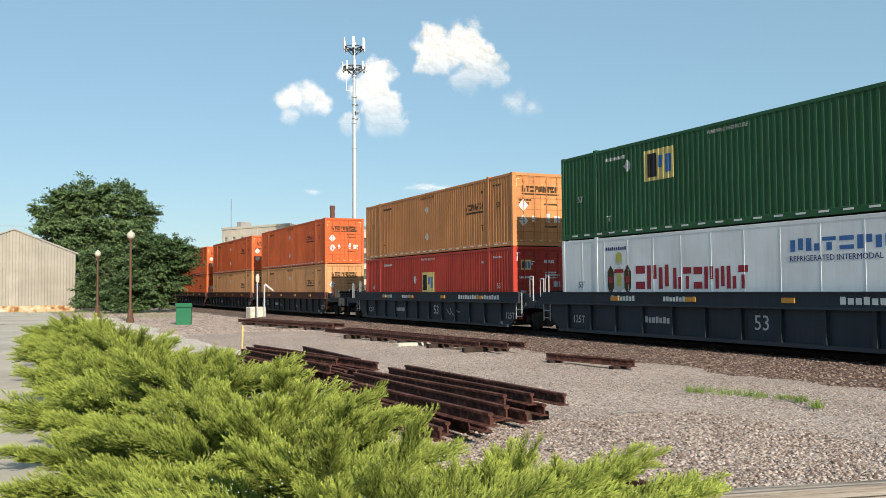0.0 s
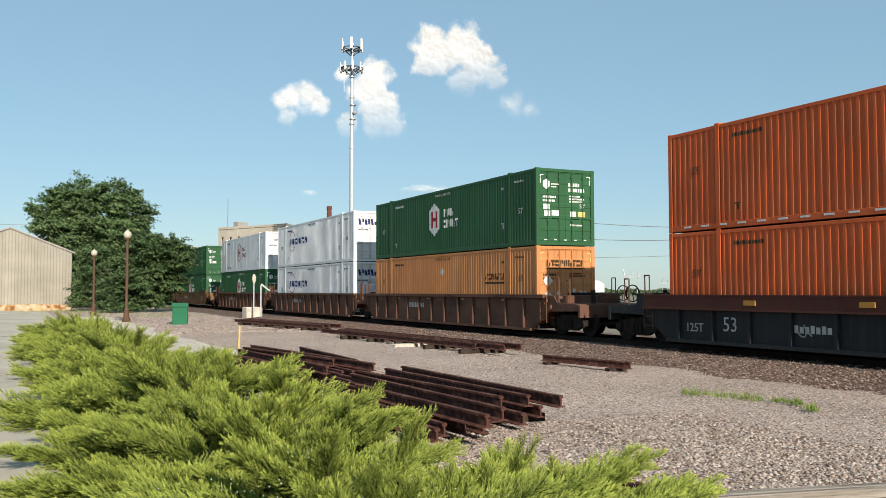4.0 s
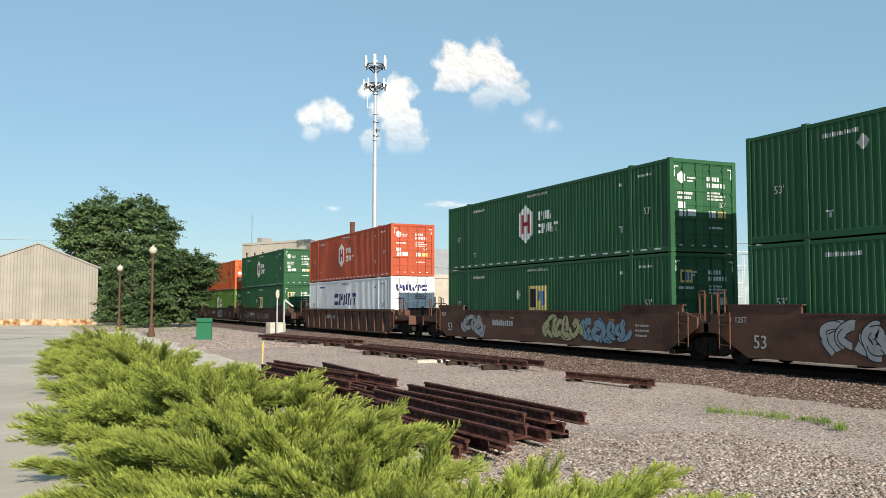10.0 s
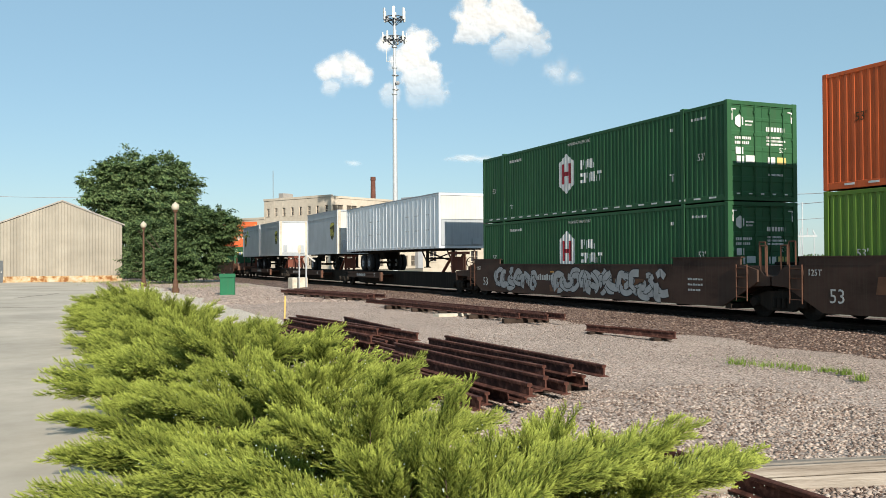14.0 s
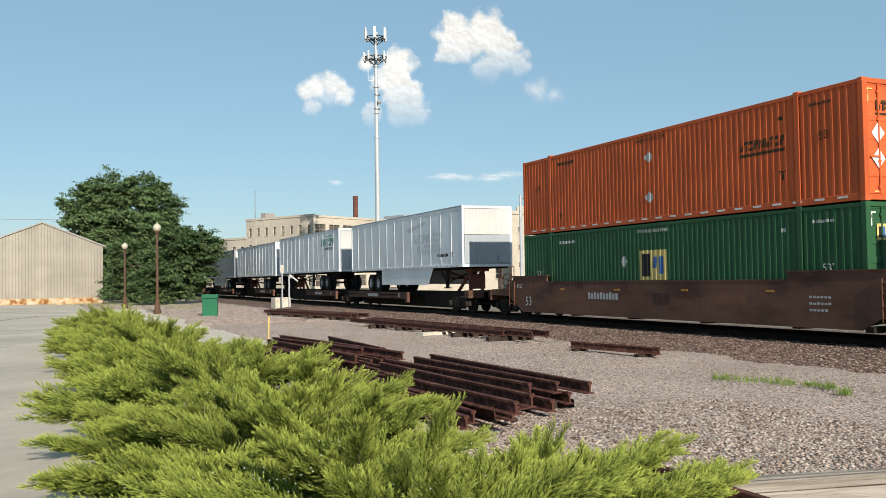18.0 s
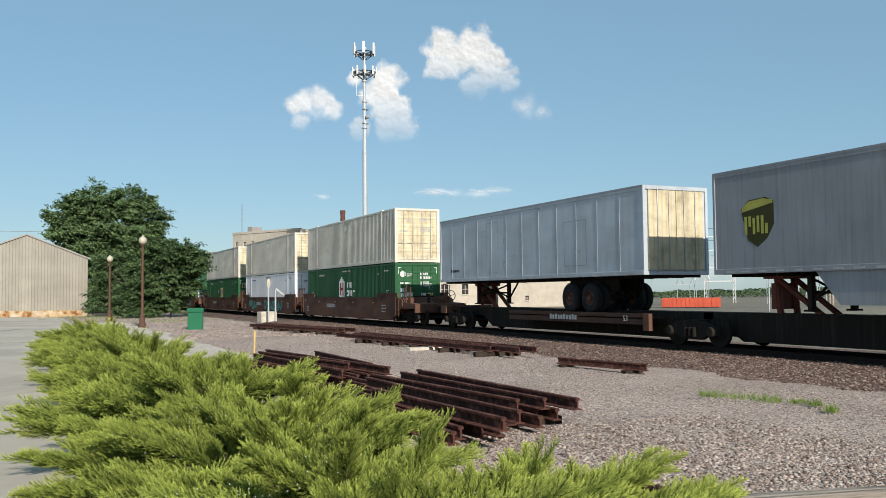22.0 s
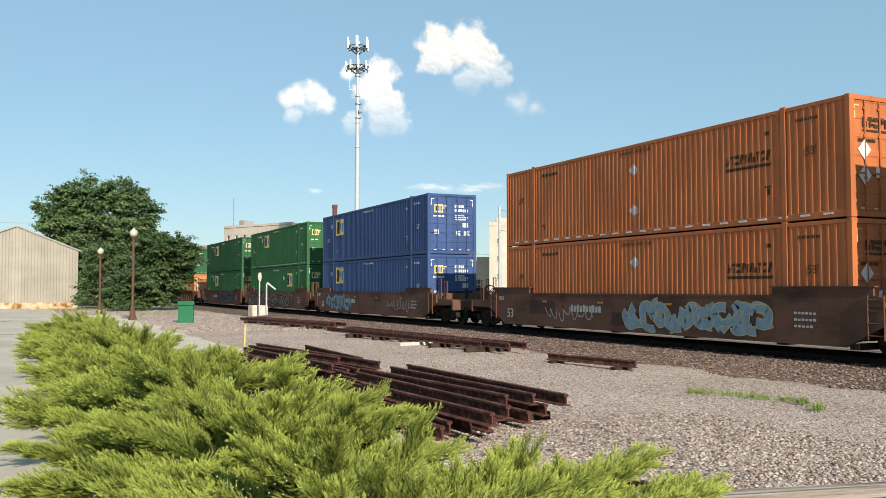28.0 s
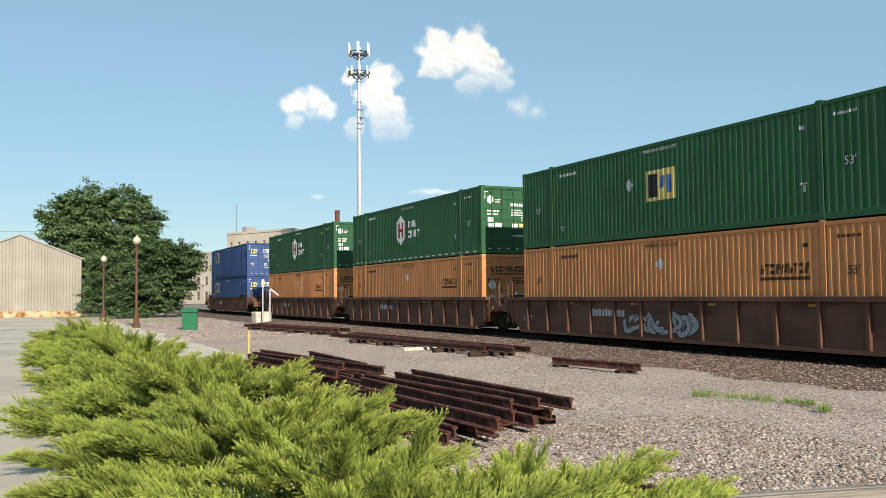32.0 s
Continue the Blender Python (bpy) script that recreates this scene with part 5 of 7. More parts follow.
    if logo == "parcel":
        c = 1.35 if nose_near else 7.1
        c = {True: c, False: 14.5}[pup]
        sh = [[(c + 0.58, 4.25 - 3.72 + (top - 1.45) - 0.2), (c + 0.58, top - 1.45 + 0.35), (c + 0.3, top - 1.45 + 0.58), (c - 0.3, top - 1.45 + 0.62), (c - 0.58, top - 1.45 + 0.5), (c - 0.58, top - 1.45 - 0.1), (c - 0.35, top - 1.45 - 0.45), (c, top - 1.45 - 0.68), (c + 0.35, top - 1.45 - 0.48)]]
        part("emblem", flat_paint(sh, face), INK_SHIELD, tr, "dark brown shield emblem")
        part("emblem_stroke", flat_paint(sum(pieces(c + 0.46, c - 0.42, top - 1.78, top - 1.3, 3, 0), []) + [[(c + 0.56, top - 1.18), (c - 0.56, top - 1.0), (c - 0.54, top - 0.92), (c - 0.2, top - 0.86), (c + 0.3, top - 0.9), (c + 0.54, top - 1.06)]], face - 0.003), INK_GOLD, tr, "golden strokes")["kind"] = "stuff"
    elif logo == "lease":
        part("lettering", flat_paint(sum(pieces(4.1, 1.15, top - 1.05, top - 0.55, 7, 0, 0.08), []) + [rect(1.5, 3.3, top - 0.42, top - 0.37)], face), INK_TEAL, tr, "green slanted lettering")["kind"] = "stuff"
        part("notice", text_mesh("TRAILER LEASING", 0.25), INK_BLACK, tr, "small dark words", at=Matrix.Translation((face - 0.002, 2.45, top - 1.24)) @ SIDE_ROT)["kind"] = "stuff"
    elif logo == "ghost":
        part("ghost_lettering", flat_paint(sum(pieces(5.9, 2.3, top - 1.55, top - 1.1, 9, 1, 0.04) + pieces(5.5, 2.3, top - 2.1, top - 1.65, 7, 3, 0.04), []) + [[(7.1, top - 0.75), (4.4, top - 0.45), (4.2, top - 0.62), (6.6, top - 0.95)]], face), plain("ghost_grey", (0.51, 0.54, 0.57), 0.5), tr, "ghost of removed lettering")["kind"] = "stuff"
        part("car_lettering", flat_paint(bars(2.9, 1.6, bot + 0.52, bot + 0.68, 9, 9), face - 0.003), INK_BLACK, tr, "dark lettering")["kind"] = "stuff"
        part("length_mark", text_mesh("53'", 0.3), INK_BLACK, tr, "length mark", at=Matrix.Translation((face - 0.004, 1.2, bot + 0.6)) @ SIDE_ROT)
    if logo == "patched":
        dents = random.Random(5)
        for k in range(9):
            u, z = dents.uniform(3.5, 13.5), dents.uniform(bot + 0.6, top - 0.6)
            part("dent", Shape().add([(-W + 0.018, u - 0.16, z), (-W + 0.004, u, z + 0.015), (-W + 0.018, u + 0.14, z + 0.03), (-W + 0.018, u, z - 0.05)], [(0, 1, 3), (1, 2, 3), (0, 2, 1)]), colour, tr)
        for k, (u, z, w, h) in enumerate(((8.9, bot + 0.5, 0.24, 0.26), (8.95, bot + 1.45, 0.18, 0.2), (9.6, bot + 0.3, 1.0, 2.1), (3.2, bot + 0.4, 1.4, 1.6))):
            part("patch_outline", flat_paint([rect(u, u + w, z, z + 0.02), rect(u, u + w, z + h - 0.02, z + h), rect(u, u + 0.02, z, z + h), rect(u + w - 0.02, u + w, z, z + h)], face), SLATE, tr, "riveted patch seam")["kind"] = "stuff"
        part("car_lettering", flat_paint(bars(14.1, 13.2, bot + 0.42, bot + 0.54, 10, 4), face), INK_BLACK, tr, "dark lettering")["kind"] = "stuff"
    if logo == "vents":
        part("vent", flat_paint([rect(u, u + 0.12, z, z + 0.06) for z in (bot + 0.95, bot + 1.75) for u0 in (1.4, 2.9, 4.4, 9.2, 10.8, 13.4) for u in (u0, u0 + 0.22, u0 + 0.44)], face), INK_GREY, tr, "rows of small vents")["kind"] = "stuff"
    TRAIN.append((tr, TRACK_X, s_pos, RAIL_Z))
    return tr


def spine_car(s_pos, length, first, last, hitches, decks, words_at=0.0):
    """A skeleton car: one centre beam, wheel decks and hitches that hold the trailers' noses."""
    car = thing("spine_car", "grimy brown skeleton spine car carrying trailers", "railcar", "cars of the train")
    s = Shape()
    a0, a1 = (-2.2 if first else -0.2), length + (2.2 if last else 0.2)
    s.prism([(1.4, 0.17), (length - 1.4, 0.17), (length - 0.6, 0.62), (a1, 0.66), (a1, 0.98), (a0, 0.98), (a0, 0.66), (0.6, 0.62)], 0, -0.42, 0.42)
    part("centre_beam", s.mesh("centre_beam", 0.01), GRIME, car, "greasy black centre beam")
    for y0, y1 in decks:
        s = Shape()
        for sx in (-1, 1):
            s.box(*sorted((sx * 0.55, sx * 1.42)), y0, y1, 0.76, 0.80)
            s.box(*sorted((sx * 1.42, sx * 1.36)), y0, y1, 0.58, 0.93)
            k = y0 + 0.4
            while k < y1:
                s.box(*sorted((sx * 0.4, sx * 1.38)), k, k + 0.1, 0.6, 0.76)
                k += 1.6
        part("wheel_deck", s, CARDARK, car, "brown wheel deck")
        part("well_mark", text_mesh("53", 0.26), INK_GREY, car, "painted length mark", at=Matrix.Translation((-1.426, y0 + 0.9, 0.75)) @ SIDE_ROT)
        part("deck_end", Shape().box(-1.44, -1.30, y0 - 0.3, y0 - 0.02, 0.40, 0.93), CARBROWN, car, "worn brown bracket")
        if not words_at:
            part("car_lettering", flat_paint(bars((y0 + y1) / 2 + 1.2, (y0 + y1) / 2 - 0.6, 0.66, 0.84, 10, int(s_pos)), -1.424), INK_GREY, car, "faded lettering")["kind"] = "stuff"
    for y, d in hitches:
        s = Shape()
        for x in (-0.3, 0.3):
            s.tube((x, y, 1.95), (x, y + d * 0.1, 0.95), 0.09)
            s.tube((x, y, 1.95), (x, y + d * 1.5, 0.95), 0.08)
        s.box(-0.45, 0.45, y - 0.35, y + 0.35, 1.92, 2.06)
        s.box(-0.4, 0.4, y - 0.05, y + 0.12, 1.1, 1.8)
        part("hitch", s, HITCH_RED, car, "red-brown trailer hitch")
    if words_at:
        part("car_name", text_mesh("ALL PURPOSE SPINE CAR", 0.22), INK_GREY, car, "painted words on the deck edge", at=Matrix.Translation((-1.43, words_at, 0.76)) @ SIDE_ROT)["kind"] = "stuff"
    if first:
        bogie(car, -0.9)
        part("coupler_deck", Shape().box(-1.2, 1.2, -2.2, -1.7, 0.7, 1.05).box(-0.2, 0.2, -3.0, -2.2, 0.7, 0.98), CARBROWN, car)
    bogie(car, length + (0.9 if last else 0.0))
    if last:
        part("coupler_deck", Shape().box(-1.2, 1.2, length + 1.7, length + 2.2, 0.7, 1.05).box(-0.2, 0.2, length + 2.2, length + 3.0, 0.7, 0.98), CARBROWN, car)
        part("handrail", HOOP_ME, SAFETY, car, at=pose(-1.1, length + 1.9, 1.05))
    TRAIN.append((car, TRACK_X, s_pos, RAIL_Z))
    return car


trailer(348.47, 16.15, 5.05, SILVER, "silver-white ribbed 53-foot", True, "vents", 0.6)
trailer(366.9, 8.3, 5.2, PARCEL, "grey 28-foot", True, "parcel", 0, pup=True, tall=3.08)
trailer(385.36, 8.3, 5.2, PARCEL, "grey 28-foot", True, "parcel", 0, pup=True, tall=3.08)
trailer(394.45, 8.6, 5.2, PARCEL, "grey 28-foot", False, "parcel", 0, pup=True, door_near=True, tall=3.08)
trailer(430.47, 16.15, 4.95, SILVER, "white ribbed 53-foot", True, "ghost", 1.22, skirt=True)
trailer(449.31, 16.15, 5.0, SILVER, "white ribbed 53-foot", False, "lease", 1.22)
trailer(466.90, 16.15, 4.88, SILVER, "white ribbed 53-foot", False, "", 1.22)
trailer(484.68, 16.15, 4.88, SLATE, "dark grey 53-foot", False, "parcel", 0, skirt=True)
trailer(503.95, 15.22, 4.95, OLD_ALLOY, "dented and patched pale grey", False, "patched", 1.22, door_near=True)
spine_car(347.0, 18.9, True, False, [(1.9, 1)], [(10.5, 17.0)])
spine_car(365.9, 18.2, False, False, [(2.2, 1), (17.7, -1)], [(5.0, 15.1)], 12.4)
spine_car(384.1, 17.2, False, True, [(1.8, 1), (17.0, -1)], [(4.8, 13.6)])
spine_car(432.3, 16.0, True, False, [(-0.7, 1)], [(5.0, 14.6)])
spine_car(448.3, 17.8, False, False, [(15.8, -1)], [(1.6, 8.6)])
spine_car(466.1, 17.8, False, False, [(15.6, -1)], [(1.4, 8.4)])
spine_car(483.9, 18.2, False, False, [(15.6, -1)], [(1.4, 8.6)])
spine_car(502.1, 15.0, False, True, [(14.8, -1)], [(1.8, 10.3)])

# ---------------------------------------------------------------- the yard


def rail_piece(a, b, z, mat=RUSTY, label="short length of rusty steel rail lying in the yard", group="rails lying in the yard"):
    a, b = Vector((*a, 0)), Vector((*b, 0))
    n = (b - a).length
    me = Shape().prism(RAIL_OUT, 1, 0, n).mesh("yard_rail")
    d = b - a
    return solid("yard_rail", me, mat, label, "rail", group, at=pose(a.x, a.y, z, 0, 0, math.degrees(math.atan2(-d.x, d.y))))


def block(x, y, w, d, h, turn=0.0, mat=TIE_MAT, label="weathered wooden block under the rails", z=0.0):
    return solid("timber_block", Shape().box(-w / 2, w / 2, -d / 2, d / 2, -0.03, h), mat, label, "timber", "blocks under the rails", at=pose(x, y, z, 0, 0, turn), bevel=0.015)


rng = random.Random(11)
PILE = "rusty steel rail stacked in a pile on the gravel"
for y in (11.3, 13.4, 15.6, 18.6, 21.5, 23.6):
    block(5.85, y, 2.45, 0.2, 0.1, rng.uniform(-3, 3))
for k in range(9):  # lower layer, near and far lots
    x = 4.65 + k * 0.27
    rail_piece((x + rng.uniform(-0.04, 0.04), 9.75 + 0.16 * k + rng.uniform(-0.3, 0.3)), (x - 0.12, 16.6 + rng.uniform(-0.5, 0.6)), 0.07, RUSTY, PILE, "pile of rails")
    rail_piece((x - 0.1 + rng.uniform(-0.05, 0.05), 17.2 + rng.uniform(-0.3, 0.5)), (x - 0.35, 23.6 + rng.uniform(-0.6, 0.8)), 0.07, RUSTY, PILE, "pile of rails")
for a, b in (((6.98, 10.64), (6.94, 16.23)), ((6.61, 10.91), (6.45, 15.9)), ((6.2, 10.97), (5.81, 15.8)), ((5.14, 9.44), (4.94, 13.4)),
             ((5.62, 9.9), (5.5, 15.2)), ((6.70, 18.24), (6.87, 23.0)), ((6.67, 17.1), (5.9, 24.4)), ((6.3, 18.57), (5.51, 23.6)), ((5.6, 16.9), (5.2, 22.8))):
    rail_piece(a, b, 0.245, RUSTY, PILE, "pile of rails")
for k in range(4):
    rail_piece((13.0 + k * 0.30, 40.3 + rng.uniform(-0.6, 0.6)), (11.3 + k * 0.32, 50.9 + rng.uniform(-0.8, 0.8)), 0.13 + (k % 2) * 0.01)
    rail_piece((12.60 + k * 0.30, 22.7 + rng.uniform(-0.2, 1.2)), (11.75 + k * 0.33, 36.0 + rng.uniform(-1.2, 0.6)), 0.13 + (k % 2) * 0.01)
for x, y in ((12.9, 24.0), (12.8, 26.4), (12.7, 28.6), (12.6, 31.0), (12.4, 33.5), (13.2, 41.5), (12.8, 44.0), (12.4, 46.5), (12.0, 49.5)):
    block(x, y, 1.5, 0.22, 0.13, rng.uniform(-6, 6))
rail_piece((12.96, 16.82), (12.44, 19.8), 0.055)
block(12.9, 17.3, 0.5, 0.22, 0.055)
block(12.5, 19.5, 0.42, 0.18, 0.055)
block(12.15, 27.9, 1.3, 0.4, 0.09, 8, CONCRETE, "pale concrete slab under the rails")
rail_piece((4.98, 3.4), (5.03, 6.9), 0.02)
tim = thing("bumper_timber", "weathered split wooden timber at the edge of the gravel", "timber")
tim.matrix_basis = pose(4.72, 5.92, 0, 0, 0, -13)
part("lower_baulk", Shape().box(0, 4.86, -0.135, 0.13, -0.02, 0.098).mesh("lower_baulk", 0.014), TIMBER, tim)
y0 = -0.13
for k, (w, a, z) in enumerate(((0.062, 0.0, 0.196), (0.05, 0.06, 0.204), (0.066, 0.02, 0.2), (0.07, 0.11, 0.19))):
    part("split_slab", Shape().box(a, 4.86 - a * 0.7, y0, y0 + w, 0.1, z).mesh("split_slab", 0.009), TIMBER, tim, at=pose(0, 0, 0, 0, 0.12 * (k - 1.5), 0.08 * (1 - k)))
    y0 += w + 0.005
solid("survey_stake", Shape().box(-0.022, 0.022, -0.015, 0.015, -0.1, 1.0), STAKE, "yellow wooden survey stake", "stake", at=pose(5.2, 22.9, 0, 0, 2, 0), bevel=0.006)


def lamp_post(x, y, h):
    post = thing("street_lamp", "brown lamp post with a pale globe", "street lamp", "street lamps by the lot")
    post.matrix_basis = pose(x, y, 0)
    part("base", Shape().lathe([(0.24, 0), (0.24, 0.25), (0.17, 0.35), (0.15, 0.75), (0.10, 0.85)], (0, 0, 0), 2, 12), BRONZE, post)
    part("pole", Shape().tube((0, 0, 0.8), (0, 0, h - 0.55), 0.09, 0.065, 10), BRONZE, post)
    part("neck", Shape().lathe([(0.07, h - 0.6), (0.13, h - 0.52), (0.16, h - 0.44), (0.16, h - 0.40)], (0, 0, 0), 2, 12), BRONZE, post)
    part("globe", Shape().lathe([(0.15, h - 0.42), (0.22, h - 0.30), (0.24, h - 0.18), (0.19, h - 0.06), (0.08, h + 0.02), (0.03, h + 0.10)], (0, 0, 0), 2, 16).mesh("globe", 0, True), GLOBE, post, "pale glass globe")


lamp_post(6.16, 57.14, 5.55)
lamp_post(5.5, 73.5, 5.05)

bx = thing("utility_box", "dark green metal utility box on the gravel", "utility box")
bx.matrix_basis = pose(8.6, 52.6, 0, 0, 0, -12)
part("body", Shape().box(-0.42, 0.42, -0.4, 0.4, -0.05, 0.98).mesh("body", 0.02), BOXGREEN, bx)
part("lid", Shape().prism([(-0.46, 0.98), (0.46, 0.98), (0.46, 1.06), (-0.46, 1.22)], 0, -0.46, 0.46).mesh("lid", 0.015), BOXGREEN, bx, "sloping green lid")

blk = solid("concrete_block", Shape().box(-0.6, 0.6, -0.4, 0.4, -0.1, 0.75), CONCRETE, "pale stained concrete block near the track", "concrete block", at=pose(15.2, 62.6, 0, 0, 0, 10), bevel=0.05)
sg = thing("signal_post", "grey post with a white oval sign by the track", "sign post")
sg.matrix_basis = pose(15.05, 61.6, 0)
part("post", Shape().tube((0, 0, -0.1), (0, 0, 3.0), 0.05), GALV, sg)
part("sign_plate", Shape().prism([(0.13 * math.cos(a), 2.75 + 0.32 * math.sin(a)) for a in np.arange(16) * math.pi / 8], 1, -0.07, -0.05), CONCRETE, sg, "pale oval plate")
ss = thing("switch_stand", "white switch stand with a slanted arm", "switch stand")
ss.matrix_basis = pose(15.7, 62.2, 0)
part("post", Shape().tube((0, 0, -0.1), (0, 0, 2.3), 0.06), GALV, ss)
part("arm", Shape().prism([(0, 2.3), (0.62, 1.84), (0.66, 1.93), (0.05, 2.42)], 1, -0.03, 0.03), INK_GREY, ss, "slanted white arm")

# ---------------------------------------------------------------- buildings


def warehouse():
    w = thing("warehouse", "tan sheet-metal gabled warehouse with a rust-stained base", "warehouse")
    w.matrix_basis = pose(5.1, 96.0, 0, 0, 0, 180)
    ridge, left, eave, peak = 5.6, 14.6, 5.75, 8.02

    def top(t):
        return eave + (peak - eave) * t / ridge if t < ridge else peak - (peak - eave) * (t - ridge) / ridge

    n = 17
    step = left / n
    for k in range(n):
        a, b = k * step, (k + 1) * step
        s = Shape()
        for j in range(3):
            u, u2 = a + j * step / 3, a + (j + 1) * step / 3
            m = u + (u2 - u) * 0.72
            m2 = u + (u2 - u) * 0.86
            for p, q, d, d2 in ((u, m, 0, 0), (m, m2, 0, 0.035), (m2, u2, 0.035, 0)):
                s.add([(p, d, 0.55), (q, d2, 0.55), (q, d2, top(q)), (p, d, top(p))], [(0, 1, 2, 3)])
        part("wall_sheet", s, TIN, w)
    part("wall", Shape().prism([(0, 0.5), (left, 0.5), (left, top(left) - 0.05), (ridge, peak - 0.05), (0, eave - 0.05)], 1, -30, -0.04), TIN, w)
    part("base_wall", Shape().box(-0.02, left, -30, 0.06, -0.3, 0.6), RUSTBASE, w, "rust-streaked concrete base")
    s = Shape()
    s.prism([(-0.25, eave - 0.1), (ridge, peak), (left + 0.2, top(left) - 0.05), (left + 0.2, top(left) + 0.1), (ridge, peak + 0.15), (-0.25, eave + 0.05)], 1, -30.2, 0.14)
    part("roof", s, ROOFING, w, "grey sheet roof")
    d = part("door", Shape().box(10.9, 12.0, 0.02, 0.08, 0.0, 2.15), DOORGREY, w, "dark grey steel door")
    part("handle", Shape().box(11.0, 11.08, 0.08, 0.13, 0.95, 1.1), STEEL, d)


warehouse()


def facade(house, origin, turn, width, height, cols, rows, win, mat, sash, back):
    """A wall with real window recesses: piers, bands, sills and panes."""
    x0, y0 = origin
    at = pose(x0, y0, 0, 0, 0, turn)
    s = Shape()
    bay, storey = width / cols, (height - 1.2) / rows
    ww, wh = win
    for c in range(cols + 1):
        a = c * bay - (bay - ww) / 2
        s.box(max(0, a), min(width, a + bay - ww), 0, 0.5, 0, height)
    for r in range(rows + 1):
        z0 = r * storey - (storey - wh) / 2 if r else 0
        z1 = height if r == rows else r * storey + (storey - wh) / 2
        for c in range(cols):
            a = c * bay + (bay - ww) / 2
            s.box(a, a + ww, 0.02, 0.5, max(0, z0), z1)
    s.box(-0.1, width + 0.1, -0.12, 0.6, height - 0.35, height + 0.15)
    s.box(1.0, width - 1.0, 0.5, back, 0, height - 0.1)
    part("wall", s, mat, house, at=at)
    for r in range(rows):
        for c in range(cols):
            a = c * bay + (bay - ww) / 2
            z = r * storey + (storey - wh) / 2
            wd = part("window", shared(("win", ww, wh), lambda: Shape().box(0, ww, 0.28, 0.34, 0, wh).mesh("window")), sash, house, at=at @ pose(a, 0, z))
            part("glazing_bar", shared(("bar", ww, wh), lambda: Shape().box(ww / 2 - 0.04, ww / 2 + 0.04, 0.22, 0.28, 0, wh).box(0, ww, 0.22, 0.28, wh / 2 - 0.04, wh / 2 + 0.04).mesh("glazing_bar")), mat, wd)
            part("sill", shared(("sill", ww), lambda: Shape().box(-0.1, ww + 0.1, -0.08, 0.3, -0.14, 0).mesh("sill")), mat, wd)


mill = thing("factory_building", "old beige concrete factory with rows of windows", "building")
# long face with small windows, then the face with broad industrial sashes
facade(mill, (43.4, 212.7), -62.0, 23.0, 16.7, 8, 4, (1.0, 1.9), BEIGE, DARKGLASS, 14)
facade(mill, (54.2, 192.5), 28.0, 40.0, 16.5, 9, 4, (3.3, 2.5), BEIGE, SASH, 14)
part("rooftop_box", Shape().box(0, 1.6, 0, 3, 16.5, 18.0), ROOFING, mill, at=pose(46, 208.5, 0, 0, 0, -62))
part("mast", Shape().tube((45.0, 210, 16.5), (45.0, 210, 23.5), 0.08), STEEL, mill)
wing = thing("factory_wing", "lower pale beige factory wing with plain windows", "building")
facade(wing, (24.6, 248.0), -62.0, 40.0, 12.4, 13, 3, (1.2, 2.0), BEIGE, DARKGLASS, 12)
solid("brick_chimney", Shape().lathe([(0.95, 0), (0.62, 23.0), (0.7, 23.1), (0.7, 24.0)], (0, 0, 0), 2, 14), BRICKWORK, "tall red brick factory chimney", "chimney", at=pose(74.0, 222.0, 0))
solid("grey_shed", Shape().box(0, 26, 0, 20, 0, 16.8).box(3, 12, 2, 10, 16.8, 18.2), SLATE, "dark grey flat-roofed industrial block", "building", at=pose(80.0, 205, 0, 0, 0, 20))
tan_b = thing("tan_warehouse", "long plain tan industrial building behind the track", "building")
facade(tan_b, (46.0, 116.0), -27.0, 26.0, 6.2, 9, 1, (0.9, 1.4), BEIGE, DARKGLASS, 12)
facade(tan_b, (57.2, 105.8), -27.0, 5.2, 10.8, 2, 4, (0.45, 0.6), BEIGE, SASH, 6)
part("penthouse", Shape().box(1.0, 3.0, 1, 4, 10.6, 11.6), BEIGE, tan_b, at=pose(57.2, 105.8, 0, 0, 0, -27))
part("lean_to", Shape().box(0, 4.2, 0, 5, 0, 8.8), BEIGE, tan_b, at=pose(61.9, 103.6, 0, 0, 0, -27))
tk = thing("storage_tank", "white cylindrical storage tank", "tank")
tk.matrix_basis = pose(68.6, 98.6, 0)
part("shell", Shape().lathe([(2.6, 0), (2.6, 2.7), (1.9, 3.15), (0.15, 3.45)], (0, 0, 0), 2, 24).mesh("shell", 0, True), WHITE, tk)
part("band", Shape().lathe([(2.62, 1.5), (2.62, 1.6)], (0, 0, 0), 2, 24), GALV, tk)
for k, (x, y, n) in enumerate(((68.7, 85.9, 6.8),)):
    rb = thing("red_container", "orange-red ribbed steel box in the far yard", "container", "red boxes in the far yard")
    rb.matrix_basis = pose(x, y, 0, 0, 0, -40.4)
    part("body", Shape().box(0, n, 0, 2.4, 0, 1.12).mesh("body", 0.03), REDBOX, rb)
    for j in range(13):
        part("rib", shared("redrib", lambda: Shape().box(-0.04, 0.04, -0.03, 0, 0.08, 1.05).mesh("rib")), REDBOX, rb, at=pose(0.3 + j * 0.5, 0, 0))

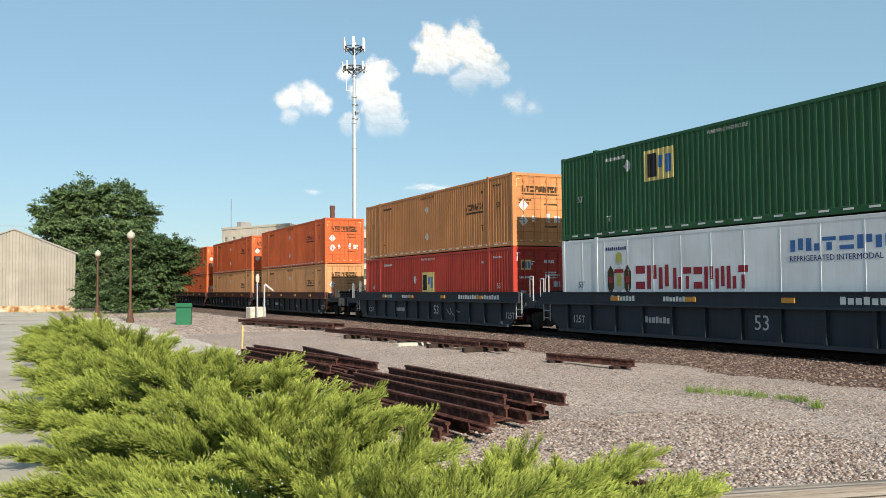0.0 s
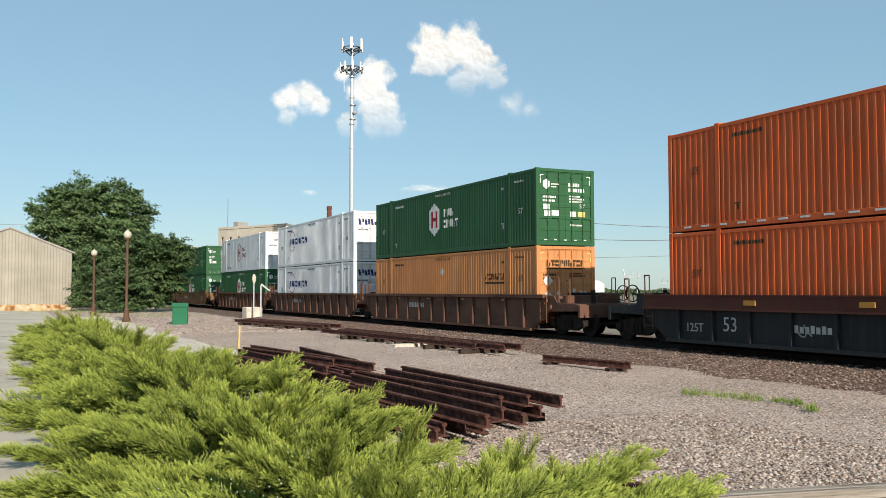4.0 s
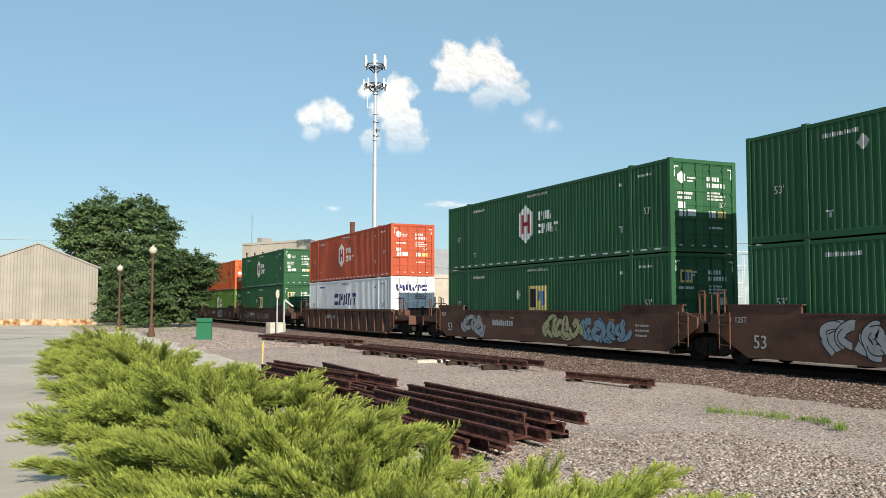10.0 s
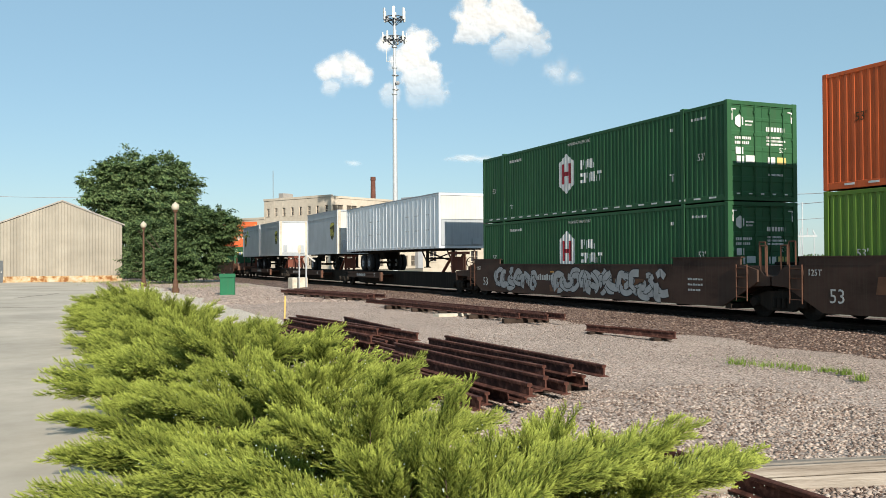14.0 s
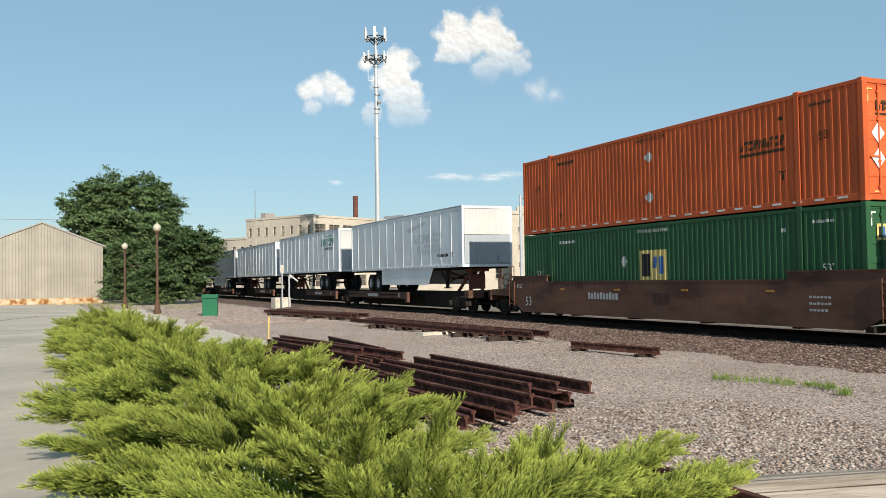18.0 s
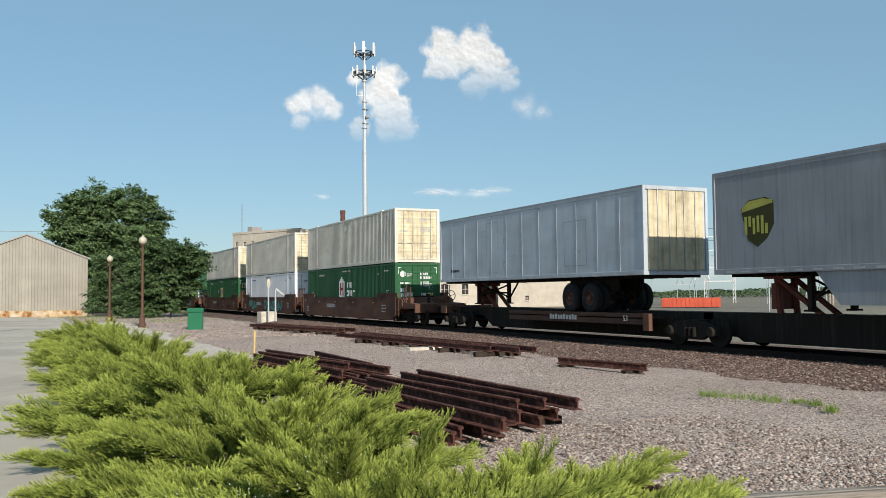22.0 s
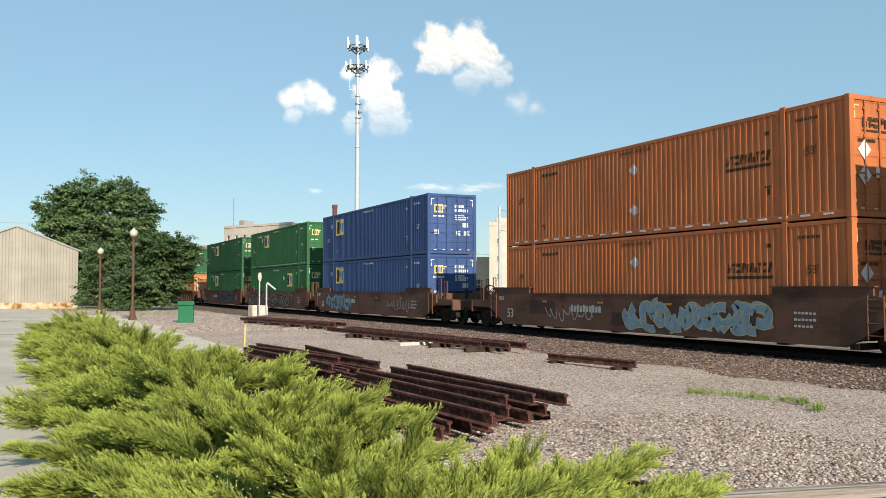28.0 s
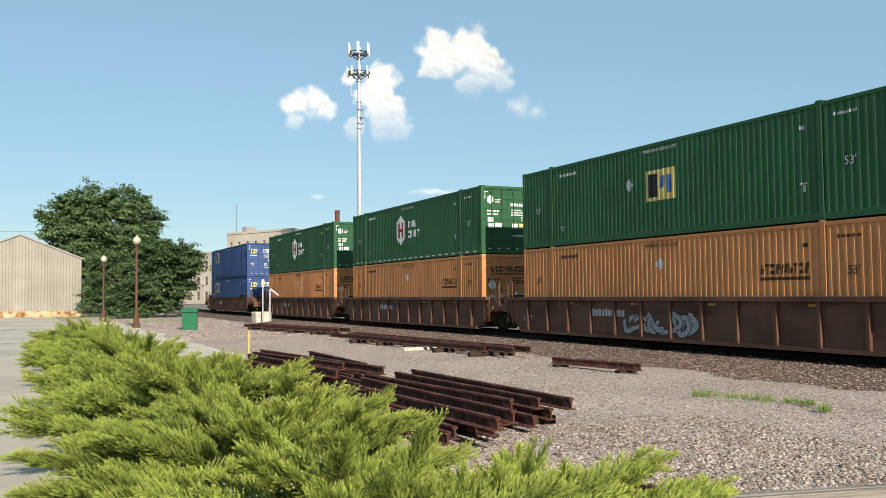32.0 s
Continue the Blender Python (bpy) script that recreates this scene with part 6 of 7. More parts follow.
# the phone mast ----------------------------------------------------------
mast = thing("cell_tower", "tall grey monopole mast with white antennas", "cell tower")
mast.matrix_basis = pose(50.95, 141.05, 0)
part("pole", Shape().tube((0, 0, 0), (0, 0, 26), 0.46, 0.37, 14, False).tube((0, 0, 26), (0, 0, 43.8), 0.34, 0.22, 14), GALV, mast)
for z in (25.8, 30.0, 34.5, 38.0):
    part("flange", Shape().lathe([(0.46, z), (0.46, z + 0.2)], (0, 0, 0), 2, 14), GALV, mast)
for z, r in ((43.0, 1.75), (39.6, 1.9)):
    s = Shape()
    for k in range(12):
        a, b = k * math.pi / 6, (k + 1) * math.pi / 6
        s.tube((r * math.cos(a), r * math.sin(a), z), (r * math.cos(b), r * math.sin(b), z), 0.08, sides=6)
        if k % 2 == 0:
            s.tube((0, 0, z - 0.3), (r * math.cos(a), r * math.sin(a), z), 0.09, sides=6)
            s.tube((0.3 * math.cos(a), 0.3 * math.sin(a), z - 1.2), (r * math.cos(a), r * math.sin(a), z), 0.06, sides=6)
    part("antenna_ring", s, DARKSTEEL, mast, "dark steel mounting ring")["kind"] = "stuff"
    for k in range(6 if z > 41 else 9):
        a = k * 2 * math.pi / (6 if z > 41 else 9) + (0.12 if z > 41 else 0.25)
        me = shared("ant_tall", lambda: Shape().box(-0.24, 0.24, -0.12, 0.12, -0.95, 1.0).mesh("antenna", 0.05)) if z > 41 else shared("ant", lambda: Shape().box(-0.15, 0.15, -0.1, 0.1, -0.75, 0.75).mesh("antenna", 0.04))
        part("antenna", me, INK_WHITE, mast, "white panel antenna",
             at=pose((r + 0.15) * math.cos(a), (r + 0.15) * math.sin(a), z + (0.5 if z > 41 else 0.1), 0, 0, math.degrees(a) + 90))
        part("radio_unit", shared("rru", lambda: Shape().box(-0.15, 0.15, -0.15, 0.15, -0.4, 0.3).mesh("radio_unit", 0.03)), SLATE, mast,
             at=pose((r - 0.35) * math.cos(a + 0.2), (r - 0.35) * math.sin(a + 0.2), z - 0.1))
s = Shape()
for z in (33.2, 30.8):
    s.lathe([(0.55, z), (0.55, z + 0.12)], (0.15, 0, 0), 2, 12)
part("collar", s, STEEL, mast)
part("dish", Shape().lathe([(0.12, -0.4), (0.34, -0.2), (0.36, 0.15)], (0.3, -0.6, 31.9), 1, 16), SLATE, mast, "dark drum antenna")
part("whip", Shape().tube((-1.4, 0, 35.5), (-1.4, 0, 38.0), 0.05).tube((0, 0, 35.6), (-1.4, 0, 35.6), 0.05), INK_WHITE, mast)

# poles, wires and the substation -----------------------------------------


def utility_pole(x, y, h, arms=1, r=0.16, mat=POLE_WOOD, turn=40):
    p = thing("utility_pole", "weathered wooden utility pole with crossarms", "utility pole", "utility poles")
    p.matrix_basis = pose(x, y, 0, 0, 0, turn)
    part("pole", Shape().tube((0, 0, -0.2), (0, 0, h), r, r * 0.7, 10), mat, p)
    for k in range(arms):
        z = h - 0.6 - k * 1.1
        a = part("crossarm", Shape().box(-1.2, 1.2, -0.2, -0.1, z, z + 0.12), mat, p)
        for xx in (-1.1, -0.6, 0.6, 1.1):
            part("insulator", shared(("ins", z), lambda: Shape().lathe([(0.05, z + 0.12), (0.07, z + 0.2), (0.04, z + 0.3)], (0, -0.15, 0), 2, 8).mesh("insulator")), SLATE, a, at=pose(xx, 0, 0))
    return p


for x, y, h, arms, r, mat in ((65.4, 61.8, 8.2, 0, 0.14, GALV), (63.6, 63.6, 7.2, 0, 0.06, GALV), (104.6, 93.0, 8.6, 2, 0.18, POLE_WOOD), (106.0, 91.4, 8.8, 1, 0.14, POLE_WOOD),
                              (114.3, 97.1, 6.2, 1, 0.16, POLE_WOOD), (95.0, 84.0, 6.4, 1, 0.12, POLE_WOOD), (120, 88.0, 9.0, 2, 0.16, POLE_WOOD), (132.0, 80.0, 9.5, 2, 0.16, POLE_WOOD),
                              (48.6, 87.4, 11.2, 0, 0.2, GALV), (-40, 150, 14.2, 1, 0.16, POLE_WOOD), (13, 150, 13.2, 1, 0.16, POLE_WOOD),
                              (110, 20, 9.4, 1, 0.16, POLE_WOOD), (170, 40, 9.6, 1, 0.16, POLE_WOOD), (60, 150, 9.8, 1, 0.16, POLE_WOOD)):
    utility_pole(x, y, h, arms, r, mat)


def wire(a, b, sag, r=0.03):
    s = Shape()
    a, b = Vector(a), Vector(b)
    pts = [a.lerp(b, k / 16) - Vector((0, 0, sag * 4 * (k / 16) * (1 - k / 16))) for k in range(17)]
    for p, q in zip(pts, pts[1:]):
        s.tube(p, q, r, sides=4, caps=False)
    me = s.mesh("overhead_wire")
    bm = bmesh.new()
    bm.from_mesh(me)
    bmesh.ops.remove_doubles(bm, verts=bm.verts[:], dist=r * 0.9)
    bm.to_mesh(me)
    bm.free()
    solid("overhead_wire", me, SLATE, "thin dark overhead cable", "cable", "overhead cables")


for a, b, sag in (((65.4, 61.8, 8.0), (48.6, 87.4, 10.8), 0.8), ((65.4, 61.8, 7.9), (110, 20, 9.2), 1.0), ((65.4, 61.8, 6.8), (110, 20, 7.4), 1.0), ((104.6, 93, 8.3), (132, 80, 9.2), 0.6),
                  ((104.6, 93, 8.1), (60, 150, 9.5), 1.6), ((106, 91.4, 8.4), (170, 40, 9.4), 1.6), ((114.3, 97.1, 5.8), (95, 84, 6.0), 0.4),
                  ((-40, 150, 14.0), (13, 150, 12.6), 1.2), ((48.6, 87.4, 8.5), (65.4, 61.8, 7.2), 0.8)):
    wire(a, b, sag, 0.035)

gan = thing("substation_gantry", "white steel lattice gantry of a substation", "gantry")
gan.matrix_basis = pose(99.0, 112.6, 0, 0, 0, -42)
for x in (0.0, 4.4):
    s = Shape()
    for dx in (-0.2, 0.2):
        for dy in (-0.2, 0.2):
            s.tube((x + dx, dy, 0), (x + dx * 0.8, dy * 0.8, 11.0), 0.05, sides=5)
    for k in range(14):
        z = 0.5 + k * 0.75
        s.tube((x - 0.2, -0.2, z), (x + 0.2, -0.2, z + 0.7), 0.035, sides=4)
        s.tube((x + 0.2, 0.2, z), (x - 0.2, 0.2, z + 0.7), 0.035, sides=4)
    part("lattice_leg", s, INK_WHITE, gan)
for z, over in ((10.6, 2.2), (8.4, 0.4), (5.6, 0.2), (3.4, 0.2)):
    part("beam", Shape().box(-over, 4.4 + over, -0.12, 0.12, z, z + 0.16), INK_WHITE, gan)
for x in (-2.0, 2.2, 6.4):
    part("insulator", Shape().lathe([(0.06, 9.9), (0.22, 10.1), (0.22, 10.4), (0.06, 10.6)], (x, 0, 0), 2, 8), SLATE, gan, "dark insulator")
rng = random.Random(21)
for k in range(16):
    x, y = 86 + k * 2.3 + rng.uniform(-1, 1), 108 - k * 2.4 + rng.uniform(-6, 6)
    t = thing("switchgear_frame", "grey steel switchgear frame of a substation", "switchgear", "switchgear frames")
    t.matrix_basis = pose(x, y, 0, 0, 0, -42 + rng.uniform(-5, 5))
    h = rng.uniform(2.6, 5.2)
    for xx in (-0.9, 0.9):
        part("leg", Shape().tube((xx, 0, 0), (xx, 0, h), 0.05, sides=6), GALV, t)
    part("beam", Shape().box(-1.3, 1.3, -0.1, 0.1, h, h + 0.2), GALV, t)
    for xx in (-1.0, 0.0, 1.0):
        part("insulator", Shape().tube((xx, 0, h + 0.2), (xx + rng.uniform(-0.4, 0.4), 0, h + rng.uniform(0.7, 1.4)), 0.1, 0.05, 6), SLATE if k % 2 else GALV, t)

# ---------------------------------------------------------------- plants


def leaf_cards(points, size, up=0.5, seed=0, along=None):
    """A small pointed leaf at each point, with random turn, or hanging outwards like shingles where along gives the way out."""
    r = np.random.default_rng(seed)
    n = len(points)
    d = r.normal(size=(n, 3))
    d[:, 2] = d[:, 2] * 0.6 + up * 0.2
    if along is not None:
        d = along * 0.8 + d * 0.42 - [0, 0, 0.55]
    d /= np.linalg.norm(d, axis=1)[:, None]
    e = np.cross(d, r.normal(size=(n, 3)) if along is None else along + r.normal(0, 0.45, (n, 3)) + [0, 0, 0.5])
    e /= np.linalg.norm(e, axis=1)[:, None]
    L = (size * r.uniform(0.6, 1.4, n))[:, None]
    p = np.asarray(points)
    v = np.stack([p - d * L * 0.5, p + e * L * 0.55, p + d * L * 0.6], 1).reshape(-1, 3)
    f = np.arange(n * 3).reshape(n, 3)
    return v, f


def tree(name, label, x, y, lobes, leaves, size, mat, trunk_h, trunk_r, seed):
    """Trunk and limbs, and on each limb a lobe of many flat drooping sprays with gaps between them."""
    t = thing(name, label, "tree")
    t.matrix_basis = pose(x, y, 0)
    r = np.random.default_rng(seed)
    s = Shape()
    s.tube((0, 0, -0.3), (0.1, 0.1, trunk_h), trunk_r, trunk_r * 0.7, 10)
    for lx, ly, lz, lr in lobes:
        mid = Vector((lx * 0.45, ly * 0.45, trunk_h + (lz - trunk_h) * 0.4))
        s.tube((0.1, 0.1, trunk_h * 0.85), mid, trunk_r * 0.4, trunk_r * 0.22, 6)
        s.tube(mid, (lx, ly, lz), trunk_r * 0.22, trunk_r * 0.07, 6)
    part("trunk", s, BARK, t)
    total = sum(q[3] ** 2 for q in lobes)
    for lx, ly, lz, lr in lobes:
        lr *= 0.93
        n = max(12, int(leaves / 44 * lr ** 2 / total))
        m = max(7, int(11 * lr))
        pad = r.normal(size=(m, 3))
        pad /= np.linalg.norm(pad, axis=1)[:, None]
        pick = r.integers(0, m, n)
        d = pad[pick]
        c = d * (lr * (0.55 + 0.4 * ((pick * 37) % 11) / 10))[:, None] + [lx, ly, lz]
        c += r.normal(0, 1, (n, 3)) * np.array([0.36, 0.36, 0.2]) * min(1.2, 0.35 + 0.3 * lr)
        tangent = d * [1, 1, 0.25] + r.normal(0, 0.25, (n, 3))
        tangent /= np.linalg.norm(tangent, axis=1)[:, None]
        reach = r.uniform(0.6, 1.4, n) * size * 4.0
        u = r.uniform(-0.8, 1.0, (n, 44))
        p = c[:, None] + tangent[:, None] * (u * reach[:, None])[..., None]
        p += r.normal(0, 1, (n, 44, 3)) * [size * 1.0, size * 1.0, size * 0.4]
        p[..., 2] -= 0.25 * size * np.maximum(u, 0) ** 2 * 2
        inner = r.normal(0, 0.33 * lr, (n * 4, 3)) + [lx, ly, lz]
        p = np.concatenate([p.reshape(-1, 3), inner])
        p = p[p[:, 2] > 0.25]
        out = p - [lx, ly, lz - 0.3 * lr]
        out /= np.linalg.norm(out, axis=1)[:, None]
        v, f = leaf_cards(p, size * 1.45, seed=seed, along=out)
        part("crown_clump", raw_mesh("crown_clump", v, f), mat, t)["kind"] = "stuff"
    return t


tree("tree", "broad green leafy tree behind the warehouse", 8.0, 109.0,
     [(-1.2, 1.0, 12.5, 2.5), (-3.5, 1.1, 11.5, 2.5), (-5.0, -1.1, 10.1, 1.8), (-5.6, -1.0, 8.9, 0.9), (-3.2, 0.8, 8.9, 2.6), (2.4, 0.1, 12.3, 2.3), (3.7, -0.2, 10.6, 2.5), (0.6, -0.8, 13.0, 1.5), (-0.1, 0.0, 9.2, 3.3),
      (4.9, -0.5, 8.8, 1.5), (3.0, -0.3, 7.3, 2.9), (-1.7, -1.0, 6.6, 2.2), (-0.8, -0.4, 4.0, 2.9), (2.4, -0.7, 4.0, 3.3), (-1.7, 0.4, 2.3, 1.5), (4.9, 0.5, 4.6, 2.6), (-0.8, 0.9, 1.2, 1.8)],
     150000, 0.22, LEAVES, 5.0, 0.35, 3)
tree("tree", "dark bushy low tree beside the track", 9.3, 84.5,
     [(2.5, -0.5, 6.4, 1.0), (1.5, -0.6, 5.8, 1.5), (3.7, -1.4, 6.0, 0.9), (4.6, -2.1, 5.6, 0.6), (2.7, -1.8, 4.5, 1.9), (4.0, -0.9, 4.3, 0.9), (1.2, -0.9, 3.5, 2.2), (3.0, -1.0, 2.7, 1.4), (0.7, 0.6, 1.4, 1.6), (2.2, -0.5, 1.4, 1.3),
      (-0.3, -0.1, 1.9, 1.7), (-0.8, -0.9, 0.9, 1.3), (-2.2, -1.3, 1.1, 1.1),
      (-3.6, 8.3, 2.0, 0.9), (-2.9, 8.3, 3.7, 1.0), (-3.1, 8.3, 5.3, 0.7), (-2.4, 8.2, 1.4, 1.2), (-3.8, 8.3, 1.0, 0.6), (-1.8, 8.2, 3.1, 1.3), (-2.0, 8.2, 5.1, 1.2), (-0.8, 8.1, 2.0, 1.3)],
     95000, 0.17, BUSH_LEAVES, 1.2, 0.2, 5)

# far woods along the horizon
r = np.random.default_rng(31)
ang = np.radians(r.uniform(36, 100, 26000))
dist = r.uniform(260, 330, 26000)
p = np.stack([dist * np.sin(ang), dist * np.cos(ang), r.uniform(0, 1, 26000) ** 0.7], 1)
top_h = np.array([2.3 + 1.3 * noise.noise(Vector((a * 14, 0.3, 0))) + 0.9 * noise.noise(Vector((a * 55, 2.3, 0))) for a in ang])
p[:, 2] *= top_h
v, f = leaf_cards(p, 0.75, seed=2)
solid("far_woods", raw_mesh("far_woods", v, f), FARGREEN, "low belt of distant green trees", "trees", kind="stuff")


def plume(seed, n_twig, n_cord, fat=1.0):
    """One feathery juniper spray along +x, one unit long: a stem, side twigs, and on each twig fine cords of needles."""
    r = np.random.default_rng(seed)
    V, T_, Gr = [], [], []
    bend, lift = r.uniform(-0.15, 0.15), r.uniform(0.02, 0.12)

    def stem(u):
        return np.array([u, bend * u * u, lift * math.sin(u * 2.6) + 0.03 * u * u])

    def sliver(c, e, ln, wd, g0, g1):
        n = np.cross(e, r.normal(size=3))
        n *= wd / np.linalg.norm(n)
        T_.append((len(V), len(V) + 1, len(V) + 2))
        V.extend((c - n, c + n, c + e * ln))
        Gr.extend((g0, g0, g1))

    for k in range(n_twig):
        u = 0.06 + 0.92 * (k + r.uniform(0, 1)) / n_twig
        base = stem(u)
        span = (0.30 * (1 - u) ** 0.75 + 0.085) * r.uniform(0.7, 1.15) * min(1, 0.45 + u * 2)
        roll = k * 2.4 + r.uniform(-0.5, 0.5)
        d = np.array([1.0, 0.58 * math.cos(roll), 0.42 * math.sin(roll) + 0.1])
        d /= np.linalg.norm(d)
        across = np.cross(d, (0.2, 0.1, 1.0))
        across /= np.linalg.norm(across)
        up = np.cross(across, d)
        sliver(base, d, span * 1.05, 0.006 * fat, 0.0, 0.5)
        for j in range(n_cord):
            w = 0.12 + 0.88 * (j + r.uniform(0, 0.8)) / n_cord
            a = j * 2.1 + r.uniform(-0.6, 0.6)
            e = d + 0.5 * (across * math.cos(a) + up * math.sin(a)) * (1.1 - 0.5 * w) + r.normal(0, 0.12, 3)
            e /= np.linalg.norm(e)
            c = base + d * span * w + np.array([0, 0, 0.02 * w * w])
            # pale young tips; near the stem, shade is put into the needle colour
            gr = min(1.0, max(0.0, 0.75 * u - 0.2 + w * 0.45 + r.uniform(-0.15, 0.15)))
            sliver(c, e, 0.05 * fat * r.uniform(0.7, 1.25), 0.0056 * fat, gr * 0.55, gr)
    for k in range(5):
        a, b = stem(k * 0.18), stem(k * 0.18 + 0.18)
        sliver(a, b - a, 1.0, 0.012, 0.0, 0.0)
    return np.array(V), np.array(T_), np.array(Gr)


def grown(name, V, T_, Gr):
    me = raw_mesh(name, V, T_)
    me.attributes.new("growth_shade", "FLOAT", "POINT").data.foreach_set("value", np.asarray(Gr, np.float32))
    return me


RICH = [plume(100 + k, 40, 20) for k in range(8)]
MID = [plume(150 + k, 30, 14, 1.15) for k in range(8)]
LEAN = [plume(200 + k, 22, 9, 1.5) for k in range(6)]
RICH_ME = [grown("branch", *q) for q in RICH]


def turn_to(d, roll):
    q = Vector(d).to_track_quat("X", "Z").to_matrix()
    return np.array(q) @ np.array(Euler((roll, 0, 0)).to_matrix())


def juniper(x, y, rx, ry, h, near, seed):
    """A spreading juniper: long foxtail boughs that lean outwards, each clothed in feathery sprays, with dark hollows between them."""
    bush = thing("juniper_bush", "spreading bright green juniper bush with feathery branches", "bush", "juniper hedge")
    bush.matrix_basis = pose(x, y, 0)
    r = np.random.default_rng(seed)
    boughs = []
    tries = 0
    while len(boughs) < (46 if near else 36) and tries < 4000:
        tries += 1
        a, rho = r.uniform(0, 2 * math.pi), math.sqrt(r.uniform(0.0, 1.0))
        q = (rx * rho * math.cos(a), ry * rho * math.sin(a))
        if all((q[0] - o[0]) ** 2 + (q[1] - o[1]) ** 2 > 0.38 ** 2 for o in boughs):
            boughs.append((*q, a, rho))
    n_obj, made = (200 if near else 0), 0
    Vs, Ts, Gs, off = [], [], [], 0
    s = Shape()
    for px, py, a, rho in boughs:
        top = h * (1 - 0.48 * rho ** 2.5) + r.uniform(-0.28, 0.07)
        end = np.array([px, py, max(0.14, top)])
        axis = np.array([0.95 * px / rx + 0.25 * math.cos(a) * rho + (0.25 if x > 2.5 else 0.12 if px > 0.4 * rx else -0.25), 0.35 * py / ry - 0.14, 0.42 - 0.2 * rho + r.uniform(-0.08, 0.14)])
        axis += np.array([r.normal(0, 0.10), r.normal(0, 0.12), 0])
        axis /= np.linalg.norm(axis)
        reach = r.uniform(0.62, 0.86)
        root = end - axis * reach
        root[2] = max(root[2], 0.10)
        s.tube((px * 0.2, py * 0.2, 0.0), root, 0.022, 0.014, 5, False)
        s.tube(root, end, 0.013, 0.004, 5, False)
        across = np.cross(axis, (0, 0, 1.0))
        across /= np.linalg.norm(across)
        over = np.cross(across, axis)
        count = 25 if near else 17
        for k in range(count):
            u = 0.22 + 0.78 * (k + r.uniform(0, 1)) / count
            turn = k * 2.4 + r.uniform(-0.4, 0.4)
            d = axis + (across * math.cos(turn) * 0.6 + over * (0.34 * math.sin(turn) + 0.08)) * (1.12 - 0.75 * u) + r.normal(0, 0.06, 3)
            d /= np.linalg.norm(d)
            ln = r.uniform(0.32, 0.50) * (1.2 - 0.35 * u) * (1.0 if near else 1.25)
            start = root + (end - root) * u - d * ln * 0.15
            start[2] = max(start[2], 0.04)
            M = turn_to(d, r.uniform(-0.5, 0.5))
            if made < n_obj and u > 0.5:
                made += 1
                m4 = Matrix([[*(M[i] * ln), start[i]] for i in range(3)] + [[0, 0, 0, 1]])
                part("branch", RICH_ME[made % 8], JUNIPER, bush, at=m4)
            else:
                V, T_, Gr = (MID if near else LEAN)[k % (8 if near else 6)]
                Vs.append(V @ M.T * ln + start)
                Ts.append(T_ + off)
                Gs.append(Gr)
                off += len(V)
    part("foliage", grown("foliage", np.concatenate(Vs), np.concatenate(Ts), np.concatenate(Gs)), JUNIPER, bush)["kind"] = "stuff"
    part("stem", s, BARK, bush)["kind"] = "stuff"
    if near:
        n = 420
        pick = [boughs[i] for i in r.integers(0, len(boughs), n)]
        c = np.array([(q[0] + r.normal(0, 0.13), q[1] + r.normal(0, 0.13), h * (1 - 0.62 * q[3] ** 2) * r.uniform(0.75, 1.05)) for q in pick])
        o = np.array([(1, 0, 0), (-1, 0, 0), (0, 1, 0), (0, -1, 0), (0, 0, 1), (0, 0, -1)]) * 0.0055
        tri = np.array([(0, 2, 4), (2, 1, 4), (1, 3, 4), (3, 0, 4), (2, 0, 5), (1, 2, 5), (3, 1, 5), (0, 3, 5)])
        V = (c[:, None] + o[None]).reshape(-1, 3)
        part("berry", raw_mesh("berry", V, (tri[None] + np.arange(n)[:, None, None] * 6).reshape(-1, 3)), BERRY, bush, "pale juniper berries")["kind"] = "stuff"
    return bush


for k, (x, y, rx, ry, h, near) in enumerate(((1.5, 4.6, 1.62, 1.5, 0.98, True), (3.3, 5.25, 1.05, 1.15, 0.69, True), (1.72, 7.3, 1.7, 1.75, 1.07, True), (1.7, 10.2, 1.7, 1.8, 1.03, False),
                                             (1.6, 13.4, 1.55, 2.0, 1.0, False), (1.55, 17.0, 1.42, 2.1, 1.0, False), (1.5, 20.8, 1.35, 2.2, 1.0, False), (1.45, 24.6, 1.3, 2.2, 1.0, False), (1.4, 28.2, 1.25, 2.1, 0.95, False), (0.85, 5.9, 0.85, 0.95, 0.72, True))):
    juniper(x, y, rx, ry, h, near, 50 + k)


def tuft_field(spots, n, seed, mat, label):
    r = np.random.default_rng(seed)
    V, F, c = [], [], 0
    for x, y, sx, sy, h in spots:
        for k in range(n):
            px, py = x + r.normal(0, sx), y + r.normal(0, sy)
            a, ln = r.uniform(0, 6.28), h * r.uniform(0.5, 1.3)
            t = np.array([math.cos(a) * 0.4, math.sin(a) * 0.4, 1]) * ln
            w = np.array([-math.sin(a), math.cos(a), 0]) * 0.008
            b = np.array([px, py, 0.0])
            V += [b - w, b + w, b + t]
            F.append((c, c + 1, c + 2))
            c += 3
    solid("grass_tuft", raw_mesh("grass_tuft", V, F), mat, label, "grass", kind="stuff")


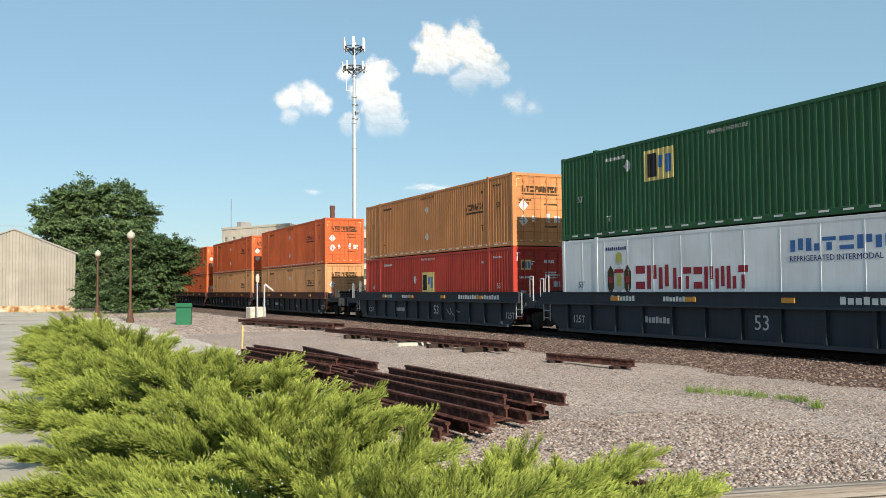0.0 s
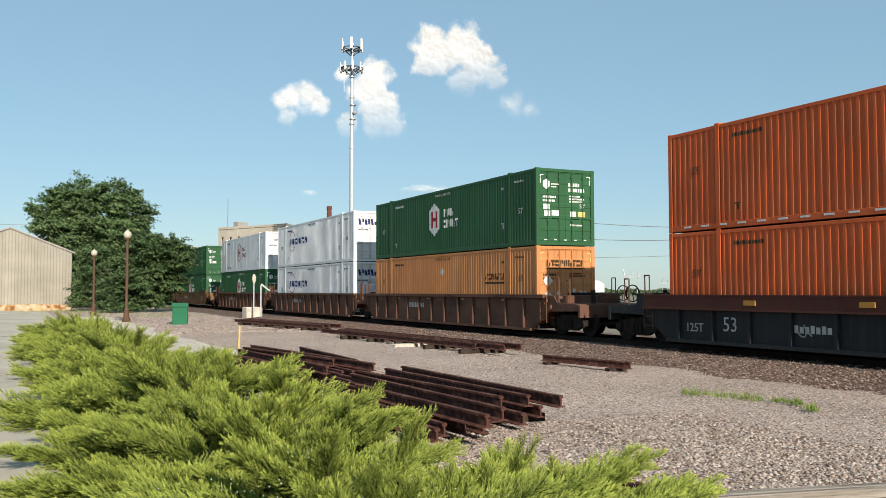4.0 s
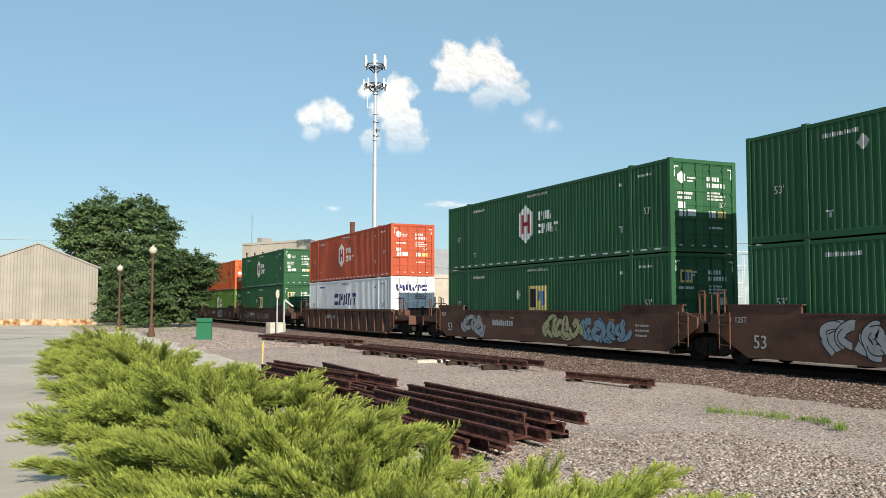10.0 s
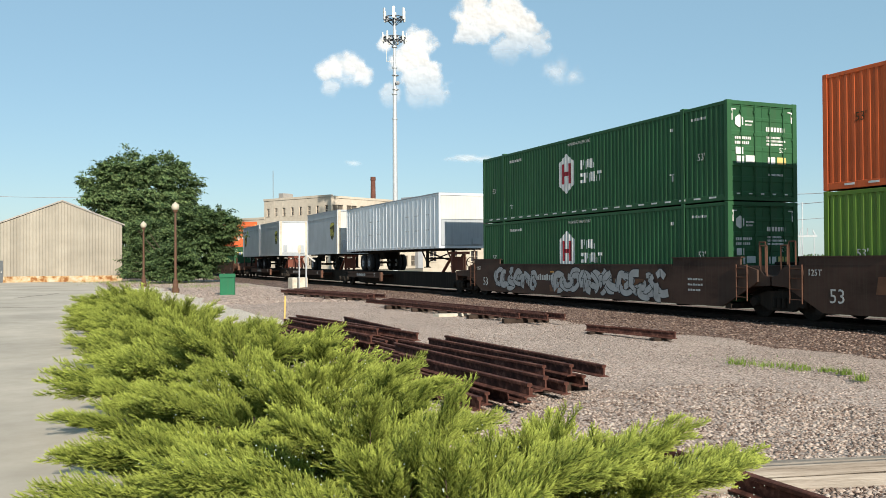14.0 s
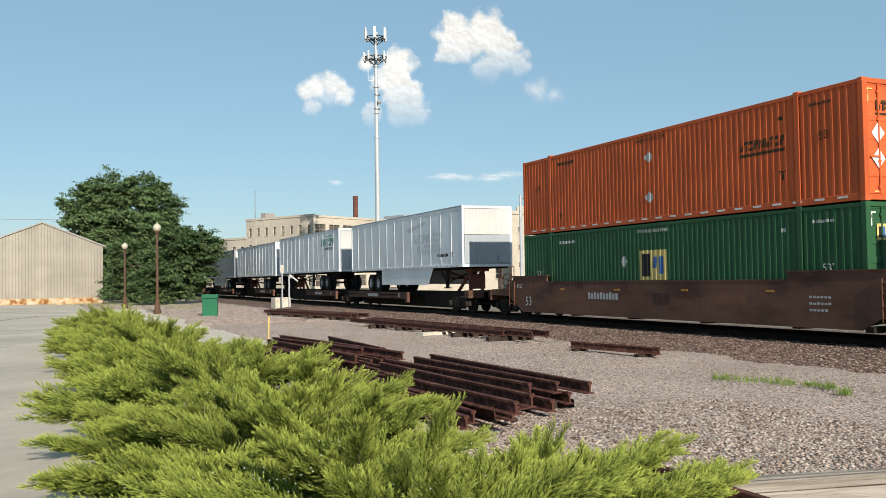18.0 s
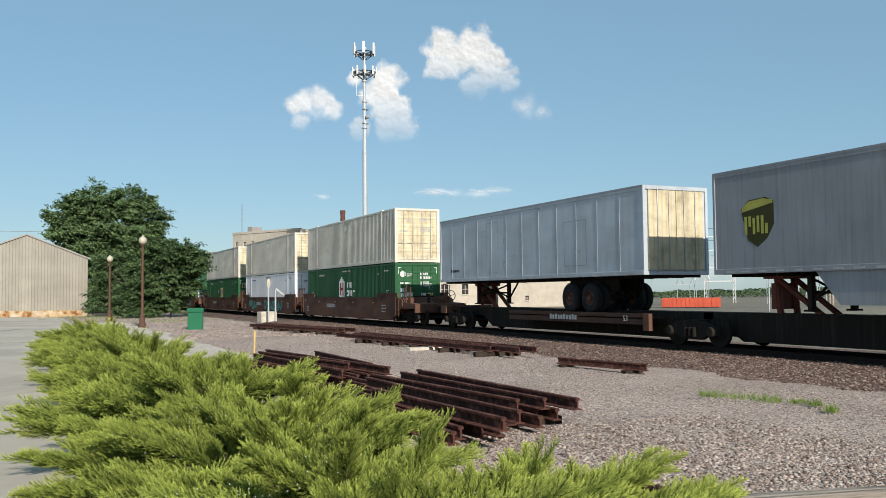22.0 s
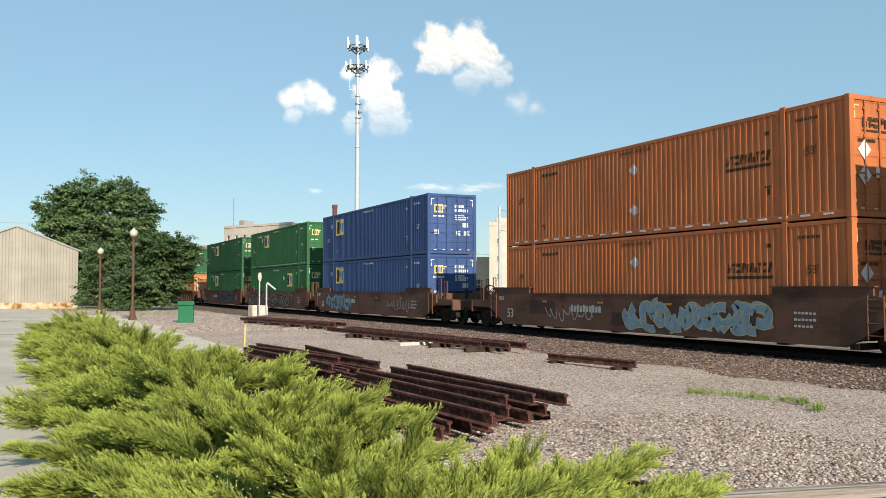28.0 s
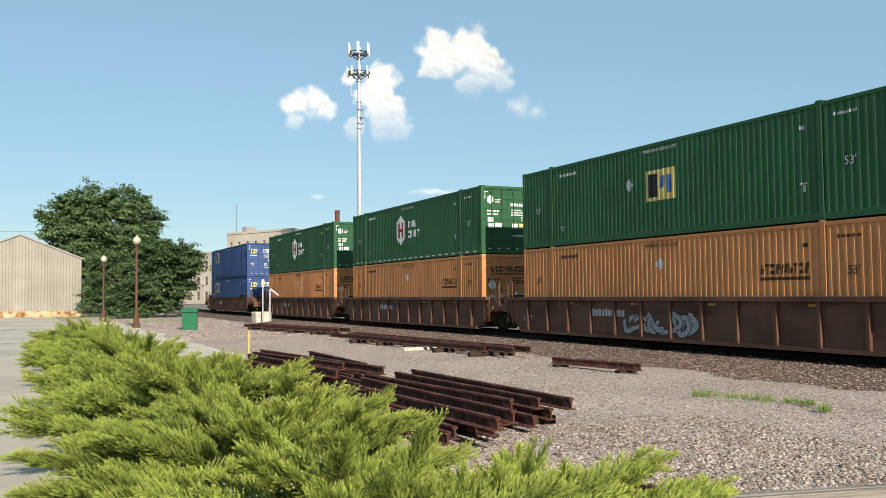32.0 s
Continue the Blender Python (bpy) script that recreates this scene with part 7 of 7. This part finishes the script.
tuft_field([(11.15, 12.65, 0.10, 0.10, 0.15), (11.25, 12.35, 0.14, 0.16, 0.10), (11.45, 11.95, 0.16, 0.16, 0.11), (11.5, 11.55, 0.16, 0.12, 0.12), (11.75, 11.2, 0.10, 0.10, 0.09), (11.7, 10.8, 0.06, 0.06, 0.12), (11.35, 10.15, 0.05, 0.06, 0.13), (11.6, 12.6, 0.5, 0.5, 0.05)], 75, 3, GRASS, "green weeds at the foot of the ballast")
tuft_field([(9.5, 70, 2.0, 1.5, 0.2), (7.5, 82, 3.0, 2.0, 0.25), (4.5, 90, 2.0, 2.0, 0.2)], 500, 8, GRASS, "thin grass below the trees")

# loose stones --------------------------------------------------------------


def stones(name, n, xr, yr, size, seed, mat, label, ground):
    r = np.random.default_rng(seed)
    x = r.uniform(*xr, n)
    y = yr[0] + (yr[1] - yr[0]) * r.uniform(0, 1, n) ** 1.7
    z = np.array([ground(a, b) for a, b in zip(x, y)])
    base = np.array([(1, 0, 0), (-0.9, 0.2, 0), (0.1, 1, 0.1), (0, -1, -0.1), (0.1, 0.1, 0.5), (0, 0, -0.5)])
    tri = np.array([(0, 2, 4), (2, 1, 4), (1, 3, 4), (3, 0, 4), (2, 0, 5), (1, 2, 5), (3, 1, 5), (0, 3, 5)])
    v = base[None] * (1 + r.uniform(-0.35, 0.35, (n, 6, 1)))
    a = r.uniform(0, 6.28, n)
    c, s_ = np.cos(a)[:, None], np.sin(a)[:, None]
    v = np.stack([v[..., 0] * c - v[..., 1] * s_, v[..., 0] * s_ + v[..., 1] * c, v[..., 2]], -1)
    v = v * (size * r.uniform(0.5, 1.5, n) ** 1.3)[:, None, None] + np.stack([x, y, z + size * 0.2], 1)[:, None]
    f = (tri[None] + np.arange(n)[:, None, None] * 6).reshape(-1, 3)
    solid(name, raw_mesh(name, v.reshape(-1, 3), f), mat, label, "stones", kind="stuff")


stones("loose_gravel", 46000, (3.0, 13.5), (3.0, 42), 0.0165, 1, STONES, "loose grey and pink crushed stones",
       lambda x, y: 0.03 * noise.noise((x * 0.5, y * 0.5, 0)) + 0.015 * noise.noise((x * 2, y * 2, 4)) - 0.02)
stones("far_gravel", 9000, (3.0, 13.5), (41, 96), 0.04, 12, STONES, "loose grey and pink crushed stones farther off",
       lambda x, y: 0.03 * noise.noise((x * 0.5, y * 0.5, 0)) - 0.02)
stones("coarse_stones", 13000, (4.2, 9.5), (5.0, 11.0), 0.022, 6, STONES_COARSE, "coarse pinkish stones at the edge of the yard",
       lambda x, y: 0.03 * noise.noise((x * 0.5, y * 0.5, 0)) + 0.015 * noise.noise((x * 2, y * 2, 4)) - 0.02)
stones("ballast_stones", 30000, (13.0, 18.0), (6.0, 60), 0.028, 2, STONES_RED, "loose reddish ballast stones", bed)
stones("bed_stones", 9000, (18.0, 22.0), (6.0, 60), 0.04, 3, STONES_RED, "loose reddish ballast stones between the rails", bed)

# ---------------------------------------------------------------- clouds


def cloud(label, centre, blobs, soft=0.35, density=1.0, seed=0.0, squash=1.0):
    """A far bank of cloud: a sheet whose noise-edged lobes stand free against the sky."""
    m, nt, b = mat_base("cloud_vapour")
    tc = nt.nodes.new("ShaderNodeTexCoord")
    mp = nt.nodes.new("ShaderNodeMapping")
    mp.inputs["Location"].default_value = (seed, seed * 1.7, 0)
    nt.links.new(tc.outputs["Object"], mp.inputs["Vector"])
    nz = node(nt, "ShaderNodeTexNoise", Scale=0.021, Detail=5.0, Roughness=0.5)
    nt.links.new(mp.outputs["Vector"], nz.inputs["Vector"])
    flatten = nt.nodes.new("ShaderNodeMapping")
    flatten.inputs["Scale"].default_value = (1, squash, 1)
    nt.links.new(tc.outputs["Object"], flatten.inputs["Vector"])
    mp.inputs["Scale"].default_value = (1, 1 + (squash - 1) * 0.6, 1)
    total = None
    for bx_, by_, br in blobs:
        dn = nt.nodes.new("ShaderNodeVectorMath")
        dn.operation = "DISTANCE"
        dn.inputs[1].default_value = (bx_, by_ * squash, 0)
        nt.links.new(flatten.outputs["Vector"], dn.inputs[0])
        mr = node(nt, "ShaderNodeMapRange")
        mr.clamp = False
        mr.inputs["From Min"].default_value, mr.inputs["From Max"].default_value = br, 0.0
        nt.links.new(dn.outputs["Value"], mr.inputs["Value"])
        if total is None:
            total = mr.outputs["Result"]
        else:
            mx = nt.nodes.new("ShaderNodeMath")
            mx.operation = "SMOOTH_MAX"
            mx.inputs[2].default_value = 0.12
            nt.links.new(total, mx.inputs[0])
            nt.links.new(mr.outputs["Result"], mx.inputs[1])
            total = mx.outputs[0]
    ns = node(nt, "ShaderNodeMath")
    ns.operation = "MULTIPLY_ADD"
    ns.inputs[1].default_value, ns.inputs[2].default_value = 1.25, -0.69
    nt.links.new(nz.outputs["Fac"], ns.inputs[0])
    # rounded billows along the edge
    puff = node(nt, "ShaderNodeTexVoronoi", Scale=0.036)
    puff.feature = "SMOOTH_F1"
    nt.links.new(mp.outputs["Vector"], puff.inputs["Vector"])
    swell = node(nt, "ShaderNodeMath")
    swell.operation = "MULTIPLY_ADD"
    swell.inputs[1].default_value, swell.inputs[2].default_value = -0.3, 0.12
    nt.links.new(puff.outputs["Distance"], swell.inputs[0])
    lumps = node(nt, "ShaderNodeMath")
    lumps.operation = "ADD"
    nt.links.new(ns.outputs[0], lumps.inputs[0])
    nt.links.new(swell.outputs[0], lumps.inputs[1])
    ad = node(nt, "ShaderNodeMath")
    ad.operation = "ADD"
    nt.links.new(total, ad.inputs[0])
    nt.links.new(lumps.outputs[0], ad.inputs[1])
    mk = node(nt, "ShaderNodeMapRange")
    mk.interpolation_type = "SMOOTHSTEP"
    mk.inputs["From Min"].default_value, mk.inputs["From Max"].default_value = 0.06, 0.06 + soft
    mk.inputs["To Max"].default_value = density
    nt.links.new(ad.outputs[0], mk.inputs["Value"])
    # thin towards its underside
    low, high = min(q[1] for q in blobs), max(q[1] for q in blobs) + 1.0
    split = nt.nodes.new("ShaderNodeSeparateXYZ")
    nt.links.new(tc.outputs["Object"], split.inputs[0])
    thin = node(nt, "ShaderNodeMapRange")
    thin.inputs["From Min"].default_value, thin.inputs["From Max"].default_value = low - 35, low + (high - low) * 0.7
    thin.inputs["To Min"].default_value = 0.12
    nt.links.new(split.outputs["Y"], thin.inputs["Value"])
    veil = node(nt, "ShaderNodeMath")
    veil.operation = "MULTIPLY"
    nt.links.new(mk.outputs["Result"], veil.inputs[0])
    nt.links.new(thin.outputs["Result"], veil.inputs[1])
    df = nt.nodes.new("ShaderNodeBsdfDiffuse")
    df.inputs["Color"].default_value = (0.56, 0.57, 0.60, 1)
    bp = node(nt, "ShaderNodeBump", Strength=0.3, Distance=30.0)
    billow = node(nt, "ShaderNodeMath")
    billow.operation = "ADD"
    nt.links.new(noise_tex(nt, mp.outputs["Vector"], 0.02, 2.5), billow.inputs[0])
    nt.links.new(swell.outputs[0], billow.inputs[1])
    nt.links.new(billow.outputs[0], bp.inputs["Height"])
    nt.links.new(bp.outputs["Normal"], df.inputs["Normal"])
    tp = nt.nodes.new("ShaderNodeBsdfTransparent")
    ms = nt.nodes.new("ShaderNodeMixShader")
    nt.links.new(veil.outputs[0], ms.inputs["Fac"])
    nt.links.new(tp.outputs["BSDF"], ms.inputs[1])
    nt.links.new(df.outputs["BSDF"], ms.inputs[2])
    nt.links.new(ms.outputs["Shader"], nt.nodes["Material Output"].inputs["Surface"])
    x0 = min(q[0] - q[2] for q in blobs) - 60
    x1 = max(q[0] + q[2] for q in blobs) + 60
    y0 = min(q[1] - q[2] for q in blobs) - 60
    y1 = max(q[1] + q[2] for q in blobs) + 60
    s = Shape().add([(x0, y0, 0), (x1, y0, 0), (x1, y1, 0), (x0, y1, 0)], [(0, 1, 2, 3)])
    eye = Vector((0, 0, 1.9))
    solid("cloud", s, m, label, "cloud", "clouds", "structure", at=look(centre, Vector(centre) * 2 - eye))


# ---------------------------------------------------------------- the train runs


def motions():
    for ob, x, s_pos, z in TRAIN:
        walk(ob, [(t, pose(x, s_pos - d, z)) for t, d in RUN])


cloud("small white cumulus cloud", (729, 2439, 531), [(-22, 25, 58), (20, 25, 62), (45, 8, 48), (-55, 8, 41), (-42, -32, 42)], 0.6, 0.85, 3.0)
cloud("tall white cumulus cloud", (906, 2371, 563), [(20, 58, 66), (5, 17, 78), (36, -40, 84), (70, -88, 46), (20, -80, 60), (-62, -85, 50), (-70, 60, 34)], 0.42, 1.0, 11.0)
cloud("bright white cumulus cloud", (1135, 2245, 660), [(-75, 45, 74), (8, 38, 88), (58, -17, 80), (12, -55, 60), (98, -45, 50), (-100, -10, 46), (-41, 8, 70)], 0.42, 1.0, 27.0)
cloud("faint wisp of cloud", (1295, 2191, 531), [(-8, 8, 52), (33, -8, 36)], 0.9, 0.5, 5.0)
cloud("thin low streak of cloud", (1124, 2326, 297), [(-60, 2, 75), (-10, 0, 60), (70, -3, 80), (110, 4, 70)], 0.9, 0.5, 8.0, 4.0)
cloud("faint scrap of cloud", (765, 2468, 287), [(0, 0, 36)], 0.9, 0.4, 2.0, 3.0)
cloud("low hazy cloud", (1733, 1938, 73), [(-40, 15, 50), (10, -8, 70), (60, -30, 50)], 0.9, 0.55, 14.0, 1.6)

motions()
